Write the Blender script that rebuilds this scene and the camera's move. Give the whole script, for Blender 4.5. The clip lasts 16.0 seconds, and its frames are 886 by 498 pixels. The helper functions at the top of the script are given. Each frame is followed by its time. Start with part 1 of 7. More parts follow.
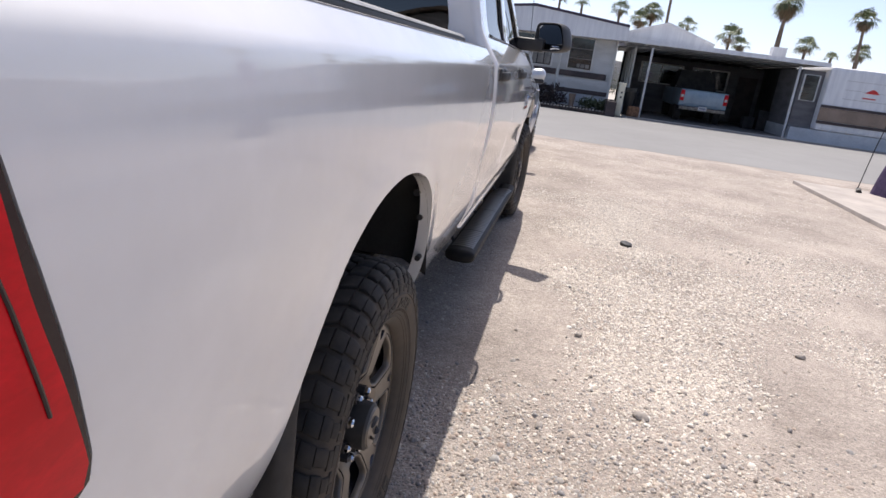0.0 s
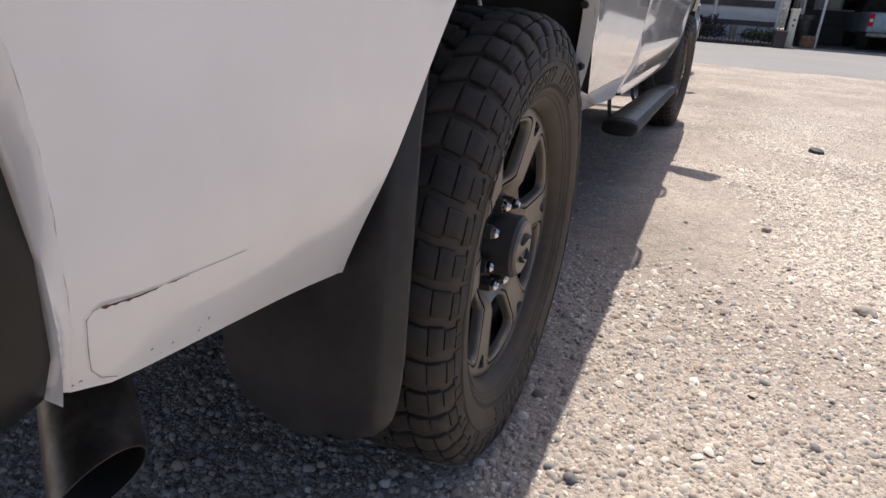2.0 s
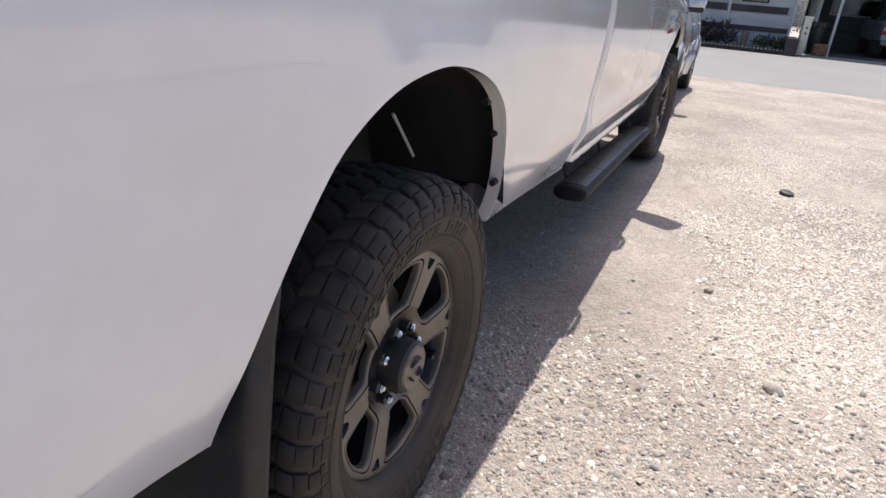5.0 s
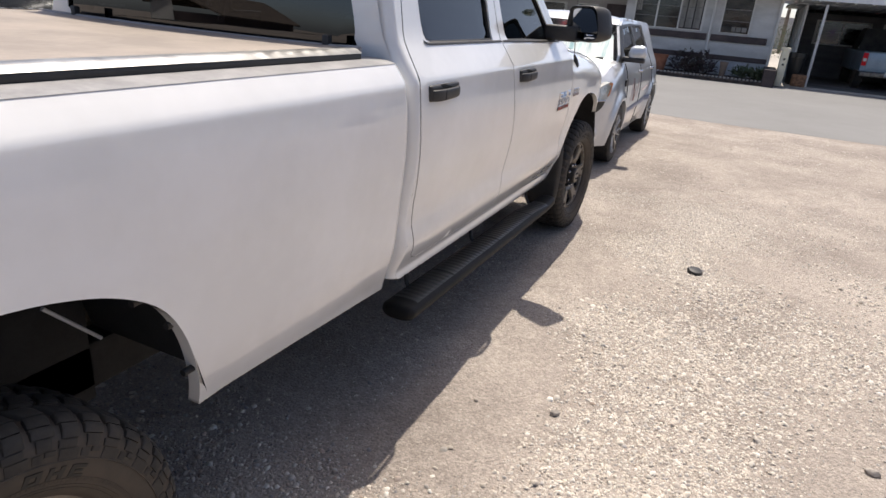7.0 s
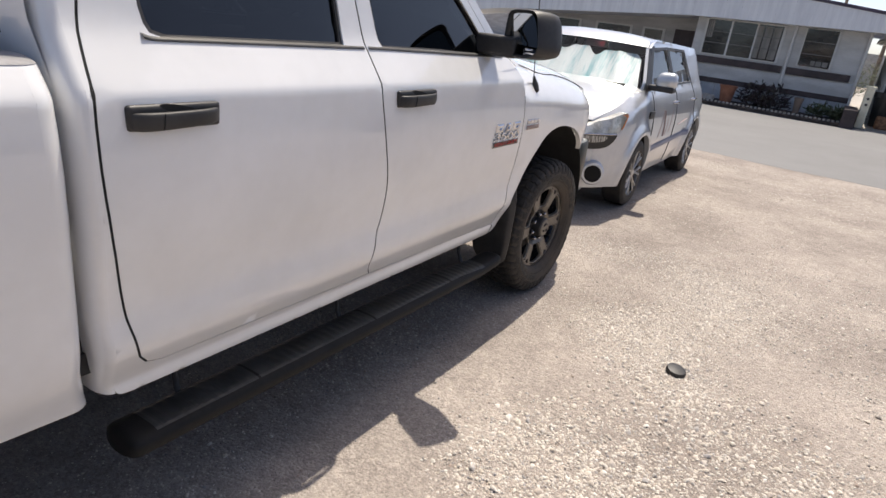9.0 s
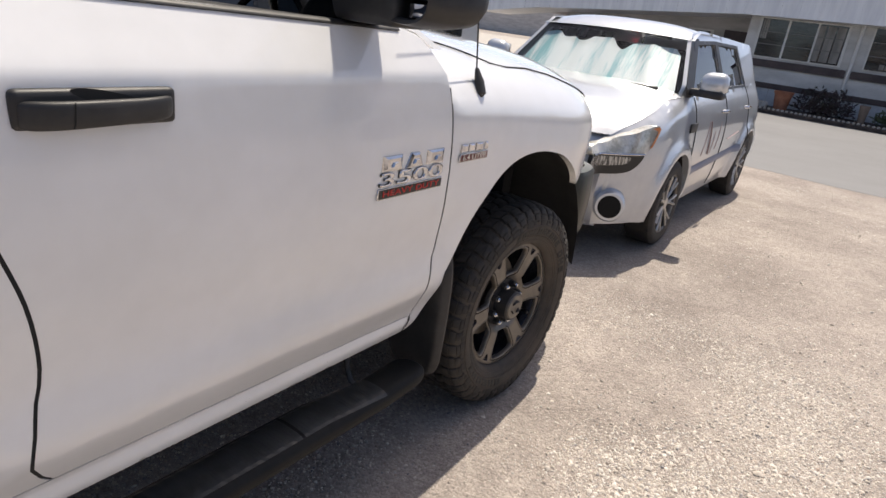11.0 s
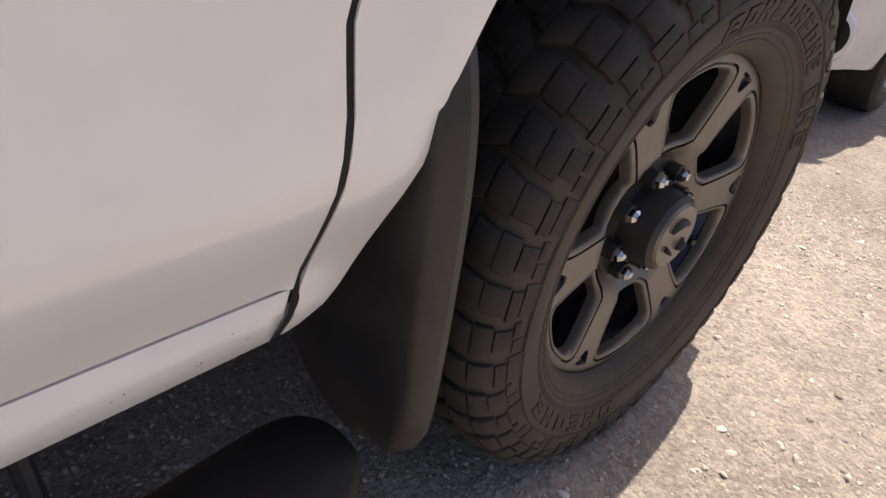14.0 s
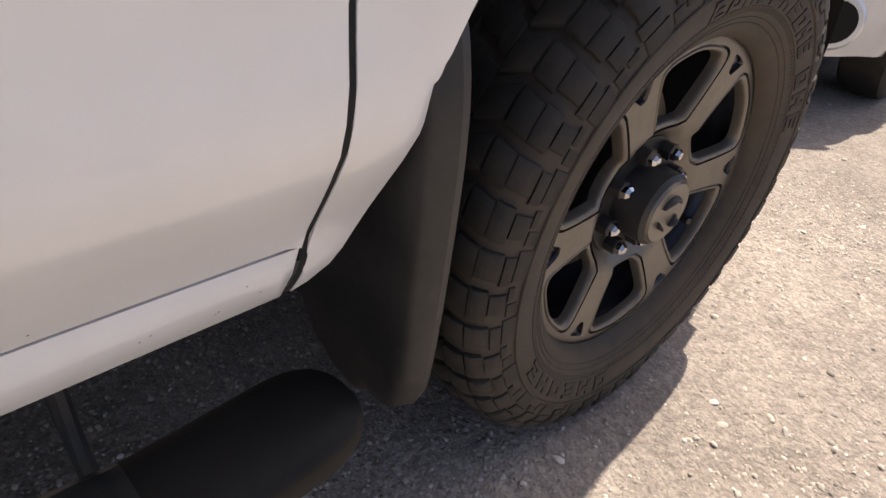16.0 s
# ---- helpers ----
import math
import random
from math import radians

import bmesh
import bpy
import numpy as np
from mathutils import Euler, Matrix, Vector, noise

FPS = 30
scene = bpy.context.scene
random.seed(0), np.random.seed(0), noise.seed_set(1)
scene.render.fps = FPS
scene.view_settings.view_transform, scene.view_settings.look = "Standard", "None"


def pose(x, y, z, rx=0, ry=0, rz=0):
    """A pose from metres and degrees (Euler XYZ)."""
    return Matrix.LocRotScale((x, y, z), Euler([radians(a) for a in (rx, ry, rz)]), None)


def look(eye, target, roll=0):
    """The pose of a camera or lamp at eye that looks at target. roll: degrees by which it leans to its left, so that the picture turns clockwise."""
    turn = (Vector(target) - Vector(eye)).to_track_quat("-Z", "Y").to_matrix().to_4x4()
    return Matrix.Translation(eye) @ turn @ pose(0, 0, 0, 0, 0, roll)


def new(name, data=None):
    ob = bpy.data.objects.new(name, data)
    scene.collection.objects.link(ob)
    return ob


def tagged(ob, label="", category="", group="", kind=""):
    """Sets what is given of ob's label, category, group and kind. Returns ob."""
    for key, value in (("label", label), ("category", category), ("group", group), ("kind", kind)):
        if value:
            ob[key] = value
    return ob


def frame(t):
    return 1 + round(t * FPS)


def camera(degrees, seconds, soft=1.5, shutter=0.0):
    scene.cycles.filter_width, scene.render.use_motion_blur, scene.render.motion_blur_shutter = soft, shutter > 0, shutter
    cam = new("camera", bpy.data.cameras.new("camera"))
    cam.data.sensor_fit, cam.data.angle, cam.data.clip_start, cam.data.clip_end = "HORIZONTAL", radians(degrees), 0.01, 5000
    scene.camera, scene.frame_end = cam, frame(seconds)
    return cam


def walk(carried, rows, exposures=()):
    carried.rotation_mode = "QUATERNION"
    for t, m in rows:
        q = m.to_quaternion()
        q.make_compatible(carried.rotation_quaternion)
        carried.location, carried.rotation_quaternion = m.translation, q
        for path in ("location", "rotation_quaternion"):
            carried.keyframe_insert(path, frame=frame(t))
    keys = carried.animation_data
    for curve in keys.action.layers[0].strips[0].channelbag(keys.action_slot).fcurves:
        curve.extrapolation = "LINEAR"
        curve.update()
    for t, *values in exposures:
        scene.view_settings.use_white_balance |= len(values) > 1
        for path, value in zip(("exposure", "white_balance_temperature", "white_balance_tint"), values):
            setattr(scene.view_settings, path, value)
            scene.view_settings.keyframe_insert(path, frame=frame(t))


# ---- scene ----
cam = camera(71.0, 16.0)
PATH = [
    (0, (1.3, -1.303, 1.318), (0.983, 0.581, 0.726), 7.5),
    (0.5, (1.308, -1.211, 1.277), (0.899, 0.647, 0.658), 7.4),
    (1, (1.275, -1.168, 1.225), (0.657, 0.606, 0.541), 6.1),
    (1.5, (1.222, -1.104, 1.026), (0.557, 0.643, 0.316), 5.2),
    (2, (1.238, -1.066, 0.848), (0.536, 0.648, 0.095), 3.9),
    (2.5, (1.218, -1.07, 0.796), (0.518, 0.634, 0.019), 4.0),
    (3, (1.208, -1.087, 0.769), (0.503, 0.61, -0.021), 4.1),
    (3.5, (1.207, -1.088, 0.762), (0.497, 0.605, -0.031), 4.3),
    (4, (1.212, -1.098, 0.777), (0.496, 0.59, -0.023), 4.5),
    (4.5, (1.248, -1.094, 0.89), (0.517, 0.587, 0.089), 4.7),
    (5, (1.453, -1.033, 1.19), (0.723, 0.657, 0.407), 5.0),
    (5.2, (1.526, -1.014, 1.312), (0.808, 0.677, 0.522), 5.1),
    (7.5, (2.013, -0.141, 1.565), (1.243, 1.565, 0.858), 4.5),
    (8, (2.066, 0.185, 1.523), (1.257, 1.876, 0.826), 4.7),
    (8.2, (2.101, 0.348, 1.528), (1.284, 2.032, 0.824), 5.1),
    (8.5, (2.183, 0.521, 1.542), (1.381, 2.209, 0.829), 5.8),
    (9, (2.243, 0.813, 1.562), (1.319, 2.442, 0.859), 7.7),
    (9.2, (2.22, 0.972, 1.565), (1.3, 2.594, 0.842), 8.8),
    (11.3, (1.822, 2.516, 1.414), (0.787, 4.074, 0.707), 7.7),
    (11.5, (1.733, 2.704, 1.376), (0.7, 4.257, 0.655), 8.0),
    (12, (1.497, 3.067, 1.264), (0.397, 4.543, 0.482), 8.5),
    (12.5, (1.309, 3.359, 1.028), (0.218, 4.706, 0.03), 8.3),
    (13, (1.228, 3.444, 0.912), (0.136, 4.751, -0.137), 8.0),
    (13.5, (1.219, 3.468, 0.867), (0.124, 4.749, -0.21), 7.6),
    (14, (1.227, 3.48, 0.861), (0.133, 4.745, -0.236), 7.3),
    (14.5, (1.231, 3.47, 0.852), (0.143, 4.728, -0.26), 7.3),
    (15, (1.25, 3.448, 0.854), (0.16, 4.703, -0.259), 7.4),
    (15.5, (1.269, 3.455, 0.867), (0.172, 4.697, -0.254), 7.3),
    (16, (1.273, 3.453, 0.87), (0.17, 4.68, -0.261), 7.2),
]
EXPOSURES = [(0.0, 0.69, 6700, 12), (1.5, 0.58, 6950, 11), (2.2, 0.79, 6900, 11), (4.5, 0.84, 6850, 11), (5.0, 0.84, 6700, 10), (5.3, 0.80, 6800, 10), (7.3, 0.57, 7050, 10),
             (11.5, 0.55, 7200, 10), (12.3, 0.55, 7520, 12), (13.0, 0.53, 7670, 13), (13.3, 0.68, 7620, 12), (13.7, 0.80, 7520, 12), (16.0, 0.86, 7520, 12)]
walk(cam, [(t, look(eye, target, roll)) for t, eye, target, roll in PATH], EXPOSURES)

# ---- light ----
SUN = Vector((-0.087, 0.45, 1.0)).normalized()      # towards the sun
world = bpy.data.worlds.new("sky")
scene.world = world
world.use_nodes = True
wn = world.node_tree.nodes
sky = wn.new("ShaderNodeTexSky")
sky.sky_type, sky.sun_disc = "NISHITA", False
sky.sun_elevation, sky.sun_rotation = math.asin(SUN.z), math.atan2(SUN.x, SUN.y)
sky.altitude, sky.air_density, sky.dust_density, sky.ozone_density = 300, 0.5, 2.0, 0.2
wn["Background"].inputs["Strength"].default_value = 0.15
world.node_tree.links.new(sky.outputs[0], wn["Background"].inputs[0])
sun_data = bpy.data.lights.new("sun", "SUN")
sun_data.energy, sun_data.angle, sun_data.color = 3.25, radians(0.55), (1.0, 0.96, 0.905)
sun = new("sun", sun_data)
sun.matrix_world = look(SUN * 60, (0, 0, 0))

# ---- materials ----
def material(name, colour, rough=0.5, metal=0.0, coat=0.0, spec=0.5):
    m = bpy.data.materials.new(name)
    m.use_nodes = True
    b = m.node_tree.nodes["Principled BSDF"]
    b.inputs["Base Color"].default_value = (*colour, 1)
    b.inputs["Roughness"].default_value, b.inputs["Metallic"].default_value = rough, metal
    b.inputs["Coat Weight"].default_value, b.inputs["Coat Roughness"].default_value = coat, 0.04
    b.inputs["Specular IOR Level"].default_value = spec
    return m


def node(m, kind, **values):
    n = m.node_tree.nodes.new(kind)
    for k, v in values.items():
        n.inputs[k.replace("_", " ")].default_value = v
    return n


def join(m, a, b):
    m.node_tree.links.new(a, b)


def texture_space(m, scale=(1, 1, 1)):
    co, mp = node(m, "ShaderNodeTexCoord"), node(m, "ShaderNodeMapping", Scale=scale)
    join(m, co.outputs["Object"], mp.inputs[0])
    return mp.outputs[0]


def mottle(m, dark, light, scale=8.0, detail=6.0, lo=0.35, hi=0.65, bump=0.0, bump_scale=60.0, rough=None, stretch=(1, 1, 1), depth=0.01):
    """Colour from two scales of noise, with fine relief and uneven gloss."""
    b = m.node_tree.nodes["Principled BSDF"]
    space = texture_space(m, stretch)
    big, fine = node(m, "ShaderNodeTexNoise", Scale=scale, Detail=detail), node(m, "ShaderNodeTexNoise", Scale=scale * 7.3, Detail=4.0)
    ramp = m.node_tree.nodes.new("ShaderNodeValToRGB")
    ramp.color_ramp.elements[0].position, ramp.color_ramp.elements[1].position = lo, hi
    ramp.color_ramp.elements[0].color, ramp.color_ramp.elements[1].color = (*dark, 1), (*light, 1)
    add = node(m, "ShaderNodeMath")
    add.operation = "MULTIPLY_ADD"
    add.inputs[1].default_value = 0.35
    sub = node(m, "ShaderNodeMath")
    sub.operation = "SUBTRACT"
    sub.inputs[1].default_value = 0.175
    join(m, space, big.inputs["Vector"]), join(m, space, fine.inputs["Vector"])
    join(m, fine.outputs[0], add.inputs[0]), join(m, big.outputs[0], add.inputs[2])
    join(m, add.outputs[0], sub.inputs[0]), join(m, sub.outputs[0], ramp.inputs[0])
    join(m, ramp.outputs[0], b.inputs["Base Color"])
    if rough:
        r = node(m, "ShaderNodeMapRange")
        r.inputs["To Min"].default_value, r.inputs["To Max"].default_value = rough
        join(m, big.outputs[0], r.inputs[0]), join(m, r.outputs[0], b.inputs["Roughness"])
    if bump:
        bn, bp = node(m, "ShaderNodeTexNoise", Scale=bump_scale, Detail=5.0), node(m, "ShaderNodeBump", Strength=bump, Distance=depth)
        join(m, space, bn.inputs["Vector"]), join(m, bn.outputs[0], bp.inputs["Height"]), join(m, bp.outputs[0], b.inputs["Normal"])
    return m


def tinted_glass(name, tint, rough=0.01, ior=1.5):
    """A thin dark pane: what passes is tinted, and it shines more at a grazing view."""
    m = bpy.data.materials.new(name)
    m.use_nodes = True
    t = m.node_tree
    t.nodes.clear()
    out, mix, fr = t.nodes.new("ShaderNodeOutputMaterial"), t.nodes.new("ShaderNodeMixShader"), t.nodes.new("ShaderNodeFresnel")
    tr, gl = t.nodes.new("ShaderNodeBsdfTransparent"), t.nodes.new("ShaderNodeBsdfGlossy")
    fr.inputs["IOR"].default_value = ior
    tr.inputs["Color"].default_value, gl.inputs["Roughness"].default_value = (*tint, 1), rough
    for a, b in ((fr.outputs[0], mix.inputs[0]), (tr.outputs[0], mix.inputs[1]), (gl.outputs[0], mix.inputs[2]), (mix.outputs[0], out.inputs[0])):
        t.links.new(a, b)
    return m


def island_colours(m, stops, extra=0.0):
    """One colour a loose piece, from a list of colours."""
    g = m.node_tree.nodes.new("ShaderNodeNewGeometry")
    ramp = m.node_tree.nodes.new("ShaderNodeValToRGB")
    el = ramp.color_ramp.elements
    el[0].color, el[1].color = (*stops[0], 1), (*stops[-1], 1)
    for i, c in enumerate(stops[1:-1], 1):
        el.new(i / (len(stops) - 1)).color = (*c, 1)
    join(m, g.outputs["Random Per Island"], ramp.inputs[0])
    mixn = m.node_tree.nodes.new("ShaderNodeMixRGB")
    mixn.blend_type = "MULTIPLY"
    mixn.inputs[0].default_value = 0.6
    nz = node(m, "ShaderNodeTexNoise", Scale=140.0, Detail=4.0)
    join(m, texture_space(m), nz.inputs["Vector"])
    lift = node(m, "ShaderNodeMapRange")
    lift.inputs["To Min"].default_value, lift.inputs["To Max"].default_value = 0.45, 1.4
    join(m, nz.outputs[0], lift.inputs[0])
    join(m, ramp.outputs[0], mixn.inputs[1]), join(m, lift.outputs[0], mixn.inputs[2])
    join(m, mixn.outputs[0], m.node_tree.nodes["Principled BSDF"].inputs["Base Color"])
    return m


PAINT = mottle(material("white_paint", (0.8, 0.8, 0.8), 0.3, coat=1.0), (0.74, 0.74, 0.735), (0.8, 0.8, 0.8), 2.2, rough=(0.15, 0.23))
PLASTIC = mottle(material("black_plastic", (0.02, 0.02, 0.02), 0.5), (0.017, 0.0165, 0.017), (0.034, 0.032, 0.031), 9, rough=(0.4, 0.6), bump=0.25, bump_scale=500, depth=0.001)
LINER = mottle(material("wheel_house_liner", (0.02, 0.02, 0.02), 0.8), (0.012, 0.011, 0.0115), (0.024, 0.023, 0.023), 12, rough=(0.7, 0.9))
RUBBER = mottle(material("tyre_rubber", (0.03, 0.028, 0.026), 0.75), (0.015, 0.0135, 0.012), (0.040, 0.0335, 0.0275), 11, rough=(0.62, 0.85), bump=0.3, bump_scale=220, depth=0.0015)
SIDEWALL = mottle(material("tyre_sidewall", (0.04, 0.035, 0.03), 0.7), (0.030, 0.0245, 0.019), (0.066, 0.0505, 0.038), 6, rough=(0.55, 0.8), bump=0.15, bump_scale=180, depth=0.001)
LETTERING = material("raised_rubber", (0.011, 0.0105, 0.01), 0.6)
RIM = mottle(material("satin_grey_alloy", (0.2, 0.18, 0.16), 0.4, 0.55), (0.145, 0.128, 0.108), (0.205, 0.182, 0.155), 9, rough=(0.3, 0.44))
RIM_DARK = mottle(material("dark_wheel_barrel", (0.03, 0.03, 0.035), 0.35, 0.7), (0.03, 0.03, 0.036), (0.07, 0.07, 0.082), 7, rough=(0.14, 0.3))
CHROME = mottle(material("chrome", (0.6, 0.6, 0.61), 0.08, 1.0), (0.52, 0.52, 0.54), (0.68, 0.68, 0.69), 20, rough=(0.03, 0.08))
STEEL = mottle(material("burnt_steel", (0.2, 0.18, 0.16), 0.4, 0.9), (0.12, 0.105, 0.09), (0.26, 0.235, 0.21), 14, rough=(0.3, 0.55))
SOOT = material("soot", (0.008, 0.007, 0.006), 0.9)
RED_LENS = mottle(material("red_lens", (0.6, 0.004, 0.012), 0.3, spec=0.2), (0.56, 0.003, 0.010), (0.72, 0.005, 0.016), 14, stretch=(1, 1, 2))
DARK_LENS = material("smoked_lens", (0.02, 0.008, 0.011), 0.2, coat=0.15, spec=0.25)
GLASS = tinted_glass("privacy_glass", (0.018, 0.022, 0.028), ior=1.8)
CLEAR = tinted_glass("clear_glass", (0.92, 0.97, 0.97))
CABIN = mottle(material("dark_cabin_cloth", (0.03, 0.03, 0.032), 0.9), (0.02, 0.02, 0.022), (0.045, 0.044, 0.043), 5)
BADGE_RED = material("badge_red", (0.5, 0.02, 0.02), 0.3)
BADGE_WINE = material("badge_wine_red", (0.13, 0.025, 0.028), 0.3)
BADGE_BLACK = material("badge_black", (0.015, 0.015, 0.015), 0.3)
VINYL = mottle(material("tan_vinyl_cover", (0.33, 0.28, 0.24), 0.6), (0.3, 0.255, 0.22), (0.4, 0.34, 0.29), 4, bump=0.3, bump_scale=70, depth=0.003)
ALUMINIUM = mottle(material("dusty_aluminium", (0.6, 0.6, 0.6), 0.3, 0.85), (0.34, 0.33, 0.32), (0.5, 0.5, 0.49), 18, rough=(0.25, 0.45))
SEAM = material("seam_shadow_gap", (0.012, 0.012, 0.012), 0.9)
RUST = mottle(material("rust", (0.09, 0.04, 0.02), 0.9), (0.05, 0.025, 0.015), (0.13, 0.07, 0.04), 60)
PLASTIC_GREY = mottle(material("grey_plastic", (0.16, 0.15, 0.15), 0.6), (0.24, 0.235, 0.235), (0.34, 0.33, 0.33), 12, rough=(0.5, 0.7))
BOARD = mottle(material("board_plastic", (0.012, 0.012, 0.012), 0.6, spec=0.25), (0.005, 0.005, 0.0055), (0.011, 0.0107, 0.0105), 9, rough=(0.5, 0.68), bump=0.25, bump_scale=500, depth=0.001)
PAD = mottle(material("grey_step_pad", (0.12, 0.13, 0.13), 0.55), (0.011, 0.0125, 0.0145), (0.022, 0.025, 0.029), 10, rough=(0.27, 0.42))
CRACK = material("hairline_paint_crack", (0.3, 0.27, 0.24), 0.8)
FRAME_WHITE = material("pale_rod", (0.6, 0.6, 0.6), 0.4)
BUMPER = mottle(material("black_bumper", (0.02, 0.019, 0.018), 0.35, spec=0.3), (0.011, 0.0105, 0.0105), (0.025, 0.022, 0.0205), 6, rough=(0.28, 0.5))
CLEAR_LENS = mottle(material("hazed_lens", (0.55, 0.54, 0.5), 0.15, 0.2, coat=0.9), (0.34, 0.335, 0.30), (0.76, 0.74, 0.68), 7, lo=0.35, hi=0.62)
MIRROR = material("mirror", (0.85, 0.86, 0.86), 0.02, 1.0)
FRONT_BUMPER = mottle(material("grey_bumper", (0.22, 0.22, 0.2), 0.35, 0.4), (0.04, 0.042, 0.036), (0.07, 0.072, 0.062), 7, rough=(0.3, 0.5))

# ---- making meshes ----
from mathutils import geometry


def finish(bm, name, mat, smooth=True, angle=38):
    bmesh.ops.recalc_face_normals(bm, faces=bm.faces) if not bm.faces.layers.int.get("keep") else None
    for f in bm.faces:
        f.smooth = smooth
    if smooth:
        for e in bm.edges:
            if len(e.link_faces) == 2 and e.calc_face_angle(0.0) > radians(angle):
                e.smooth = False
    me = bpy.data.meshes.new(name)
    bm.to_mesh(me)
    bm.free()
    for m in (mat if isinstance(mat, (list, tuple)) else [mat]):
        me.materials.append(m)
    return me


def part(name, bm, mat, parent, label="", smooth=True, angle=38):
    ob = new(name, finish(bm, name, mat, smooth, angle))
    ob.parent = parent
    if label:
        ob["label"] = label
    return ob


def thing(name, label, category, at=None, group="", kind=""):
    ob = new(name)
    ob.empty_display_size = 0.2
    if at is not None:
        ob.matrix_basis = at
    return tagged(ob, label, category, group, kind)


def single(name, bm, mat, label, category, at=None, group="", kind="", smooth=True):
    ob = new(name, finish(bm, name, mat, smooth))
    if at is not None:
        ob.matrix_basis = at
    return tagged(ob, label, category, group, kind)


def box(bm, lo, hi, bevel=0.0, segments=2, m=None):
    made = bmesh.ops.create_cube(bm, size=1.0)["verts"]
    c, d = (Vector(lo) + Vector(hi)) / 2, Vector(hi) - Vector(lo)
    for v in made:
        v.co = Vector((v.co.x * d.x, v.co.y * d.y, v.co.z * d.z)) + c
    if bevel:
        edges = list({e for v in made for e in v.link_edges})
        made = list({v for f in bmesh.ops.bevel(bm, geom=edges, offset=bevel, segments=segments, affect="EDGES", profile=0.6)["faces"] for v in f.verts} | {v for v in made if v.is_valid})
    if m:
        bmesh.ops.transform(bm, matrix=m, verts=made)
    return bm


def tube(bm, points, radius, sides=10, closed=True, flat=1.0):
    """A round rod along points; radius may be a list."""
    pts = [Vector(p) for p in points]
    rad = radius if isinstance(radius, (list, tuple)) else [radius] * len(pts)
    rings, up = [], Vector((0.13, 0.21, 0.97))
    for i, p in enumerate(pts):
        d = (pts[min(i + 1, len(pts) - 1)] - pts[max(i - 1, 0)]).normalized()
        a = d.cross(up if abs(d.dot(up)) < 0.95 else Vector((1, 0, 0))).normalized()
        b = d.cross(a)
        rings.append([bm.verts.new(p + rad[i] * (math.cos(k * math.tau / sides) * a + flat * math.sin(k * math.tau / sides) * b)) for k in range(sides)])
    for r, s in zip(rings, rings[1:]):
        for k in range(sides):
            bm.faces.new((r[k], r[(k + 1) % sides], s[(k + 1) % sides], s[k]))
    if closed:
        bm.faces.new(rings[0][::-1]), bm.faces.new(rings[-1])
    return bm


def spin(bm, profile, sides=64, place=lambda a, r, t: (a, r * math.cos(t), r * math.sin(t)), close=False):
    """A turned shape from (a, r) points: a along the axis."""
    rings = [[bm.verts.new(place(a, r, k * math.tau / sides)) for a, r in profile] for k in range(sides)]
    n = len(profile)
    for k in range(sides):
        p, q = rings[k], rings[(k + 1) % sides]
        for i in range(n if close else n - 1):
            bm.faces.new((p[i], p[(i + 1) % n], q[(i + 1) % n], q[i]))
    return bm


def surface(bm, fn, nu, nv, flip=False):
    g = [[bm.verts.new(fn(i / nu, j / nv)) for j in range(nv + 1)] for i in range(nu + 1)]
    for i in range(nu):
        for j in range(nv):
            q = (g[i][j], g[i + 1][j], g[i + 1][j + 1], g[i][j + 1])
            bm.faces.new(q[::-1] if flip else q)
    return bm


def curve(points, step=0.03, closed=False):
    """A smooth line through 2D points (Catmull-Rom), cut into steps."""
    p = [np.array(q, float) for q in points]
    out = []
    for i in range(len(p) - 1):
        a, b, c, d = p[max(i - 1, 0)], p[i], p[i + 1], p[min(i + 2, len(p) - 1)]
        k = max(1, int(round(np.linalg.norm(c - b) / step)))
        for j in range(k):
            t = j / k
            out.append(tuple(0.5 * (2 * b + (c - a) * t + (2 * a - 5 * b + 4 * c - d) * t * t + (3 * b - a - 3 * c + d) * t ** 3)))
    return out + [tuple(p[-1])]


def line(points, step=0.03):
    out = []
    for a, b in zip(points, points[1:]):
        k = max(1, int(math.dist(a, b) / step))
        out += [(a[0] + (b[0] - a[0]) * j / k, a[1] + (b[1] - a[1]) * j / k) for j in range(k)]
    return out + [tuple(points[-1])]


def inside(pts, poly):
    x, y, hit = pts[:, 0], pts[:, 1], np.zeros(len(pts), bool)
    for (ax, ay), (bx, by) in zip(poly, poly[1:] + poly[:1]):
        cross = ((ay > y) != (by > y)) & (x < (bx - ax) * (y - ay) / ((by - ay) or 1e-12) + ax)
        hit ^= cross
    return hit


def tidy(loop):
    out = []
    for p in loop:
        if not out or math.dist(p, out[-1]) > 1e-4:
            out.append((float(p[0]), float(p[1])))
    return out[:-1] if math.dist(out[0], out[-1]) < 1e-4 else out


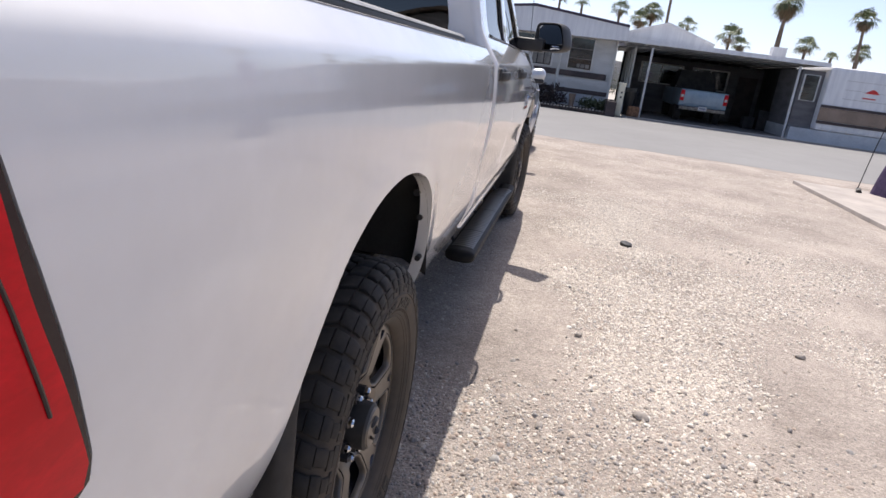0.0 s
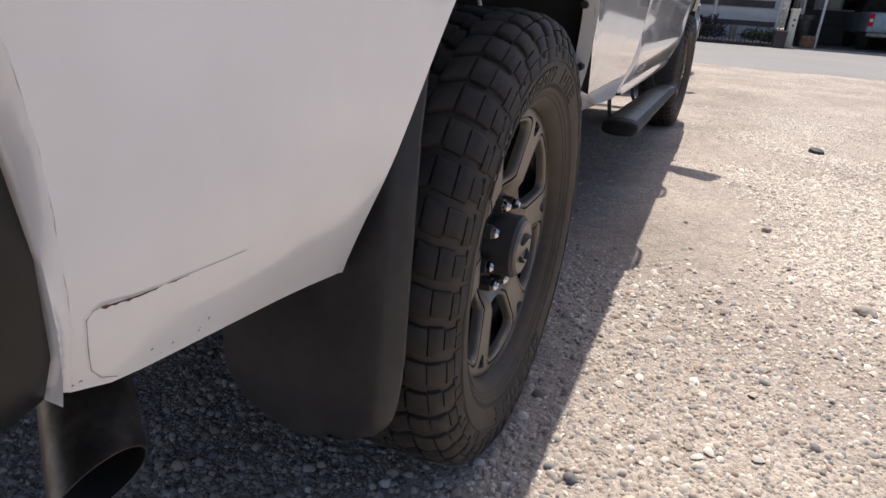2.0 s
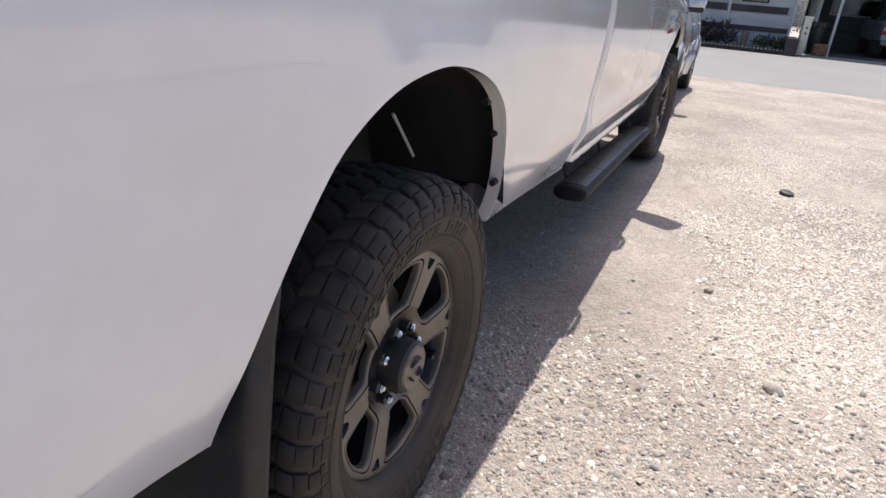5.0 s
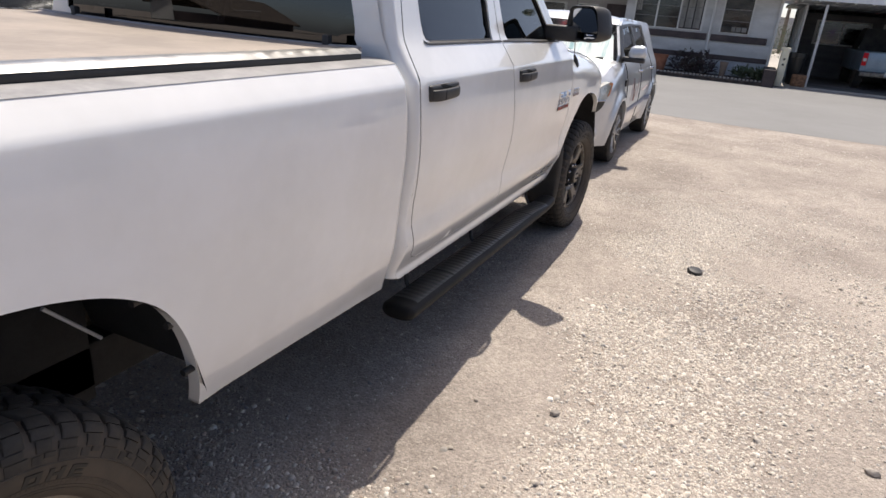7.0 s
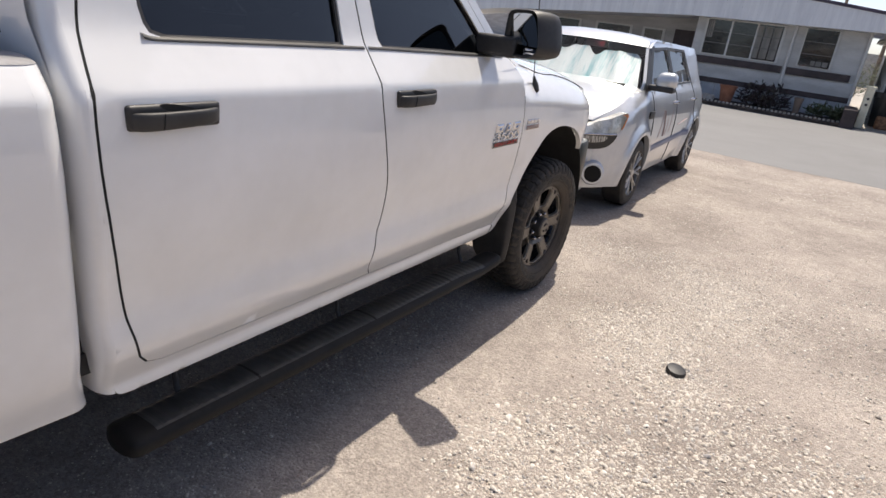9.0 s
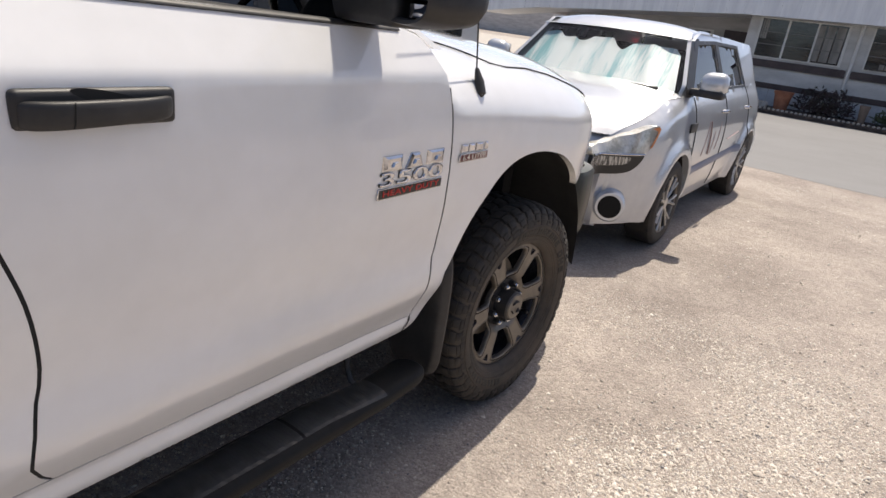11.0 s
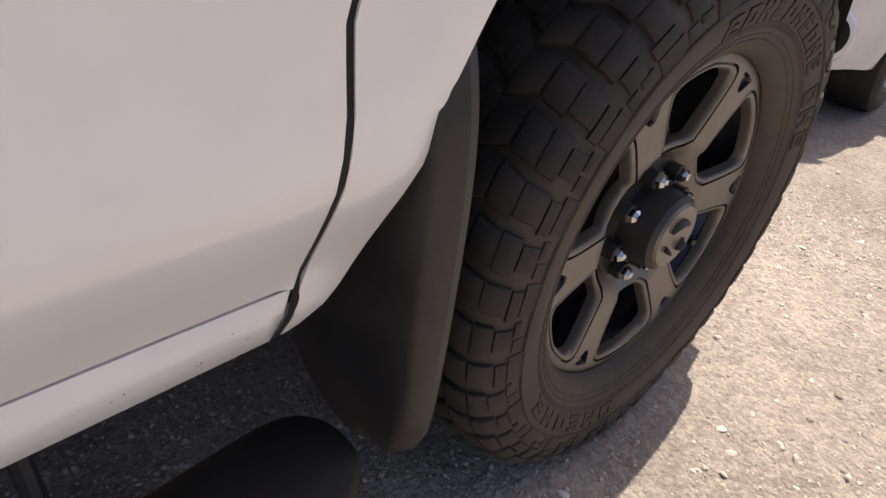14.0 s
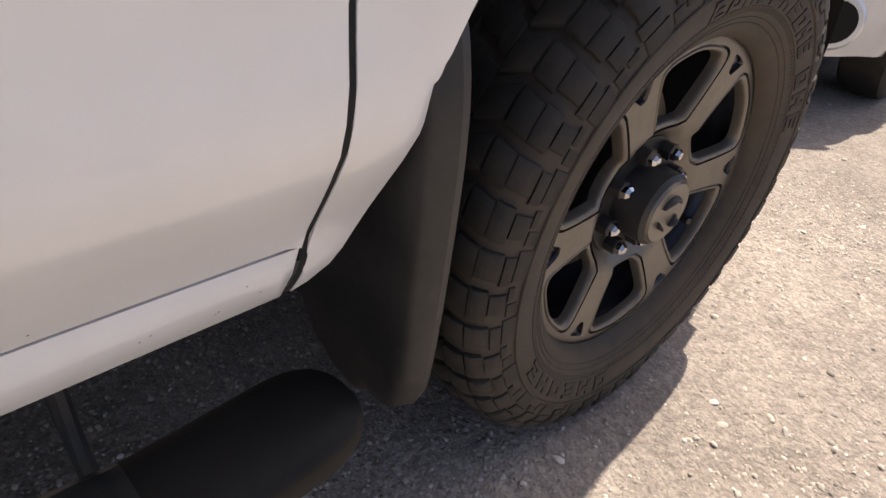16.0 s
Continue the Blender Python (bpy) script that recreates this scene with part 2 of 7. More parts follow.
def sheet(bm, outline, fn, holes=(), step=0.03, flange=0.0, inward=(-1, 0, 0), mirror=False, rows=()):
    """A skin over a flat outline (with holes): every flat point (a, b) goes to fn(a, b); its rims turn inward by flange."""
    loops = [tidy(outline)] + [tidy(h) for h in holes]
    coords, edges = [], []
    for lp in loops:
        n0 = len(coords)
        coords += lp
        edges += [(n0 + i, n0 + (i + 1) % len(lp)) for i in range(len(lp))]
    rim = np.array(coords)
    lo, hi = rim.min(0), rim.max(0)
    bs = np.arange(lo[1] + step / 2, hi[1], step)
    if rows:
        bs = np.sort(np.concatenate([bs[[min(abs(b - r) for r in rows) > 0.5 * step for b in bs]], np.array(rows)]))
    ga, gb = np.meshgrid(np.arange(lo[0] + step / 2, hi[0], step), bs)
    grid = np.stack([ga.ravel(), gb.ravel()], 1)
    ok = inside(grid, loops[0])
    for h in loops[1:]:
        ok &= ~inside(grid, h)
    grid = grid[ok]
    if len(grid):
        near = np.array([np.min(np.sum((rim - g) ** 2, 1)) for g in grid])
        grid = grid[near > (0.6 * step) ** 2]
    pts = [Vector(c) for c in coords] + [Vector(g) for g in grid]
    vs, _, faces, orig, *_ = geometry.delaunay_2d_cdt(pts, edges, [], 0, 1e-6)
    mid = np.array([[sum(vs[i].x for i in f) / 3, sum(vs[i].y for i in f) / 3] for f in faces])
    keep = inside(mid, loops[0])
    for h in loops[1:]:
        keep &= ~inside(mid, h)
    sign = -1 if mirror else 1
    made = []
    for v in vs:
        p = fn(v.x, v.y)
        made.append(bm.verts.new((sign * p[0], p[1], p[2])))
    new_faces = []
    for f, k in zip(faces, keep):
        if k:
            new_faces.append(bm.faces.new([made[i] for i in (f[::-1] if mirror else f)]))
    for v in made:
        if not v.link_faces:
            bm.verts.remove(v)
    if flange:
        rims = [e for e in {e for f in new_faces for e in f.edges} if len(e.link_faces) == 1]
        d = Vector((sign * inward[0], inward[1], inward[2])) * flange
        twin = {}
        for e in rims:
            for v in e.verts:
                if v not in twin:
                    twin[v] = bm.verts.new(v.co + d)
        for e in rims:
            lp = e.link_loops[0]
            a, b = lp.vert, lp.link_loop_next.vert
            bm.faces.new((b, a, twin[a], twin[b]))
            e.smooth = False
    if bm.faces.layers.int.get("keep") is None:
        bm.faces.layers.int.new("keep")
    return bm


def table(points, spread=0.012):
    """A smooth function through (z, x) points."""
    z = np.arange(points[0][0] - 0.1, points[-1][0] + 0.1, 0.002)
    x = np.interp(z, [p[0] for p in points], [p[1] for p in points])
    k = np.exp(-0.5 * (np.arange(-30, 31) * 0.002 / spread) ** 2)
    x = np.convolve(np.pad(x, 30, "edge"), k / k.sum(), "valid")
    return lambda q: float(np.interp(q, z, x))


def text_mesh(body, size, depth, bold=0.0, align="CENTER", bevel=0.0):
    c = bpy.data.curves.new("words", "FONT")
    c.body, c.size, c.extrude, c.offset, c.align_x, c.align_y = body, size, depth, bold, align, "CENTER"
    c.bevel_depth, c.bevel_resolution = bevel, 0
    ob = bpy.data.objects.new("words", c)
    scene.collection.objects.link(ob)
    me = bpy.data.meshes.new_from_object(ob.evaluated_get(bpy.context.evaluated_depsgraph_get()))
    bpy.data.objects.remove(ob)
    return me

# ---- ground, road, concrete ----
DIRT = mottle(material("dusty_gravel_ground", (0.42, 0.35, 0.3), 0.95), (0.275, 0.235, 0.206), (0.43, 0.375, 0.33), 1.1, detail=9.0, lo=0.32, hi=0.68, bump=0.9, bump_scale=90, depth=0.012)
# single small stones in the dirt: a colour and a rise for each
def pebbled(m):
    t = m.node_tree
    b = t.nodes["Principled BSDF"]
    colour, bump = b.inputs["Base Color"].links[0].from_socket, b.inputs["Normal"].links[0].from_node
    space = texture_space(m)
    for scale, lo, hi in ((70.0, 0.82, 1.15), (190.0, 0.8, 1.17)):
        vo = node(m, "ShaderNodeTexVoronoi", Scale=scale)
        mp, mx = node(m, "ShaderNodeMapRange"), node(m, "ShaderNodeMixRGB")
        mx.blend_type = "MULTIPLY"
        mx.inputs[0].default_value = 1.0
        mp.inputs["To Min"].default_value, mp.inputs["To Max"].default_value = lo, hi
        sep = node(m, "ShaderNodeSeparateColor")
        join(m, space, vo.inputs["Vector"]), join(m, vo.outputs["Color"], sep.inputs[0]), join(m, sep.outputs[0], mp.inputs[0])
        join(m, colour, mx.inputs[1]), join(m, mp.outputs[0], mx.inputs[2])
        colour = mx.outputs[0]
        bp = node(m, "ShaderNodeBump", Strength=0.38, Distance=0.3 / scale)
        bp.invert = True
        join(m, vo.outputs["Distance"], bp.inputs["Height"]), join(m, bump.outputs[0], bp.inputs["Normal"])
        bump = bp
    join(m, colour, b.inputs["Base Color"]), join(m, bump.outputs[0], b.inputs["Normal"])


pebbled(DIRT)
ASPHALT = mottle(material("pale_worn_asphalt", (0.2, 0.2, 0.2), 0.9), (0.205, 0.202, 0.2), (0.235, 0.232, 0.23), 0.25, detail=9.0, bump=0.4, bump_scale=160, depth=0.004)
SLAB = mottle(material("dusty_concrete_slab", (0.38, 0.34, 0.31), 0.9), (0.31, 0.28, 0.255), (0.42, 0.375, 0.34), 1.6, detail=8.0, bump=0.3, bump_scale=120, depth=0.003)
CONCRETE = mottle(material("pale_concrete", (0.45, 0.42, 0.38), 0.9), (0.38, 0.35, 0.31), (0.5, 0.46, 0.41), 1.6, detail=8.0, bump=0.3, bump_scale=120, depth=0.003)


def spread(lo, hi, fine_lo, fine_hi, step):
    """Grid lines, close together inside the fine stretch and ever wider outside."""
    out = list(np.arange(fine_lo, fine_hi, step))
    d, x = step, fine_hi
    while x < hi:
        out.append(x)
        d *= 1.35
        x += d
    out.append(hi)
    d, x = step, fine_lo
    while x > lo:
        d *= 1.35
        x -= d
        out.insert(0, max(x, lo))
    return out


def ground_height(x, y):
    h = 0.012 * noise.noise((x * 0.9, y * 0.9, 3.0)) + 0.007 * noise.noise((x * 3.7, y * 3.7, 9.0)) + 0.004 * noise.noise((x * 13, y * 13, 1.0))
    return h * min(1.0, max(0.0, (11.0 - y) / 2.0))


gx, gy = spread(-400, 400, -1.5, 4.0, 0.05), spread(-300, 600, -2.0, 7.0, 0.05)
verts = [(x, y, ground_height(x, y)) for x in gx for y in gy]
ny = len(gy)
faces = [(i * ny + j, (i + 1) * ny + j, (i + 1) * ny + j + 1, i * ny + j + 1) for i in range(len(gx) - 1) for j in range(ny - 1)]
me = bpy.data.meshes.new("ground")
me.from_pydata(verts, [], faces)
me.polygons.foreach_set("use_smooth", [True] * len(faces))
me.materials.append(DIRT)
tagged(new("ground", me), "dusty pinkish gravel and dirt ground", "ground", kind="structure")

bm = bmesh.new()
rnd = random.Random(2)
xs = [-200 + i for i in range(0, 190, 10)] + [x * 0.35 - 10 for x in range(0, 90)] + [25 + i for i in range(0, 180, 10)]
near = [bm.verts.new((x, 11.75 + 0.10 * noise.noise((x * 0.8, 0, 0)) + 0.05 * noise.noise((x * 3.1, 4, 0)), 0.002)) for x in xs]
nearm = [bm.verts.new((x, 12.2, 0.012)) for x in xs]
far = [bm.verts.new((x, 22.6, 0.012)) for x in xs]
for i in range(len(xs) - 1):
    bm.faces.new((near[i], near[i + 1], nearm[i + 1], nearm[i]))
    bm.faces.new((nearm[i], nearm[i + 1], far[i + 1], far[i]))
single("road", bm, ASPHALT, "pale worn asphalt street", "road", kind="structure")
bm = bmesh.new()
box(bm, (5.18, -6.0, -0.10), (9.2, 10.1, 0.05), 0.012, 2)
single("pavement", bm, SLAB, "pale concrete parking slab beside the gravel", "pavement", kind="structure")
bm = bmesh.new()
box(bm, (-60, 22.6, -0.1), (60, 60, 0.03))
single("far_lot", bm, CONCRETE, "pale concrete ground of the far lots", "ground", kind="structure")

# ---- the white pickup truck: rear axle at y = 0, nose towards +y ----
truck = thing("pickup_truck", "white four-door long-bed pickup truck parked on gravel", "truck", pose(0, 0, 0))
AXLE, HUB = 4.30, 0.418

SIDE = table([(0.40, 0.80), (0.45, 0.842), (0.475, 0.860), (0.495, 0.872), (0.515, 0.881), (0.535, 0.884), (0.551, 0.8785), (0.562, 0.884), (0.58, 0.892), (0.62, 0.912), (0.66, 0.930), (0.70, 0.935), (0.77, 0.928), (0.85, 0.940), (0.95, 0.960), (1.05, 0.972),
              (1.12, 0.974), (1.2, 0.970), (1.314, 0.957), (1.345, 0.936), (1.375, 0.915), (1.40, 0.898), (1.44, 0.872), (1.47, 0.862), (1.65, 0.82), (1.85, 0.765), (1.92, 0.735), (2.0, 0.69)], 0.005)
BED = table([(0.40, 0.84), (0.55, 0.880), (0.58, 0.892), (0.60, 0.900), (0.62, 0.9075), (0.64, 0.9145), (0.66, 0.9205), (0.68, 0.9255), (0.70, 0.9295), (0.73, 0.9345), (0.76, 0.9385), (0.80, 0.943), (0.95, 0.958), (1.05, 0.967), (1.15, 0.969),
             (1.22, 0.966), (1.308, 0.956), (1.334, 0.937), (1.36, 0.917), (1.385, 0.896), (1.40, 0.88), (1.45, 0.85)], 0.005)
WING = table([(0.40, 0.82), (0.48, 0.858), (0.53, 0.876), (0.58, 0.892), (0.65, 0.925), (0.75, 0.935), (0.85, 0.945), (0.95, 0.962), (1.1, 0.977), (1.20, 0.974), (1.222, 0.9695), (1.238, 0.961), (1.27, 0.940), (1.31, 0.902), (1.345, 0.845), (1.365, 0.79), (1.378, 0.73), (1.39, 0.66)], 0.008)

ARCH_R = [(-0.505, 0.545), (-0.495, 0.63), (-0.435, 0.76), (-0.36, 0.875), (-0.28, 0.963), (-0.15, 1.028), (0.0, 1.052), (0.12, 1.045), (0.225, 1.022), (0.31, 0.99), (0.385, 0.945), (0.435, 0.895), (0.478, 0.82), (0.512, 0.723), (0.55, 0.575)]
ARCH_F = [(3.712, 0.497), (3.735, 0.512), (3.757, 0.55), (3.773, 0.60), (3.787, 0.655), (3.800, 0.70), (3.818, 0.745), (3.862, 0.835), (3.915, 0.92), (3.99, 1.0), (4.08, 1.042), (4.19, 1.056), (4.32, 1.045), (4.46, 1.01), (4.60, 0.935), (4.69, 0.862)]
LIP = np.array(curve(ARCH_R, 0.02) + curve(ARCH_F, 0.02))


def lip(y, z):
    """The wheel arches swell outward a little at their edge."""
    d2 = float(np.min((LIP[:, 0] - y) ** 2 + (LIP[:, 1] - z) ** 2))
    return 0.006 * math.exp(-d2 / (2 * 0.045 ** 2))


BUMPER_CUT = [(-0.985, 0.852), (-0.94, 0.850), (-0.91, 0.847), (-0.894, 0.842), (-0.881, 0.832), (-0.873, 0.815), (-0.865, 0.777), (-0.860, 0.748), (-0.855, 0.70), (-0.848, 0.65), (-0.846, 0.62), (-0.842, 0.588)]
BUMPER_EDGE = [(-0.985, 0.812), (-0.945, 0.811), (-0.915, 0.806), (-0.897, 0.802), (-0.884, 0.792), (-0.874, 0.776), (-0.868, 0.755), (-0.865, 0.735), (-0.862, 0.695), (-0.861, 0.65), (-0.863, 0.62), (-0.866, 0.602)]
CUT = np.array(curve(BUMPER_CUT, 0.01))


def cab_skin(y, z):
    return (SIDE(z) - 0.006 * max(0.0, (1.9 - y)) ** 2, y, z)


# where the cab's flank turns into its rear corner, and the bed's flank into its front corner
CAB_TURN = table([(0.50, 1.60), (0.54, 1.592), (0.62, 1.580), (0.80, 1.560), (1.0, 1.545), (1.15, 1.535), (1.30, 1.535), (1.42, 1.541), (1.70, 1.549), (1.81, 1.566), (1.87, 1.60)], 0.012)
BED_TURN = table([(0.50, 1.498), (0.55, 1.485), (0.64, 1.462), (1.0, 1.443), (1.28, 1.437), (1.40, 1.435)], 0.01)


def bed_skin(y, z):
    d = math.sqrt(float(np.min((CUT[:, 0] - y) ** 2 + (CUT[:, 1] - z) ** 2)))
    return (BED(z) + lip(y, z) - 0.010 * max(0.0, 1 - d / 0.05) ** 2, y, z)


def wing_skin(y, z):
    drop = 0.11 * max(0.0, (y - 3.75) / 1.2) ** 1.4
    nose = max(0.0, y - 4.5)
    x = WING(z + (drop if z > 0.9 else drop * max(0, (z - 0.7)) / 0.2)) + lip(y, z) - 0.5 * nose ** 2 - 0.5 * max(0, nose - 0.2) ** 2
    if z < 1.25:
        # flush with the door along their joint
        k = max(0.0, min(1.0, (y - float(np.interp(z, [p[1] for p in SEAM_F], [p[0] for p in SEAM_F]))) / 0.07))
        x = SIDE(z) + (x - SIDE(z)) * (3 * k * k - 2 * k ** 3)
    return (x, y, z)


SEAM_R = [(1.60, 1.60), (1.585, 1.50), (1.564, 1.40), (1.549, 1.30), (1.547, 1.15), (1.564, 1.0), (1.60, 0.80), (1.627, 0.69), (1.643, 0.638), (1.670, 0.605), (1.72, 0.590)]
SEAM_M = [(2.635, 0.573), (2.595, 0.635), (2.605, 0.74), (2.618, 0.84), (2.600, 0.97), (2.558, 1.11), (2.530, 1.26), (2.520, 1.41), (2.495, 1.57), (2.44, 1.865)]
SEAM_F = [(3.692, 0.492), (3.706, 0.545), (3.712, 0.60), (3.714, 0.68), (3.717, 0.765), (3.7215, 0.785), (3.715, 0.88), (3.700, 0.97), (3.685, 1.08), (3.676, 1.19), (3.657, 1.28), (3.607, 1.372), (3.57, 1.402)]
ROOF_LINE = [(1.60, 1.60), (1.605, 1.70), (1.63, 1.80), (1.70, 1.855), (1.82, 1.868)]
PILLAR = [(2.80, 1.868), (2.93, 1.835), (3.12, 1.712), (3.31, 1.565), (3.47, 1.435), (3.57, 1.402)]
GAP = 0.0036


HOOD_CUT = [(3.72, 1.378), (3.88, 1.374), (3.95, 1.356), (4.03, 1.330), (4.12, 1.320), (4.3, 1.314), (4.46, 1.295), (4.68, 1.248), (4.82, 1.210), (4.93, 1.17)]


def hood_edge(y):
    """Where the hood meets the fender at y: (x, z)."""
    z = float(np.interp(y, [p[0] for p in HOOD_CUT], [p[1] for p in HOOD_CUT]))
    return wing_skin(min(y, 4.93), z)[0], z


def shift(pts, dy=0.0, dz=0.0):
    return [(a + dy, b + dz) for a, b in pts]


WIN_R = curve([(1.77, 1.427), (2.33, 1.429), (2.41, 1.432), (2.412, 1.46), (2.40, 1.62), (2.372, 1.79), (2.345, 1.822), (2.27, 1.828), (1.89, 1.826), (1.79, 1.80), (1.735, 1.72), (1.722, 1.60), (1.720, 1.49), (1.735, 1.437), (1.77, 1.427)], 0.025)
WIN_F = curve([(2.61, 1.427), (2.95, 1.425), (3.41, 1.415), (3.39, 1.445), (3.25, 1.565), (3.07, 1.70), (2.92, 1.795), (2.82, 1.822), (2.58, 1.828), (2.525, 1.81), (2.53, 1.77), (2.568, 1.58), (2.595, 1.45), (2.61, 1.427)], 0.025)


def scaled(pts, k):
    c = np.mean(pts, 0)
    return [tuple(c + (np.array(p) - c) * k) for p in pts]


def side(s):
    """One flank of the truck: s = 1 the right, -1 the left."""
    mir = s < 0
    sk = dict(mirror=mir, step=0.032, rows=(0.503, 0.512, 0.521, 0.53, 0.539, 0.548, 0.557, 0.566, 1.29, 1.304, 1.314, 1.324, 1.338))
    # rear door
    rear = curve(shift(SEAM_R, GAP), 0.03) + line([(1.72, 0.590), (2.632, 0.573)]) + curve(shift(SEAM_M, -GAP), 0.03) + line([(2.435, 1.868), (1.82, 1.868)]) + curve(shift(ROOF_LINE, GAP)[::-1], 0.03)
    d1 = part("rear_door", sheet(bmesh.new(), rear, cab_skin, [WIN_R], flange=0.03, **sk), PAINT, truck)
    front = curve(shift(SEAM_M, GAP)[::-1], 0.03) + line([(2.64, 0.573), (3.688, 0.549)]) + curve(shift(SEAM_F[1:], -GAP), 0.03) + curve(PILLAR[::-1], 0.03) + line([(2.80, 1.868), (2.445, 1.868)])
    d2 = part("front_door", sheet(bmesh.new(), front, cab_skin, [WIN_F], flange=0.03, **sk), PAINT, truck)
    for d, w in ((d1, WIN_R), (d2, WIN_F)):
        part("window_pane", sheet(bmesh.new(), scaled(w, 1.03), lambda y, z: (SIDE(z) - 0.016, y, z), mirror=mir, step=0.06), GLASS, d, "dark tinted window glass").visible_shadow = False
        # black rubber round the pane
        ring = sheet(bmesh.new(), scaled(w, 1.01), lambda y, z: (SIDE(z) - 0.006, y, z), [scaled(w, 0.965)], mirror=mir, step=0.05, flange=0.008)
        part("window_seal", ring, PLASTIC, d)
    # belt strips: rubber from the door skin over the ledge to the pane
    profile = [(0.001, -0.0075), (0.0045, -0.006), (0.0055, -0.003), (0.004, 0.0), (-0.003, 0.0035), (-0.017, 0.0045)]
    for d, a, b in ((d1, 1.712, 2.505), (d2, 2.53, 3.50)):
        bm = bmesh.new()
        def strip(u, v):
            y = a + (b - a) * u
            dx, dz = profile[int(round(v * 5))]
            z = 1.4275 + dz - 0.014 * max(0, y - 2.6)
            end = min(1.0, u / 0.03) if a < 2 else 1.0
            return (s * (SIDE(z) + dx), y, z + 0.006 * (1 - end))
        surface(bm, strip, 40, 5, flip=mir)
        part("belt_strip", bm, PLASTIC, d, "black rubber belt strip")
    # handles: a cup, a plate and a grip
    for d, y0, z0 in ((d1, 1.615, 1.264), (d2, 2.612, 1.266)):
        x0 = SIDE(z0)
        bm = bmesh.new()
        def grip(u, v):
            a, w = u * math.tau, 0.5 - 0.5 * math.cos(v * math.pi)
            yy = y0 + 0.002 + 0.232 * w
            r = (0.0205 - 0.003 * w) * (1 - abs(2 * v - 1) ** 8) ** 0.5 + 0.0005
            bulge = 0.024 * (1 - (2 * w - 1) ** 4)
            sq = lambda q: math.copysign(abs(q) ** 0.6, q)
            return (s * (x0 + 0.004 + bulge + 0.010 * sq(math.cos(a)) * (r / 0.0205)), yy, z0 - 0.007 + 0.006 * w + r * sq(math.sin(a)))
        surface(bm, grip, 24, 28, flip=mir)
        h = part("door_handle", bm, PLASTIC, d, "black plastic door handle")
        bm = bmesh.new()
        box(bm, (0, y0 - 0.004, z0 - 0.029), (0.022, y0 + 0.240, z0 + 0.029), 0.011, 3, Matrix.Translation((s * (x0 - 0.011) - (0.022 if mir else 0), 0, 0)))
        part("handle_bezel", bm, PLASTIC, h)
        # near-black disc, proud of the bezel, stands in for the slot's shade
        bm = bmesh.new()
        tube(bm, [(s * (x0 + 0.004), y0 + 0.135, z0 + 0.012), (s * (x0 + 0.0118), y0 + 0.135, z0 + 0.013)], 0.062, 24, flat=0.17)
        part("handle_recess", bm, SEAM, h)
        bm = bmesh.new()
        tube(bm, [(p[0] + s * 0.0004, p[1] + 0.010 * (q / 16 - 0.5), p[2]) for q in range(-4, 5) for p in (grip((q / 24) % 1.0, 0.37),)], 0.0012, 5)
        part("handle_split", bm, SEAM, h)
    # cab corner, sill, roof rail and pillar
    quarter = curve([(1.64, 0.518), (1.612, 0.522), (1.598, 0.53), (1.592, 0.54)], 0.008) + [(CAB_TURN(z), z) for z in np.linspace(0.555, 1.84, 90)] + curve([(1.592, 1.858), (1.66, 1.89), (1.80, 1.905)], 0.02) + line([(1.80, 1.905), (2.76, 1.905)]) \
        + curve([(2.76, 1.905), (2.93, 1.875), (3.15, 1.745), (3.35, 1.595), (3.54, 1.445), (3.66, 1.372)], 0.03) + line([(3.66, 1.372), (3.62, 1.372)]) \
        + curve(shift(PILLAR, 0, 0.0045)[::-1], 0.03) + line([(2.80, 1.8725), (1.82, 1.8725)]) + curve(shift(ROOF_LINE, -GAP)[::-1], 0.03) + curve(shift(SEAM_R, -GAP), 0.03)[1:] \
        + line([(1.72, 0.587), (2.635, 0.570), (3.70, 0.546), (3.685, 0.490)]) + line([(3.685, 0.490), (1.64, 0.518)])
    part("cab_side", sheet(bmesh.new(), quarter, cab_skin, flange=0.05, **dict(sk, step=0.0125)), PAINT, truck, "white cab quarter, sill and roof rail")
    bm = bmesh.new()
    def cab_turn(u, v):
        z, a = 0.532 + 1.328 * v, min(1.0, u / 0.85) * math.pi / 2
        y = CAB_TURN(z)
        return (s * (cab_skin(y, z)[0] - 0.065 * (1 - math.cos(a)) - 0.03 * max(0.0, u - 0.85) / 0.15), y - 0.032 * math.sin(a), z)
    surface(bm, cab_turn, 14, 80, flip=not mir)
    part("cab_corner", bm, PAINT, truck, "white rounded rear corner of the cab")
    bm = bmesh.new()
    surface(bm, lambda u, v: (s * (SIDE(0.52 - 0.032 * u) - 0.004 - 0.16 * v), 1.612 + 2.068 * u, 0.519 - 0.029 * u - 0.02 * math.sin(v * math.pi / 2)), 30, 6, flip=not mir)
    part("sill", bm, PAINT, truck, "white rounded sill below the doors")
    # dark inner door frames, so that no gap shows daylight
    bm = bmesh.new()
    def frame_end(z):
        return float(np.interp(z, [p[1] for p in SEAM_F], [p[0] for p in SEAM_F])) + 0.004
    def frame_start(z):
        return float(np.interp(z, [p[1] for p in SEAM_R[::-1]], [p[0] for p in SEAM_R[::-1]])) - 0.012
    def frame_at(u, v):
        z = 0.53 + 0.87 * v
        a, b = frame_start(z), frame_end(z)
        return (s * (cab_skin(a + (b - a) * u, z)[0] - 0.0055), a + (b - a) * u, z)
    surface(bm, frame_at, 12, 60, flip=mir)
    surface(bm, lambda u, v: (s * (SIDE(1.41 + 0.45 * v) - 0.03), 1.55 + 0.16 * u, 1.41 + 0.45 * v), 2, 6, flip=mir)
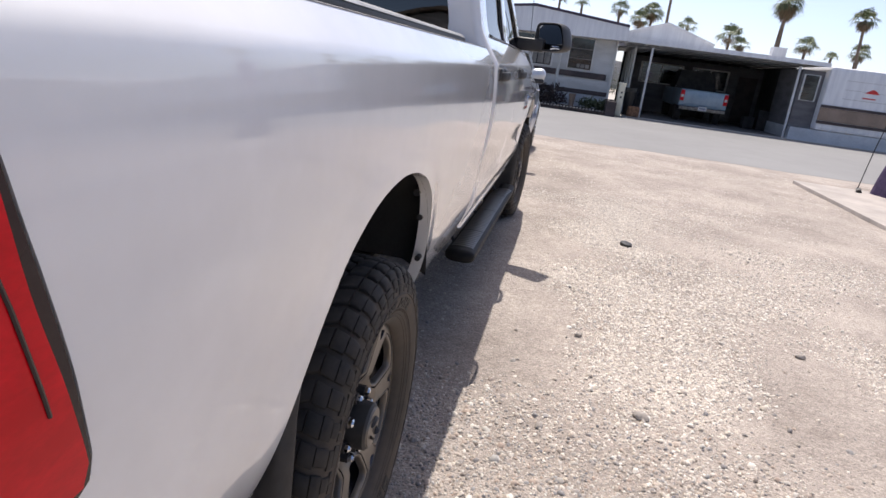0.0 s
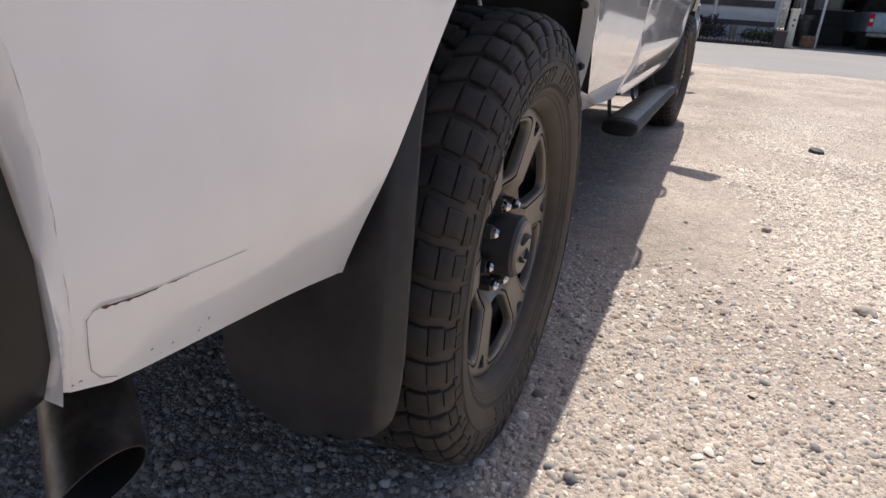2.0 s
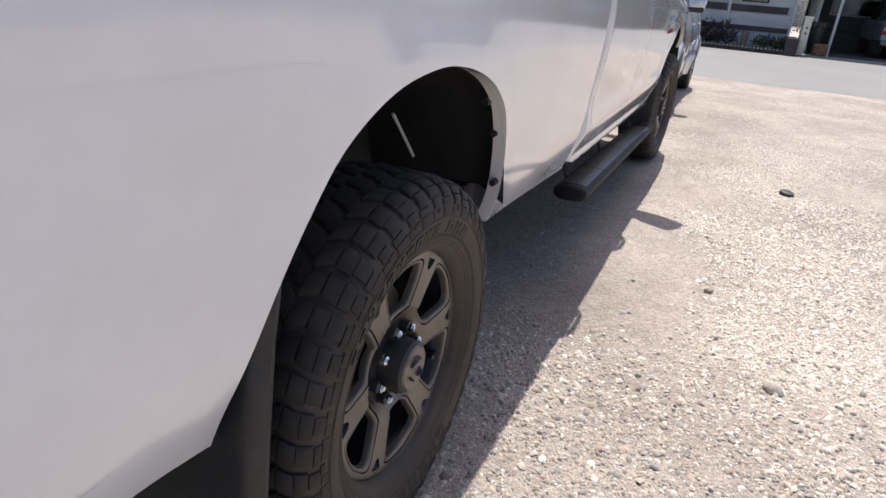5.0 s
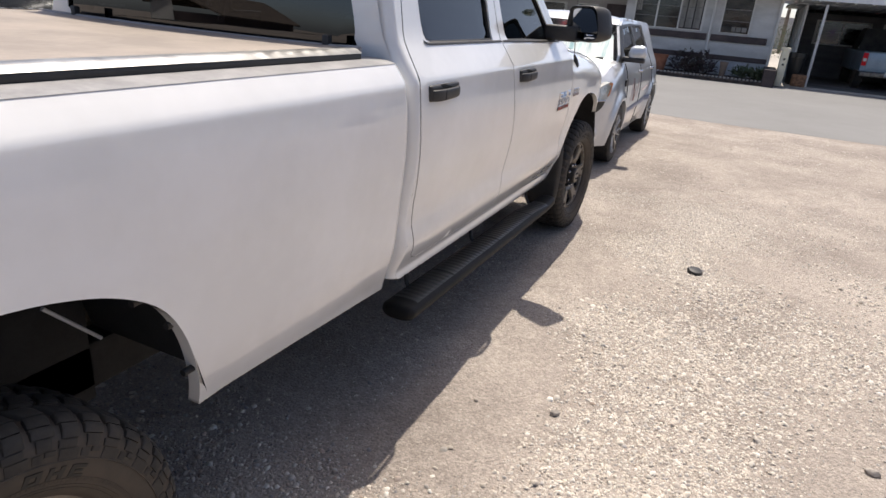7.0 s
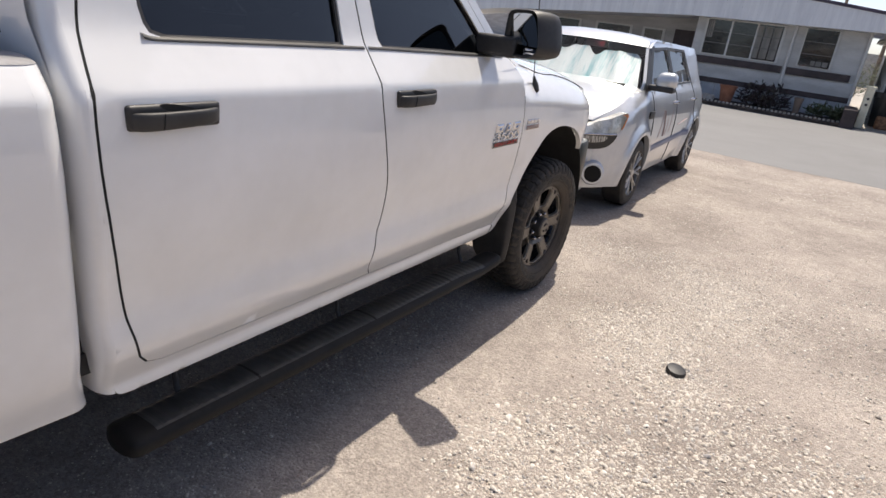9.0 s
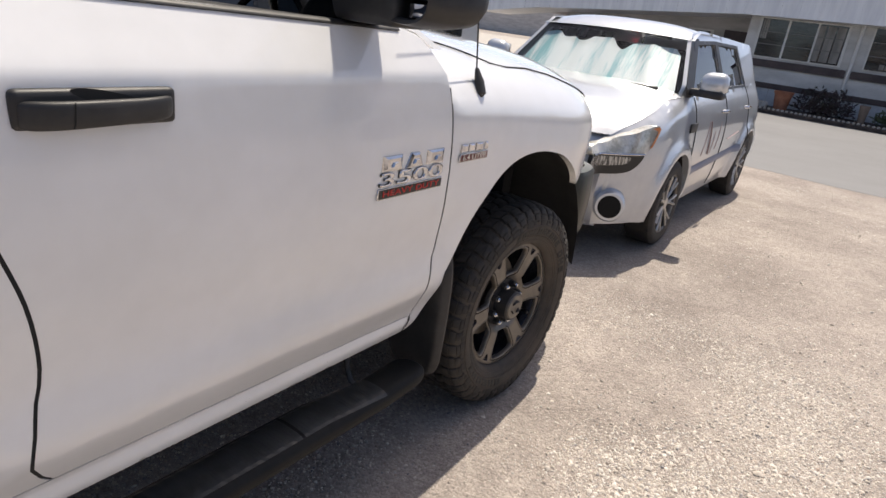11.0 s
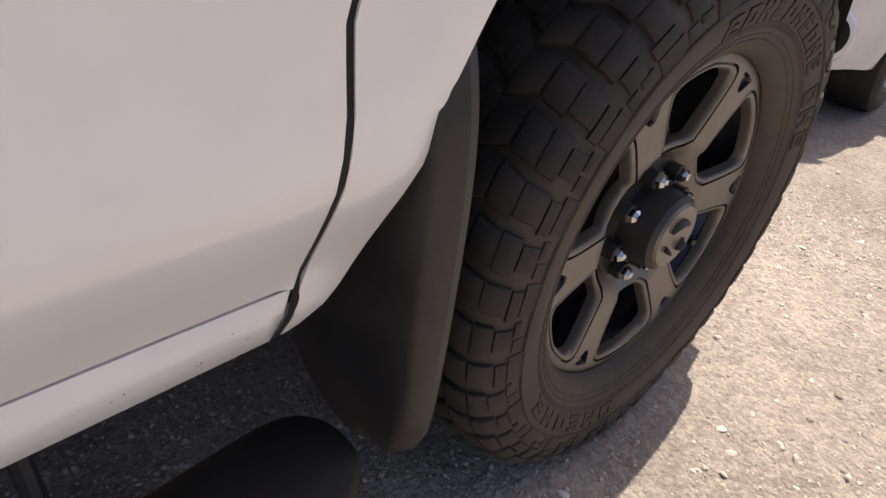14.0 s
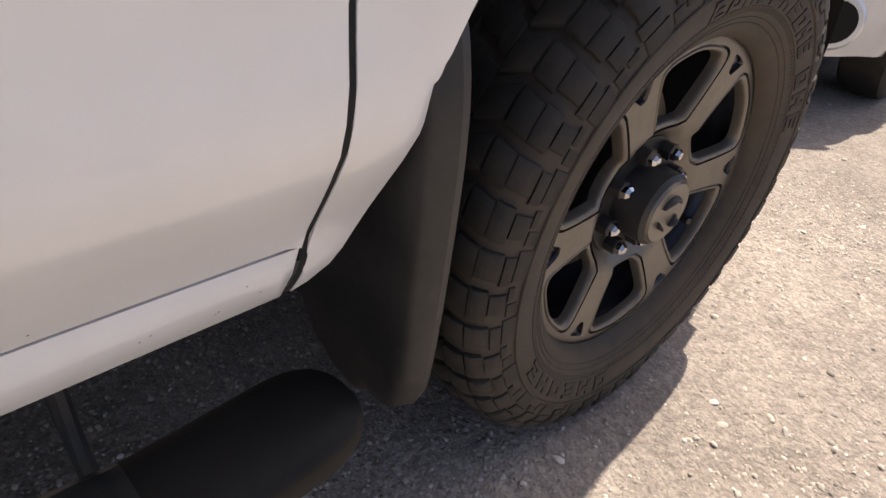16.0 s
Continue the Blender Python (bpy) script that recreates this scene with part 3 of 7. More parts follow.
    surface(bm, lambda u, v: (s * (SIDE(1.41 + 0.45 * v) - 0.012), 2.46 + 0.10 * u - 0.07 * v, 1.41 + 0.45 * v), 2, 6, flip=mir)
    for joint in (SEAM_R, SEAM_M, SEAM_F[:11]):
        pts = curve(joint, 0.012)
        surface(bm, lambda u, v: (lambda p: (s * (cab_skin(*p)[0] - 0.0016), p[0] + 0.0085 * (v - 0.5), p[1]))(pts[int(round(u * (len(pts) - 1)))]), len(pts) - 1, 1, flip=(joint is not SEAM_R) == mir)
    part("door_frame", bm, SEAM, truck)
    # fender
    wing = curve(shift(SEAM_F, GAP), 0.025) + line([(3.575, 1.402), (3.65, 1.388), (3.72, 1.378)], 0.025) + curve(HOOD_CUT, 0.025) + curve([(4.93, 1.17), (4.955, 1.12), (4.955, 1.05), (4.93, 0.94), (4.90, 0.872)], 0.025) \
        + line([(4.90, 0.872), (4.69, 0.865)], 0.025) + curve(ARCH_F[::-1], 0.025) + [(3.696, 0.492)]
    part("fender", sheet(bmesh.new(), wing, wing_skin, flange=0.028, mirror=mir, step=0.024), PAINT, truck)
    bm = bmesh.new()
    surface(bm, lambda u, v: (s * (min(SIDE(0.50 + 0.76 * v), WING(0.50 + 0.76 * v)) - 0.005), frame_end(0.50 + 0.76 * v) - 0.03 + 0.05 * u, 0.50 + 0.76 * v), 2, 50, flip=mir)
    part("hinge_cover", bm, SEAM, truck)
    # bed side
    tail_cut = [(-0.996, 1.325), (-0.994, 1.28), (-0.971, 1.175), (-0.944, 1.08), (-0.914, 0.962), (-0.915, 0.94), (-0.932, 0.927), (-0.99, 0.922)]
    bed = [(BED_TURN(z), z) for z in np.linspace(0.5205, 1.370, 56)] + line([(BED_TURN(1.37), 1.370), (-1.0, 1.370), (-1.0, 1.325)]) + curve(tail_cut, 0.015) \
        + line([(-0.99, 0.92), (-0.985, 0.848)]) + curve(BUMPER_CUT, 0.012) + line([(-0.842, 0.588), (-0.815, 0.582), (-0.515, 0.548)]) \
        + curve(ARCH_R, 0.02) + line([(0.55, 0.575), (1.4935, 0.520)])
    bs = part("bed_side", sheet(bmesh.new(), bed, bed_skin, flange=0.036, mirror=mir, step=0.025, rows=(1.285, 1.298, 1.308, 1.318, 1.332)), PAINT, truck, "white bed side with worn lower edge")
    bm = bmesh.new()
    def bed_turn(u, v):
        z, a = 0.5205 + 0.8495 * v, min(1.0, u / 0.85) * math.pi / 2
        y = BED_TURN(z)
        return (s * (bed_skin(y, z)[0] - 0.05 * (1 - math.cos(a)) - 0.05 * max(0.0, u - 0.85) / 0.15), y + 0.05 * math.sin(a), z)
    surface(bm, bed_turn, 14, 64, flip=mir)
    part("bed_corner", bm, PAINT, truck, "white rounded front corner of the bed")
    # the bevelled return from the flank down to the bumper
    bm = bmesh.new()
    ca, cb = curve(BUMPER_CUT, 0.012), curve(BUMPER_EDGE, 0.012)
    def recess(u, v):
        p, q = [tuple(float(np.interp(u * (len(c) - 1), range(len(c)), [r[k] for r in c])) for k in (0, 1)) for c in (ca, cb)]
        p = tuple(m + 0.04 * (m - n) for m, n in zip(p, q))
        w = min(1.0, v * 1.3)
        x, wide = bed_skin(*p)[0] - 0.0002, math.hypot(q[0] - p[0], q[1] - p[1])
        x -= 0.4 * wide * w + (x - 0.4 * wide - 0.914) * w ** 2 + 0.05 * max(0.0, v - 0.77) / 0.23
        return (s * x, p[0] + (q[0] - p[0]) * w, p[1] + (q[1] - p[1]) * w)
    surface(bm, recess, 60, 13, flip=not mir)
    part("bumper_recess", bm, PAINT, bs)
    bm = bmesh.new()
    def rail_cap(u, v):
        y = 1.484 - 2.479 * u ** 2
        edge = 0.9115 - 0.05 * (1 - math.sqrt(max(0.0, 1 - max(0.0, (y - 1.435) / 0.05) ** 2)))
        return (s * (edge + (0.775 - edge) * v), y, 1.3695 + 0.009 * math.sin(min(1.0, v * 1.6) * math.pi / 2))
    surface(bm, rail_cap, 60, 4, flip=not mir)
    part("bed_rail_cap", bm, PLASTIC_GREY, truck, "grey plastic cap on the bed rail")
    bm = bmesh.new()
    box(bm, (s * 0.80 - 0.028, -0.98, 1.376), (s * 0.80 + 0.028, 1.375, 1.396), 0.006)
    part("cover_rail", bm, PLASTIC, truck, "black rail under the bed cover")
    bm = bmesh.new()
    surface(bm, lambda u, v: (s * (0.830 - 0.055 * v), 1.375 - 2.35 * u, 1.396 + 0.014 * math.sin(min(1, v * 1.6) * math.pi / 2) + 0.0012 * math.sin(u * 230 + 3 * v) * math.sin(v * 3) * (1 if u < 0.22 else 0.15) + 0.0008 * math.sin(v * 19)), 160, 6, flip=not mir)
    part("cover_edge", bm, ALUMINIUM, truck, "silvery creased edge of the bed cover")
    # wheel houses
    for arch, xin in ((ARCH_R, 0.5), (ARCH_F, 0.45)):
        front_part = [] if arch is ARCH_R else line([(4.74, 0.80), (4.80, 0.70), (4.835, 0.60), (4.85, 0.45)], 0.04)
        c = [p for p in curve(arch, 0.04) if p[1] > (0.62 if p[0] > (0.0 if arch is ARCH_R else 4.19) else 0.78)] + front_part
        bm = bmesh.new()
        def house(u, v):
            y, z = c[min(len(c) - 1, int(round(u * (len(c) - 1))))]
            k = min(1.0, v * 5)
            cy = 0.0 if arch is ARCH_R else AXLE
            return (s * (0.945 - (0.945 - xin) * v), y + 0.035 * k * (1 if y > cy else -1), z + 0.03 * k)
        surface(bm, house, len(c) - 1, 10, flip=not mir)
        surface(bm, lambda u, v: (s * xin, arch[0][0] + (arch[-1][0] - arch[0][0]) * u, 0.45 + 0.65 * v), 6, 6, flip=mir)
        part("wheel_house", bm, LINER, truck, "black wheel house liner")
    # arch bolts in the rear lip
    if s > 0:
        for y, z in ((0.375, 0.94), (0.455, 0.85), (0.49, 0.71)):
            bm = bmesh.new()
            tube(bm, [(0.922, y + 0.03, z), (0.922, y - 0.004, z)], 0.009, 10)
            part("arch_clip", bm, PLASTIC, bs, "black plastic clip")
    # tail light
    lens = curve(shift(tail_cut, -0.006), 0.02) + line([(-0.996, 0.92), (-1.06, 0.925), (-1.06, 1.325), (-1.006, 1.325)])
    tl = part("tail_light", sheet(bmesh.new(), lens, lambda y, z: (bed_skin(y, z)[0] + 0.004, y, z), mirror=mir, step=0.02, flange=0.05), DARK_LENS, truck, "red and smoked tail light")
    red = curve([(-1.05, 1.25), (-1.006, 1.24), (-0.983, 1.14), (-0.958, 1.06), (-0.929, 0.965), (-0.934, 0.943), (-1.05, 0.938)], 0.02)
    part("red_lens", sheet(bmesh.new(), red, lambda y, z: (bed_skin(y, z)[0] + 0.009, y, z), mirror=mir, step=0.02, flange=0.02), RED_LENS, tl, "bright red lens")
    bm = bmesh.new()
    tube(bm, [(s * (bed_skin(y, z)[0] + 0.0095), y, z) for y, z in curve([(-1.02, 1.20), (-0.998, 1.13), (-0.978, 1.06), (-0.971, 1.035)], 0.03)], 0.0019, 6)
    part("lens_rib", bm, DARK_LENS, tl)
    # splash guards
    for y0, name in ((-0.508, "mud_flap"), (3.772, "mud_flap")):
        rear_one = y0 < 0
        o = [(0.70, 0.62), (0.695, 0.45), (0.71, 0.35), (0.77, 0.305), (0.85, 0.295), (0.915, 0.308), (0.95, 0.345), (0.958, 0.42)] if rear_one else [(0.74, 0.60), (0.735, 0.42), (0.76, 0.335), (0.82, 0.294), (0.88, 0.288), (0.925, 0.298), (0.948, 0.335), (0.956, 0.44)]
        top = [o[-1], (0.952, 0.56), (0.944, 0.68), (0.932, 0.80), (0.88, 0.825), (0.76, 0.79), o[0]] if rear_one else [o[-1], (0.958, 0.56), (0.957, 0.64), (0.951, 0.70), (0.938, 0.745), (0.90, 0.755), (0.76, 0.72), o[0]]
        outer_z, outer_x = zip(*sorted((z, x) for x, z in curve(o[4:], 0.02) + curve(top[:5], 0.02)))
        def flap(x, z):
            k = max(0.0, z - 0.36)
            y = y0 + ((0.08 * k + 0.24 * k * k - 0.02 * max(0, 0.45 - z)) if rear_one else 0.014 + 0.01 * k)
            # the outer edge rolls forward, towards the tyre
            d = max(0.0, 1 - (float(np.interp(z, outer_z, outer_x)) - x) / 0.030)
            return (x - 0.004 * d ** 4, y + 0.026 * (1 - math.sqrt(max(0.0, 1 - min(1.0, d) ** 2))), z)
        bm = sheet(bmesh.new(), curve(o, 0.012) + curve(top, 0.012), flap, step=0.012, flange=0.012, inward=(-0.25, 1, 0), mirror=mir)
        part(name, bm, PLASTIC, truck, "black molded splash guard")
    # running board: a flattened tube that climbs a little towards the rear
    def board_line(y):
        u = (y - 1.575) / 2.16
        k = min(1.0, max(0.0, (u - 0.80) / 0.1))
        return u, 0.898 + 0.016 * k, 0.352 + 0.036 * max(0.0, 1 - u / 0.85), 0.076 - 0.014 * k, 0.033

    def board(u, v):
        y = 1.575 + 2.16 * (0.5 - 0.5 * math.cos(math.pi * u))
        u, cx, cz, rx, rz = board_line(y)
        e = min(1.0, u / 0.022, (1 - u) / 0.045)
        e = math.sqrt(max(0.0, 1 - (1 - e) ** (4.0 if u < 0.5 else 3.4)))
        a = v * math.tau
        x = cx + (rx * e + 0.0001) * np.sign(math.cos(a)) * abs(math.cos(a)) ** 0.7
        z = cz + (rz * e + 0.0001) * np.sign(math.sin(a)) * abs(math.sin(a)) ** 0.7
        return (s * x, y, z - 0.02 * (1 - e) * (u < 0.5) + 0.012 * max(0.0, (u - 0.9) / 0.1))
    bm = bmesh.new()
    surface(bm, board, 110, 36, flip=not mir)
    rb = part("running_board", bm, BOARD, truck, "black tubular running board")
    for a, b in ((1.66, 2.02), (2.03, 2.62), (2.63, 3.20), (3.21, 3.52)):
        bm = bmesh.new()
        n = int((b - a) / 0.035) * 4
        def pad(u, v):
            y = a + (b - a) * u
            q, cx, cz, rx, rz = board_line(y)
            w = 0.056 * (2 * v - 1)
            return (s * (cx + w), y, cz + rz * (1 - abs(w / rx) ** 2.857) ** 0.35 + 0.0012 + (0.0012 if int(u * n) % 4 < 2 else 0.0) * (0.06 < v < 0.94))
        surface(bm, pad, n, 12, flip=mir)
        part("step_pad", bm, PAD, rb, "dark ribbed step pad", smooth=False)
    for y in (1.82, 2.55, 3.50):
        bm = bmesh.new()
        tube(bm, [(s * 0.86, y, 0.362), (s * 0.835, y, 0.372), (s * 0.815, y, 0.41), (s * 0.80, y, 0.52)], 0.009, 8)
        part("board_bracket", bm, PLASTIC, rb)


side(1), side(-1)

# bed floor, front wall, tailgate, cover
bm = bmesh.new()
box(bm, (-0.48, -0.98, 0.80), (0.48, 1.40, 0.86))
part("bed_floor", bm, PLASTIC, truck)
bm = bmesh.new()
box(bm, (-0.92, 1.37, 0.62), (0.90, 1.41, 1.366), 0.01)
part("bed_front_wall", bm, PAINT, truck)
bm = bmesh.new()
box(bm, (-0.80, -1.06, 0.80), (0.80, -0.985, 1.375), 0.02, 3)
gate = part("tailgate", bm, PAINT, truck)
bm = bmesh.new()
box(bm, (-0.12, -1.075, 1.22), (0.12, -1.055, 1.30), 0.012, 2)
part("tailgate_handle", bm, PLASTIC, gate)
bm = bmesh.new()
surface(bm, lambda u, v: (-0.80 + 1.60 * u, -0.985 + 2.40 * v, 1.407 - 0.008 * math.sin(u * math.pi) ** 0.8 + 0.002 * math.sin(23 * v + 5 * u)), 20, 60)
part("bed_cover", bm, VINYL, truck, "dusty tan soft bed cover")
# frame rails and axles under the body
bm = bmesh.new()
for s in (-1, 1):
    box(bm, (s * 0.45 - 0.05, -0.85, 0.48), (s * 0.45 + 0.05, 4.9, 0.62), 0.01)
box(bm, (-0.5, 1.5, 0.52), (0.5, 3.6, 0.56))
part("chassis", bm, LINER, truck)
# unseen tank and gearbox shapes, added to block daylight under the cab
bm = bmesh.new()
box(bm, (-0.78, 0.75, 0.34), (-0.12, 2.75, 0.62), 0.05, 3)
part("tank_blocker", bm, LINER, truck, "unseen dark tank shape that blocks light under the cab")
bm = bmesh.new()
box(bm, (-0.22, 2.35, 0.36), (0.24, 4.1, 0.60), 0.06, 3)
tube(bm, [(0.0, 0.1, 0.43), (0.02, 2.4, 0.46)], 0.05, 12)
part("gearbox_blocker", bm, LINER, truck)
# unseen engine, radiator and plate shapes, added to stop sun reaching the ground
bm = bmesh.new()
box(bm, (-0.34, 3.9, 0.50), (0.34, 4.62, 1.12), 0.06, 3)
part("engine", bm, LINER, truck)
bm = bmesh.new()
box(bm, (-0.60, 4.70, 0.46), (0.60, 4.78, 1.12), 0.012)
part("radiator_blocker", bm, LINER, truck)
bm = bmesh.new()
surface(bm, lambda u, v: (-0.55 + 1.1 * u, 4.10 + 0.75 * v, 0.33 + 0.13 * v + 0.02 * math.sin(v * math.pi)), 4, 8, flip=True)
part("skid_blocker", bm, LINER, truck, "unseen dark plate that keeps sun off the ground below")
# unseen crossbars, added to darken the ground below the truck
for y in (1.1, 2.3, 3.45):
    bm = bmesh.new()
    box(bm, (-0.62, y - 0.05, 0.42), (0.62, y + 0.05, 0.50), 0.012)
    part("crossmember_blocker", bm, LINER, truck)
for y in (0, AXLE):
    bm = bmesh.new()
    tube(bm, [(-0.72, y, HUB), (0.72, y, HUB)], 0.05, 14)
    tube(bm, [(-0.16, y, HUB), (0.16, y, HUB)], 0.15, 16)
    part("axle", bm, LINER, truck)
for s in (-1, 1):
    bm = bmesh.new()
    tube(bm, [(s * 0.70, 0.325, 0.884), (s * 0.70, 0.45, 0.752)], 0.0045, 8)
    part("brake_line", bm, FRAME_WHITE, truck, "pale thin rod in the wheel house")

def wheel(y, s, window_phase, lug_phase, parent, steer=0.0, rim_scale=1.0):
    """A wheel with its tyre; the axis is x, s = 1 faces right."""
    base = new("wheel", None)
    base.parent, base.matrix_basis = parent, Matrix.Translation((s * 0.845, y, HUB)) @ Matrix.Rotation(radians(steer), 4, "Z") @ Matrix.Diagonal((s, 1, 1, 1))
    base["label"] = "knobbly tyre on a satin grey alloy rim"

    def flat(a, r, t):
        yy, zz = r * math.cos(t), r * math.sin(t)
        return (a * (1 + 0.06 * max(0, -zz - 0.36) / 0.05), yy, max(zz, -0.408))
    bm = bmesh.new()
    outer = [(0, 0.4215), (0.032, 0.4213), (0.06, 0.4205), (0.088, 0.4175), (0.106, 0.4125), (0.119, 0.404), (0.128, 0.392), (0.1338, 0.378), (0.1366, 0.364), (0.1376, 0.350), (0.1372, 0.336)]
    deep = [0.011, 0.011, 0.011, 0.011, 0.0105, 0.009, 0.007, 0.0052, 0.004, 0.003, 0.0018]

    def crown(q, h):
        """A point of the outer surface at index q, with h of the groove's depth above its bottom."""
        i = np.arange(len(outer))
        a, r, d = (float(np.interp(q, i, col)) for col in ([p[0] for p in outer], [p[1] for p in outer], deep))
        k = math.atan2(max(0.0, a - 0.07) * 1.0, max(0.02, r - 0.352)) if q > 3 else 0.0
        return a - d * (1 - h) * math.sin(k), r - d * (1 - h) * math.cos(k)
    half = [(0.094, 0.256), (0.104, 0.260), (0.112, 0.270), (0.116, 0.277), (0.124, 0.292), (0.131, 0.310), (0.1352, 0.326)] + [crown(q, 0.0) for q in range(len(outer))][::-1]
    spin(bm, half + [(-a, r) for a, r in half[::-1][1:]], 96, flat)
    part("tyre", bm, SIDEWALL, base, "dusty black all-terrain tyre")
    # tread: shoulder, middle and centre rows of blocks
    bm = bmesh.new()
    rnd = random.Random(4)

    def block(q0, q1, t0, t1, skew, sg, height=1.0, steps=1):
        """A worn rubber block laid on the rounded crown from index q0 to q1 of its section."""
        rows = []
        wear = height * rnd.uniform(0.93, 1.0)
        for i in range(steps + 1):
            q, lean = q0 + (q1 - q0) * i / steps, skew * i / steps
            end = 0.80 if i in (0, steps) else 1.0
            low, mid, high = crown(q, -0.15), crown(q, wear * 0.72 * end), crown(q, wear * end)
            w = t1 - t0
            rows.append([bm.verts.new(flat(sg * a, r, t + lean)) for (a, r), t in ((low, t0), (mid, t0 + 0.025 * w), (high, t0 + 0.11 * w), (high, t1 - 0.11 * w), (mid, t1 - 0.025 * w), (low, t1))])
        for p, q in zip(rows, rows[1:]):
            for i in range(5):
                bm.faces.new((p[i], q[i], q[i + 1], p[i + 1]) if sg > 0 else (p[i], p[i + 1], q[i + 1], q[i]))
        bm.faces.new(rows[0] if sg > 0 else rows[0][::-1]), bm.faces.new(rows[-1][::-1] if sg > 0 else rows[-1])
    n = 46
    for k in range(n):
        t, w = k * math.tau / n, math.tau / n
        for sg in (-1, 1):
            o = 0.5 * w * (sg > 0)
            odd = k % 2
            # shoulder lugs in two lengths, stepped down onto the sidewall
            block(2.75, 4.35, t + o, t + o + 0.80 * w, 0.10 * w, sg, 1.0, 2)
            block(4.5, 6.0 + 0.5 * odd, t + o + (0.12 if odd else 0.06) * w, t + o + (0.80 if odd else 0.90) * w, 0.04 * w, sg, 1.0, 3)
            block(6.2 + 0.5 * odd, 7.7, t + o + 0.22 * w, t + o + (0.98 if odd else 0.80) * w, 0.0, sg, 0.9, 2)
            block(7.85, 8.5 + 0.9 * odd, t + o + 0.06 * w, t + o + (0.92 if odd else 0.50) * w, 0.0, sg, 0.85, 2)
            if not odd:
                block(8.0, 9.1, t + o + 0.58 * w, t + o + 0.95 * w, 0.0, sg, 0.6, 1)
            block(1.35, 2.6, t + o + 0.22 * w, t + o + 1.0 * w, -0.28 * w, sg, 1.0, 2)
            block(0.0, 0.6, t + 0.05 * w, t + 0.86 * w, 0.10 * w * sg, sg)
            block(0.68, 1.2, t + 0.30 * w, t + 1.10 * w, 0.10 * w * sg, sg)
    part("tread", bm, RUBBER, base, "blocky worn black tread", angle=48)
    # raised rings and a serrated band on the sidewall, close to the rim
    wall_r, wall_a = [0.262, 0.270, 0.277, 0.292, 0.310, 0.326, 0.336, 0.350], [0.105, 0.112, 0.116, 0.124, 0.131, 0.1352, 0.1366, 0.1376]
    for r in (0.2805, 0.2885, 0.3035, 0.3425):
        a = float(np.interp(r, wall_r, wall_a))
        bm = bmesh.new()
        spin(bm, [(a - 0.001, r - 0.0016), (a + 0.0012, r - 0.0005), (a + 0.0012, r + 0.0005), (a - 0.0004, r + 0.0016)], 96, flat)
        part("sidewall_ring", bm, SIDEWALL, base)
    bm = bmesh.new()
    for k in range(220):
        t = k * math.tau / 220
        vs = [bm.verts.new(flat(float(np.interp(r, wall_r, wall_a)) + d, r, t + q)) for d, q in ((0.0, -0.006), (0.0013, 0.0), (0.0, 0.006)) for r in (0.2955, 0.3025)]
        bm.faces.new((vs[0], vs[1], vs[3], vs[2])), bm.faces.new((vs[2], vs[3], vs[5], vs[4]))
    part("sidewall_band", bm, SIDEWALL, base, "fine serrated band", smooth=False)
    # raised marks on the sidewall where the maker's words stand
    turn_by = 0 if y else 40
    shapes = (((-1, 1, 0.45, 1), (-1, 1, -1, -0.45), (-1, -0.4, -0.45, 0.45), (0.4, 1, -0.45, 0.45)), ((-1, -0.4, -1, 1), (-0.4, 1, 0.5, 1), (-0.4, 0.7, -0.2, 0.2), (-0.4, 1, -1, -0.55)), ((-1, -0.4, -1, 1), (-0.4, 0.4, -0.25, 0.25), (0.4, 1, -1, 1)))
    for a0, step, count, size in ((-101, -9.4, 6, 0.025), (106, -6.7, 10, 0.026), (33, -8.0, 3, 0.026)):
        for i in range(count):
            t = radians(a0 + turn_by + i * step)
            wd = 0.315 * radians(abs(step)) * 0.36
            bm = bmesh.new()
            for q0, q1, h0, h1 in shapes[(i * 5 + count) % 3]:
                vs = []
                for da in (-0.0005, 0.0016):
                    for q, h in ((q0, h0), (q1, h0), (q1, h1), (q0, h1)):
                        r = 0.3195 + h * size * 0.5
                        vs.append(bm.verts.new(flat(float(np.interp(r, wall_r, wall_a)) + da, r, t - q * wd / r)))
                for f in ((4, 5, 6, 7), (0, 1, 5, 4), (1, 2, 6, 5), (2, 3, 7, 6), (3, 0, 4, 7)):
                    bm.faces.new([vs[j] for j in f])
            part("sidewall_mark", bm, LETTERING, base, smooth=False)
    # rim lip and barrel
    bm = bmesh.new()
    spin(bm, [(0.096, 0.2745), (0.103, 0.2735), (0.1055, 0.2705), (0.1045, 0.267), (0.100, 0.2645), (0.096, 0.263), (0.08, 0.260)], 96)
    part("rim_lip", bm, RIM, base)
    bm = bmesh.new()
    spin(bm, [(0.084, 0.260), (0.055, 0.247), (-0.02, 0.228), (-0.09, 0.25)], 64)
    spin(bm, [(-0.06, 0.24), (-0.05, 0.10), (-0.05, 0.0)], 48)
    part("barrel", bm, RIM_DARK, base, "dark wheel barrel")
    # brake disc behind the spokes
    bm = bmesh.new()
    spin(bm, [(-0.01, 0.0), (-0.01, 0.17), (-0.03, 0.175)], 40)
    part("brake_disc", bm, STEEL, base)

    def face(yv, zv):
        r = math.hypot(yv, zv)
        a = float(np.interp(r, [0.05, 0.098, 0.112, 0.13, 0.22, 0.25, 0.264], [0.052, 0.052, 0.068, 0.081, 0.091, 0.093, 0.089]))
        return (a, yv, zv)
    windows, notches = [], []
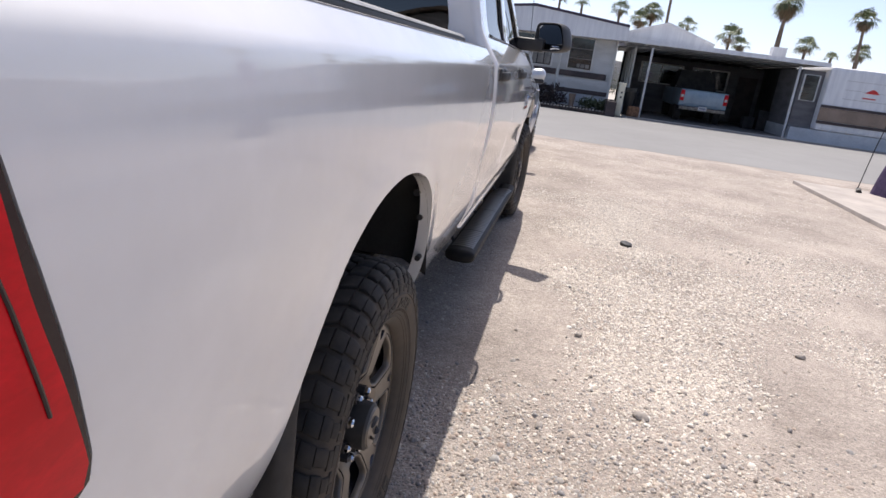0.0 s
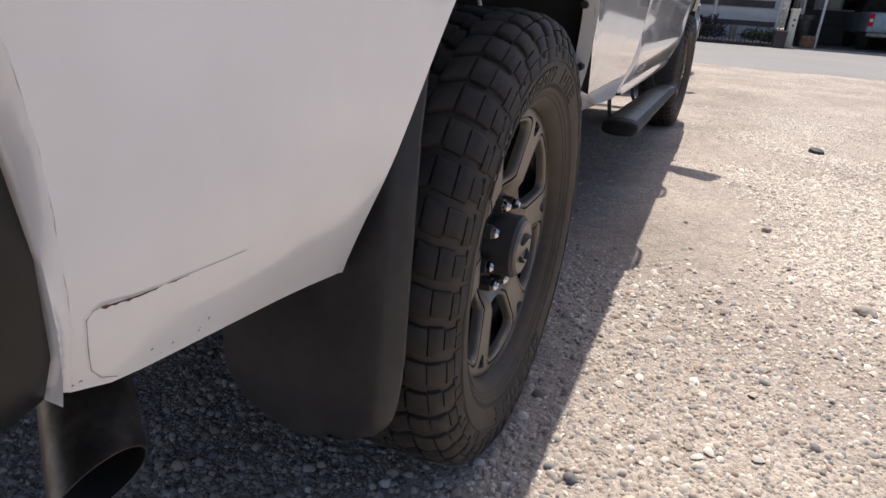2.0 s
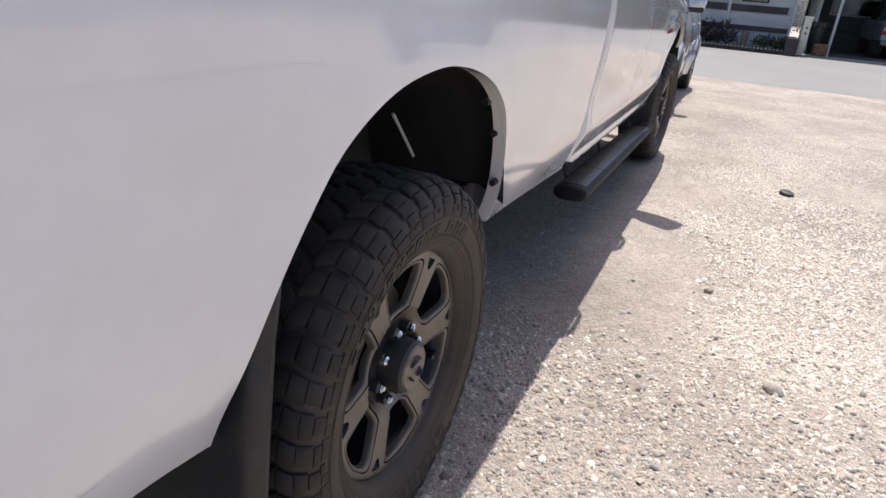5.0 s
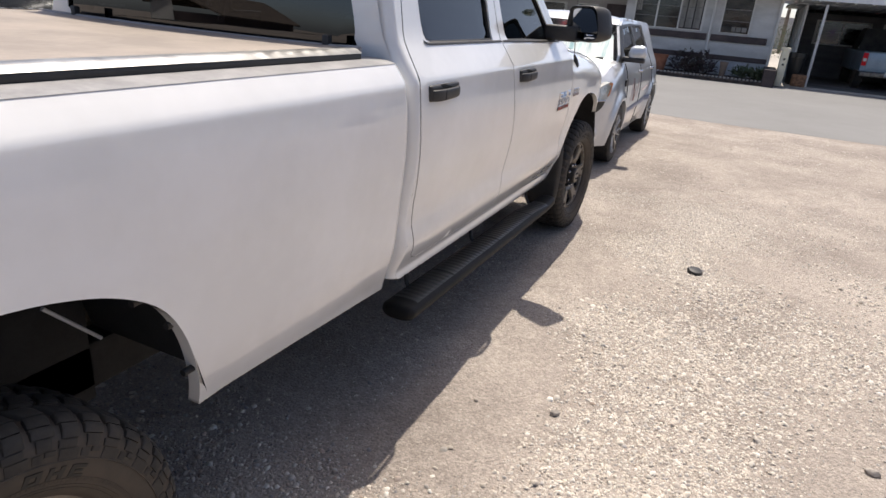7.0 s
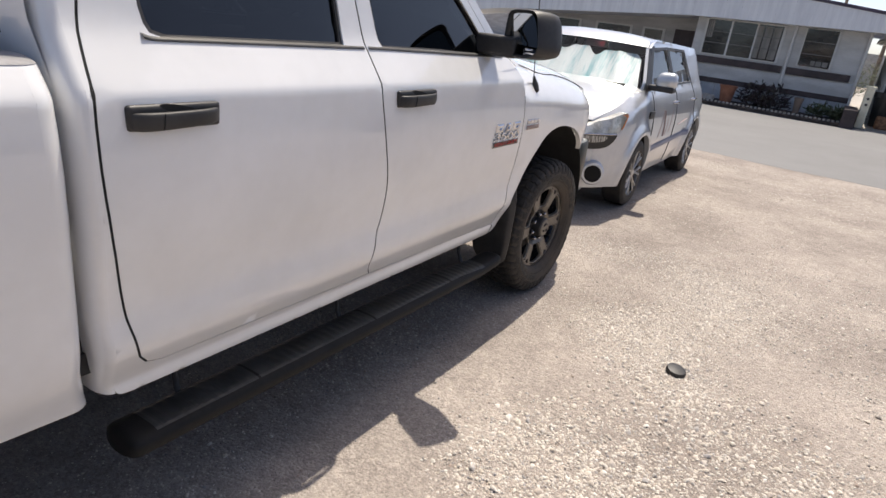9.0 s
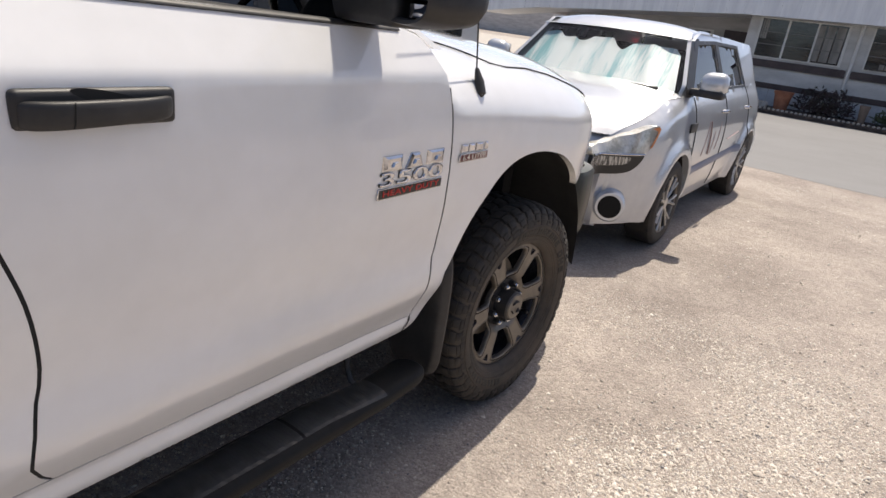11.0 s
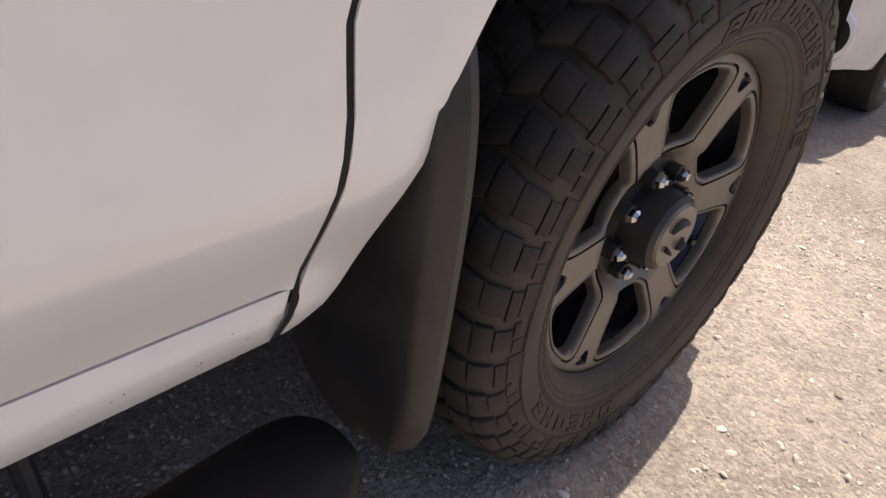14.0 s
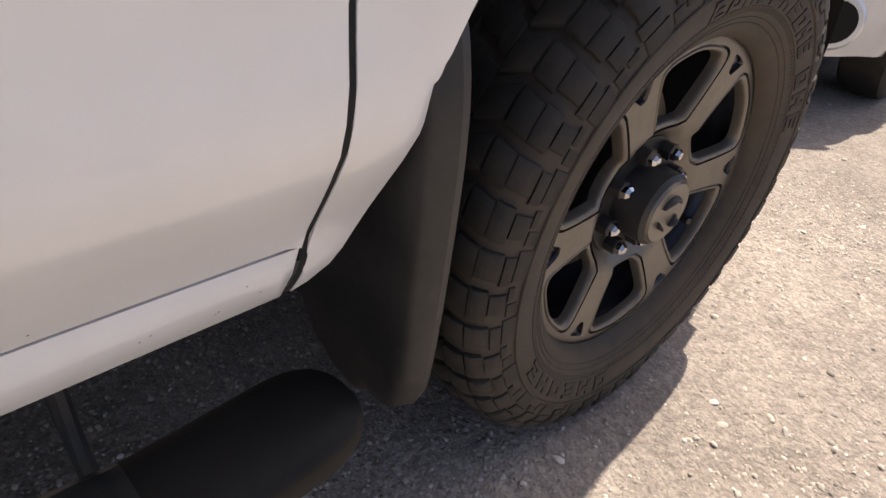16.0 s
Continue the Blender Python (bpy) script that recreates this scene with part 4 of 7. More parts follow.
    for k in range(6):
        c = radians(window_phase + 60 * k)
        pts = []
        for r, d in ((0.1165, 0), (0.1175, 9), (0.121, 15.5), (0.131, 18.8), (0.160, 20.6), (0.200, 21.6), (0.230, 21.4), (0.2405, 19.2), (0.2445, 14), (0.2465, 0), (0.2445, -14), (0.2405, -19.2), (0.230, -21.4), (0.200, -21.6), (0.160, -20.6), (0.131, -18.8), (0.121, -15.5), (0.1175, -9), (0.1165, 0)):
            t = c + radians(d)
            pts.append((r * math.cos(t), r * math.sin(t)))
        windows.append(tidy(curve(pts, 0.009)))
        c += radians(30)
        notches.append([(r * math.cos(c + radians(d)), r * math.sin(c + radians(d))) for r, d in ((0.2165, 1.2), (0.222, 2.4), (0.240, 4.6), (0.2425, 4.0), (0.2430, 0), (0.2425, -4.0), (0.240, -4.6), (0.222, -2.4), (0.2165, -1.2))])
    ring = [(0.2645 * math.cos(t), 0.2645 * math.sin(t)) for t in np.linspace(0, math.tau, 96, endpoint=False)]
    part("spokes", sheet(bmesh.new(), ring, face, windows + notches, step=0.010, flange=0.0), RIM, base, "six-spoke satin grey wheel face", angle=50)

    def lofted(loop, steps):
        """Walls that run in from a loop of the wheel face: (scale about its middle, depth)."""
        bm = bmesh.new()
        rows = []
        for k, d in steps:
            rows.append([bm.verts.new((face(*p)[0] - d, *q)) for p, q in zip(loop, scaled(loop, k))])
        m = len(loop)
        for p, q in zip(rows, rows[1:]):
            for i in range(m):
                bm.faces.new((p[i], p[(i + 1) % m], q[(i + 1) % m], q[i]))
        return bm, rows[-1]
    for wv in windows:
        part("groove", lofted(wv, ((1.0, 0.0), (0.985, 0.0045), (0.955, 0.0045)))[0], RIM_DARK, base)
        part("window_rim", lofted(wv, ((0.957, 0.0048), (0.945, 0.0008), (0.925, 0.0002), (0.865, 0.0022), (0.845, 0.005), (0.83, 0.010), (0.822, 0.020)))[0], RIM, base, angle=60)
    for nt in notches:
        bm, last = lofted(nt, ((1.0, 0.0), (0.92, 0.0015), (0.80, 0.006)))
        bm.faces.new(last)
        part("spoke_notch", bm, RIM_DARK, base)
    bm = bmesh.new()
    tube(bm, [(0.035, 0, 0), (0.058, 0, 0)], 0.099, 40)
    tube(bm, [(0.05, 0, 0), (0.110, 0, 0), (0.116, 0, 0)], [0.062, 0.060, 0.054], 40)
    cap = part("hub_cap", bm, PLASTIC, base, "black hub with a protruding centre cap")
    bm = bmesh.new()
    tube(bm, [(0.115, 0, 0), (0.1205, 0, 0)], [0.052, 0.049], 40)
    part("cap_face", bm, RIM, cap, "grey cap face")
    for a0, a1, sz in ((30, 150, 0.03), (200, 250, 0.03), (290, 340, 0.03)):
        bm = bmesh.new()
        tube(bm, [(0.122, 0.026 * math.cos(radians(a)), 0.026 * math.sin(radians(a))) for a in np.linspace(a0, a1, 8)], [0.003, 0.006, 0.008, 0.009, 0.009, 0.008, 0.006, 0.003], 8, flat=0.4)
        part("cap_emblem", bm, PLASTIC, cap)
    for k in range(8):
        t = radians(lug_phase + 45 * k)
        c = Vector((0, 0.0826 * math.cos(t), 0.0826 * math.sin(t)))
        bm = bmesh.new()
        tube(bm, [c + Vector((0.05, 0, 0)), c + Vector((0.078, 0, 0))], 0.0145, 6)
        nut = part("lug_nut", bm, PLASTIC, base, "black lug nut with a bright end", smooth=False)
        bm = bmesh.new()
        tube(bm, [c + Vector((0.076, 0, 0)), c + Vector((0.086, 0, 0)), c + Vector((0.091, 0, 0))], [0.0118, 0.0105, 0.006], 6)
        part("nut_end", bm, CHROME, nut, smooth=False)
    if s > 0:
        bm = bmesh.new()
        t = radians(window_phase + 240)
        tube(bm, [(0.04, 0.225 * math.cos(t), 0.225 * math.sin(t)), (0.08, 0.21 * math.cos(t), 0.21 * math.sin(t))], 0.006, 8)
        part("valve", bm, PLASTIC, base)
    if rim_scale != 1.0:
        for ob in base.children:
            if not ob.name.startswith(("tyre", "tread", "sidewall")):
                ob.data.transform(Matrix.Diagonal((1, rim_scale, rim_scale, 1)))
                for sub in ob.children:
                    sub.data.transform(Matrix.Diagonal((1, rim_scale, rim_scale, 1)))
    return base


wheel(0, 1, 94, 57, truck, 0, 0.99), wheel(AXLE, 1, 92, 62, truck, -3.6, 1.0), wheel(0, -1, 60, 57, truck, 0, 0.97), wheel(AXLE, -1, 90, 60, truck, -3.6, 0.975)

bm = bmesh.new()
hull = curve([(0.913, -0.867), (0.920, -0.892), (0.924, -1.02), (0.87, -1.115), (0.70, -1.145), (0.35, -1.155), (0, -1.16)], 0.025)
hull = hull + [(-x, y) for x, y in hull[::-1][1:]]
rows = []
for z, d in ((0.802, -0.05), (0.800, -0.02), (0.790, -0.004), (0.765, 0.0), (0.70, 0.0), (0.635, -0.003), (0.605, -0.012), (0.592, -0.03), (0.588, -0.07)):
    edge = float(np.interp(z, [p[1] for p in BUMPER_EDGE[::-1]], [p[0] for p in BUMPER_EDGE[::-1]])) - 0.002
    row = []
    for x, y in hull:
        k = max(0.0, min(1.0, (y + 1.02) / 0.154))
        row.append(bm.verts.new((x * (1 + d / 0.94), y + (edge + 0.866) * k - d * 0.6 * (1 - k), z)))
    rows.append(row)
for r0, r1 in zip(rows, rows[1:]):
    for i in range(len(hull) - 1):
        bm.faces.new((r0[i], r0[i + 1], r1[i + 1], r1[i]))
bm.faces.new(rows[0])
rb = part("rear_bumper", bm, BUMPER, truck, "black painted steel rear bumper with dusty edge")

# exhaust tip: a slanted pipe end behind the rear wheel
AX = Vector((0.774, -0.531, -0.344)).normalized()
mouth = Vector((0.80, -0.776, 0.417))
bm = bmesh.new()
a = AX.cross(Vector((0, 0, 1))).normalized()
b = AX.cross(a)
face_n = Vector((0.915, -0.078, -0.397)).normalized()
rings = []
for i, c in enumerate((mouth - AX * 0.22, mouth - AX * 0.1, mouth, mouth, mouth - AX * 0.12)):
    rad = 0.043 if i < 3 else 0.0405
    ring = []
    for k in range(40):
        p = c + rad * (math.cos(k * math.tau / 40) * a + math.sin(k * math.tau / 40) * b)
        if i in (2, 3):
            p += AX * (-(p - mouth).dot(face_n) / AX.dot(face_n))
        ring.append(bm.verts.new(p))
    rings.append(ring)
for r0, r1 in zip(rings, rings[1:]):
    for k in range(40):
        bm.faces.new((r0[k], r0[(k + 1) % 40], r1[(k + 1) % 40], r1[k])).material_index = 1 if r0 is rings[3] else 0
ex = part("exhaust_tip", bm, [STEEL, SOOT], truck, "dull steel exhaust tip, sooty inside")
bm = bmesh.new()
tube(bm, [mouth - AX * 0.125, mouth - AX * 0.10], 0.040, 32)
part("exhaust_bore", bm, SOOT, ex, "sooty inside of the pipe")
bm = bmesh.new()
tube(bm, [mouth - AX * 0.20, mouth - AX * 0.30, Vector((0.45, -0.45, 0.60)), Vector((0.38, 0.5, 0.66)), Vector((0.3, 1.6, 0.5))], 0.042, 14)
part("exhaust_pipe", bm, STEEL, truck)

# roof, rear panel with window, windscreen, hood, nose
bm = bmesh.new()
def roof(u, v):
    x = -0.745 + 1.49 * u
    y0, y1 = 1.49, 2.82
    e = abs(2 * u - 1)
    y = y0 + (y1 - y0) * v
    z = 1.90 + 0.055 * (1 - e ** 3) * (math.sin(min(1, v * 4) * math.pi / 2)) * (1 - 0.35 * v ** 3)
    return (x, y, z)
surface(bm, roof, 30, 30)
part("roof", bm, PAINT, truck, "white cab roof")
bw = curve([(-0.66, 1.40), (0, 1.385), (0.66, 1.405), (0.725, 1.43), (0.70, 1.58), (0.645, 1.82), (0.60, 1.85), (-0.60, 1.85), (-0.645, 1.82), (-0.70, 1.58), (-0.725, 1.43), (-0.66, 1.40)], 0.04)
def back(x, z):
    return (x, 1.476 + 0.05 * max(0, z - 1.45) + 0.03 * (abs(x) / 0.9) ** 4, z)
outer = [(0.87, 0.62), (0.89, 1.0), (0.90, 1.30), (0.828, 1.45), (0.764, 1.72), (0.712, 1.85), (0.65, 1.905)]
outer = line(outer + [(-x, z) for x, z in outer[::-1]] + outer[:1])
cb = part("cab_back", sheet(bmesh.new(), outer, back, [bw], step=0.05), PAINT, truck)
part("rear_window", sheet(bmesh.new(), scaled(bw, 1.01), lambda x, z: (x, back(x, z)[1] + 0.012, z), step=0.08), GLASS, cb, "dark tinted rear window").visible_shadow = False
for x in (-0.585, 0.662):
    bm = bmesh.new()
    box(bm, (x - 0.013, 1.405, 1.385), (x + 0.013, 1.43, 1.438), 0.004)
    part("cover_clamp", bm, PLASTIC, truck)
bm = bmesh.new()
tube(bm, [(-0.8 + 1.6 * i / 20, 1.413, 1.404 - 0.008 * math.sin(i / 20 * math.pi) ** 0.8) for i in range(21)], 0.009, 8)
part("cover_front_bar", bm, PLASTIC_GREY, truck)
bm = bmesh.new()
def screen(u, v):
    w = 0.80 - 0.12 * v
    x = -w + 2 * w * u
    return (x, 3.74 - 0.88 * v - 0.12 * (x / 0.8) ** 2, 1.365 + 0.535 * v - 0.03 * (x / 0.8) ** 2)
surface(bm, screen, 16, 12)
part("windscreen", bm, GLASS, truck, "dark tinted windscreen").visible_shadow = False
bm = bmesh.new()
def hood(u, v):
    y = 3.70 + 1.24 * v
    drop = 0.11 * max(0.0, (y - 3.75) / 1.2) ** 1.4
    half, low = hood_edge(y)
    half -= 0.003
    x = -half + 2 * half * u
    e = abs(2 * u - 1)
    top = 1.428 - drop * 0.95 - 0.06 * max(0, v - 0.9) / 0.1
    rise = max(0.02, top - low) * (1 - e ** 4) + 0.03 * (0.5 + 0.5 * math.cos(min(1, e / 0.55) * math.pi))
    skirt = 0.02 * max(0.0, e - 0.982) / 0.018
    return (x, y + 0.05 * (1 - e ** 2) * v, low + 0.004 + rise - skirt)
surface(bm, hood, 114, 26)
part("hood", bm, PAINT, truck, "white hood with raised middle")
for s in (-1, 1):
    bm = bmesh.new()
    tube(bm, [(s * (hood_edge(y)[0] + 0.0005), y, hood_edge(y)[1] + 0.002) for y in np.linspace(3.74, 4.92, 90)], 0.0022, 6)
    part("hood_gap", bm, SEAM, truck, "dark shut line beside the hood")
bm = bmesh.new()
box(bm, (-0.62, 3.45, 1.19), (0.62, 4.6, 1.202))
part("engine_bay_cover", bm, LINER, truck)
bm = bmesh.new()
surface(bm, lambda u, v: (-0.78 + 1.56 * u, 4.98 + 0.06 * math.cos((2 * u - 1) * 1.4) - 0.02 * v, 0.90 + 0.24 * v), 20, 10)
gr = part("grille", bm, BADGE_BLACK, truck, "black grille with bright bars")
for z in (0.94, 1.01, 1.08):
    bm = bmesh.new()
    tube(bm, [(-0.52 + 1.04 * i / 10, 5.015 + 0.05 * math.cos((2 * (0.17 + 0.066 * i) - 1) * 1.4), z) for i in range(11)], 0.016, 8)
    part("grille_bar", bm, CHROME, gr)
for s in (-1, 1):
    bm = bmesh.new()
    surface(bm, lambda u, v: (s * (0.58 + 0.26 * u), 5.02 - 0.08 * u ** 3, 0.91 + 0.2 * v), 8, 8, flip=s > 0)
    part("headlight", bm, CHROME, truck, "clear headlight")
# front bumper: pale ends wrap to the wheel
bm = bmesh.new()
hull = curve([(0.868, 4.86), (0.890, 4.89), (0.892, 4.99), (0.84, 5.13), (0.65, 5.23), (0.3, 5.28), (0, 5.29)], 0.04)
hull = hull + [(-x, y) for x, y in hull[::-1][1:]]
rows = []
for z, d in ((0.872, -0.05), (0.868, -0.012), (0.85, 0.0), (0.72, 0.004), (0.58, -0.004), (0.50, -0.03), (0.47, -0.06)):
    rows.append([bm.verts.new((x * (1 + d), y + d * (0.6 if y > 4.95 else 0.0) + 0.06 * max(0, 0.86 - z) * (y < 4.95), z)) for x, y in hull])
for r0, r1 in zip(rows, rows[1:]):
    for i in range(len(hull) - 1):
        bm.faces.new((r0[i], r0[i + 1], r1[i + 1], r1[i]))
part("front_bumper", bm, FRONT_BUMPER, truck, "dull grey front bumper")


def mirror_unit(s):
    """A tow mirror on its arm: the head turned towards the driver."""
    mu = new("side_mirror", None)
    mu.parent = truck
    mu["label"] = "black tow mirror with a small bright lower glass"
    flip = Matrix.Diagonal((s, 1, 1, 1))
    at = flip @ Matrix.Translation((1.077, 3.292, 1.527)) @ Matrix.Diagonal((1.06, 1, 0.94, 1)) @ Matrix.Rotation(radians(-28), 4, "Z")

    def place(bm, m):
        bmesh.ops.transform(bm, matrix=m, verts=bm.verts)
        if s < 0:
            bmesh.ops.reverse_faces(bm, faces=bm.faces)
        return bm
    # face outline: straight inner side, outer side leaning out towards the bottom
    rim = curve([(-0.098, -0.100), (0.03, -0.103), (0.098, -0.086), (0.116, -0.058), (0.110, -0.01), (0.088, 0.066), (0.066, 0.094), (0.03, 0.101), (-0.07, 0.098), (-0.100, 0.084), (-0.110, 0.05), (-0.114, -0.07), (-0.098, -0.100)], 0.015)
    rim = tidy(rim)
    bm = bmesh.new()
    rows = []
    for k, d in ((0.86, 0.010), (0.90, -0.004), (0.97, -0.008), (1.0, 0.004), (1.015, 0.03), (1.0, 0.075), (0.93, 0.112), (0.75, 0.132), (0.4, 0.140), (0.02, 0.141)):
        rows.append([bm.verts.new((x * k + 0.006 * (1 - k), d, z * k)) for x, z in rim])
    n = len(rim)
    for p, q in zip(rows, rows[1:]):
        for i in range(n):
            bm.faces.new((p[i], p[(i + 1) % n], q[(i + 1) % n], q[i]))
    part("housing", place(bm, at), PLASTIC, mu, "black mirror housing")
    bm = bmesh.new()
    box(bm, (0.0, -0.06, -0.047), (0.20, 0.07, 0.04), 0.02, 3)
    part("mirror_arm", place(bm, flip @ Matrix.Translation((0.845, 3.365, 1.468))), PLASTIC, mu)
    glass = [(x * 0.87, max(z * 0.87, -0.052)) for x, z in rim]
    bm = bmesh.new()
    bm.faces.new([bm.verts.new((x * 0.96, 0.006, z * 0.96)) for x, z in glass])
    part("mirror_glass", place(bm, at @ Matrix.Rotation(radians(-4), 4, "Z") @ Matrix.Rotation(radians(7), 4, "X")), MIRROR, mu, "large mirror glass")
    bm = bmesh.new()
    surface(bm, lambda u, v: (0.012 + 0.075 * u, 0.005 - 0.006 * math.sin(u * math.pi) * math.sin(v * math.pi), -0.086 + 0.028 * v), 8, 5)
    part("spot_mirror", place(bm, at), CHROME, mu, "small convex mirror")


mirror_unit(1), mirror_unit(-1)

# antenna on the right fender
bm = bmesh.new()
tube(bm, [(0.946, 3.832, 1.246), (0.945, 3.836, 1.258), (0.932, 3.84, 1.29), (0.917, 3.842, 1.325)], [0.006, 0.017, 0.015, 0.006], 14)
an = part("antenna", bm, PLASTIC, truck, "black whip antenna base")
bm = bmesh.new()
tube(bm, [(0.917, 3.842, 1.32), (0.89, 3.80, 1.75), (0.87, 3.77, 2.05)], 0.0025, 6)
part("antenna_rod", bm, PLASTIC, an)

# lettering on the front door and the fender
def plate(parent, y, z, skin, w, h, mat, name, depth=0.004, lift=0.001, lab=""):
    bm = bmesh.new()
    box(bm, (0, -w / 2, -h / 2), (depth, w / 2, h / 2), 0.0012, 1, Matrix.Translation((skin(y, z)[0] + lift, y, z)))
    return part(name, bm, mat, parent, lab)


def words(parent, body, size, y, z, skin, mat, name, width, depth=0.003, lift=0.0, bold=0.0, bevel=0.0):
    me = text_mesh(body, size, depth, bold, bevel=bevel)
    xs = [v.co.x for v in me.vertices]
    k = width / (max(xs) - min(xs))
    c = (max(xs) + min(xs)) / 2
    for v in me.vertices:
        v.co = ((v.co.z + depth), (v.co.x - c) * k, v.co.y)
    me.materials.append(mat)
    ob = new(name, me)
    ob.parent = parent
    ob.location = (skin(y, z)[0] + lift, y, z)
    return ob


front_door = next(o for o in truck.children if o.name.startswith("front_door"))
fender = next(o for o in truck.children if o.name.startswith("fender"))
def chrome_block(parent, y, z, w, h, skin, top=1.0):
    """A plain chrome block, narrower at its top by the factor top."""
    bm = bmesh.new()
    vs = []
    for d, k in ((0.0, 1.0), (0.004, 0.95), (0.0075, 0.66)):
        for q, r in ((-1, -1), (1, -1), (1, 1), (-1, 1)):
            vs.append(bm.verts.new((skin(y, z)[0] + d, y + q * k * w / 2 * (top if r > 0 else 1.0), z + r * k * h / 2)))
    for f in ((8, 9, 10, 11), (0, 1, 5, 4), (1, 2, 6, 5), (2, 3, 7, 6), (3, 0, 4, 7), (4, 5, 9, 8), (5, 6, 10, 9), (6, 7, 11, 10), (7, 4, 8, 11)):
        bm.faces.new([vs[i] for i in f])
    part("chrome_block", bm, CHROME, parent, smooth=False)


B = new("door_badge", None)
B.parent, B["label"] = front_door, "chrome and red model badge"
for y, tp in ((3.428, 1.0), (3.517, 0.45), (3.606, 1.0)):
    chrome_block(B, y, 1.102, 0.074, 0.040, cab_skin, tp)
    chrome_block(B, y + (0.0 if tp < 1 else 0.004), 1.102 - 0.002, 0.03, 0.012, lambda a, b: (cab_skin(a, b)[0] + 0.0055, a, b), 0.6)
words(B, "3500", 0.050, 3.516, 1.060, cab_skin, BADGE_BLACK, "figure_edge", 0.266, 0.0008, 0.001, 0.0014)
words(B, "3500", 0.050, 3.516, 1.060, cab_skin, CHROME, "badge_figure", 0.258, 0.002, 0.001, -0.0006, 0.0016)
plate(B, 3.516, 1.0245, cab_skin, 0.268, 0.0285, CHROME, "badge_frame")
plate(B, 3.518, 1.0245, cab_skin, 0.262, 0.0245, BADGE_BLACK, "badge_plate", 0.004, 0.002)
words(B, "HEAVY DUTY", 0.022, 3.518, 1.0245, cab_skin, BADGE_RED, "badge_lettering", 0.235, 0.0008, 0.006, 0.0001)
F = new("fender_badge", None)
F.parent, F["label"] = fender, "small chrome and red engine badge"
for y, w in ((3.740, 0.030), (3.777, 0.028), (3.818, 0.036), (3.855, 0.014)):
    chrome_block(F, y, 1.1105, w, 0.024, wing_skin)
plate(F, 3.795, 1.083, wing_skin, 0.149, 0.024, CHROME, "badge_frame")
plate(F, 3.795, 1.083, wing_skin, 0.143, 0.0195, BADGE_WINE, "badge_plate", 0.004, 0.0018)
words(F, "6.4 LITER", 0.02, 3.795, 1.083, wing_skin, CHROME, "badge_lettering", 0.128, 0.0008, 0.0058, 0.0003)

# seats and dashboard behind the tinted glass
for y, z in ((1.75, 1.0), (2.65, 1.0)):
    for x in (-0.42, 0.42):
        bm = bmesh.new()
        box(bm, (x - 0.24, y, 0.75), (x + 0.24, y + 0.5, 0.95), 0.05, 3)
        box(bm, (x - 0.23, y - 0.06, 0.9), (x + 0.23, y + 0.08, 1.48), 0.05, 3)
        box(bm, (x - 0.12, y - 0.05, 1.5), (x + 0.12, y + 0.05, 1.68), 0.04, 3)
        part("cab_seat", bm, CABIN, truck, "dark cloth seat")
bm = bmesh.new()
box(bm, (-0.75, 3.15, 1.0), (0.75, 3.55, 1.36), 0.06, 3)
part("dashboard", bm, CABIN, truck)
bm = bmesh.new()
box(bm, (-0.85, 1.5, 0.60), (0.85, 3.5, 0.66))
part("cab_floor", bm, CABIN, truck)

# scraped paint and thin lines on the rear corner
bm = bmesh.new()
rnd = random.Random(8)
prev = None
for i in range(24):
    u = i / 23
    y = -0.832 + 0.068 * u
    z = 0.6562 - 0.004 * u
    w = (0.0022 * (0.4 + rnd.random())) * (0.15 if 0.62 < u < 0.72 else 1) * (1 - 0.6 * u)
    row = [bm.verts.new((bed_skin(y, z - w)[0] + 0.0012, y, z - w)), bm.verts.new((bed_skin(y, z)[0] + 0.0012, y, z))]
    if prev:
        bm.faces.new((prev[0], row[0], row[1], prev[1]))
    prev = row
bed_part = next(o for o in truck.children if o.name.startswith("bed_side"))
part("paint_scrape", bm, RUST, bed_part, "rusty scrape where the paint is gone")
for pl, r in (([(-0.764, 0.6522), (-0.73, 0.650), (-0.70, 0.6485)], 0.00018), ([(-0.828, 0.6562), (-0.836, 0.6545), (-0.8395, 0.648), (-0.8365, 0.625), (-0.832, 0.603), (-0.824, 0.592), (-0.812, 0.586)], 0.0003)):
    bm = bmesh.new()
    tube(bm, [(bed_skin(y, z)[0] + 0.0004, y, z) for y, z in curve(pl, 0.02)], r, 5)
    part("paint_crack", bm, CRACK, bed_part)
for i in range(29):
    rear_chip = i < 9
    y, z = (rnd.uniform(-0.85, -0.72), rnd.uniform(0.583, 0.602)) if rear_chip else (rnd.uniform(3.0, 3.68), rnd.choice([rnd.uniform(0.50, 0.535), rnd.uniform(0.56, 0.60)]))
    sk = bed_skin if rear_chip else cab_skin
    bm = bmesh.new()
    r = rnd.uniform(0.0004, 0.0010)
    vs = [bm.verts.new((sk(y + r * math.cos(a), z + r * math.sin(a))[0] + 0.0006, y + r * 1.6 * math.cos(a), z + r * math.sin(a))) for a in np.linspace(0, math.tau, 7)[:-1]]
    bm.faces.new(vs)
    part("stone_chip", bm, RUST, bed_part if rear_chip else front_door)

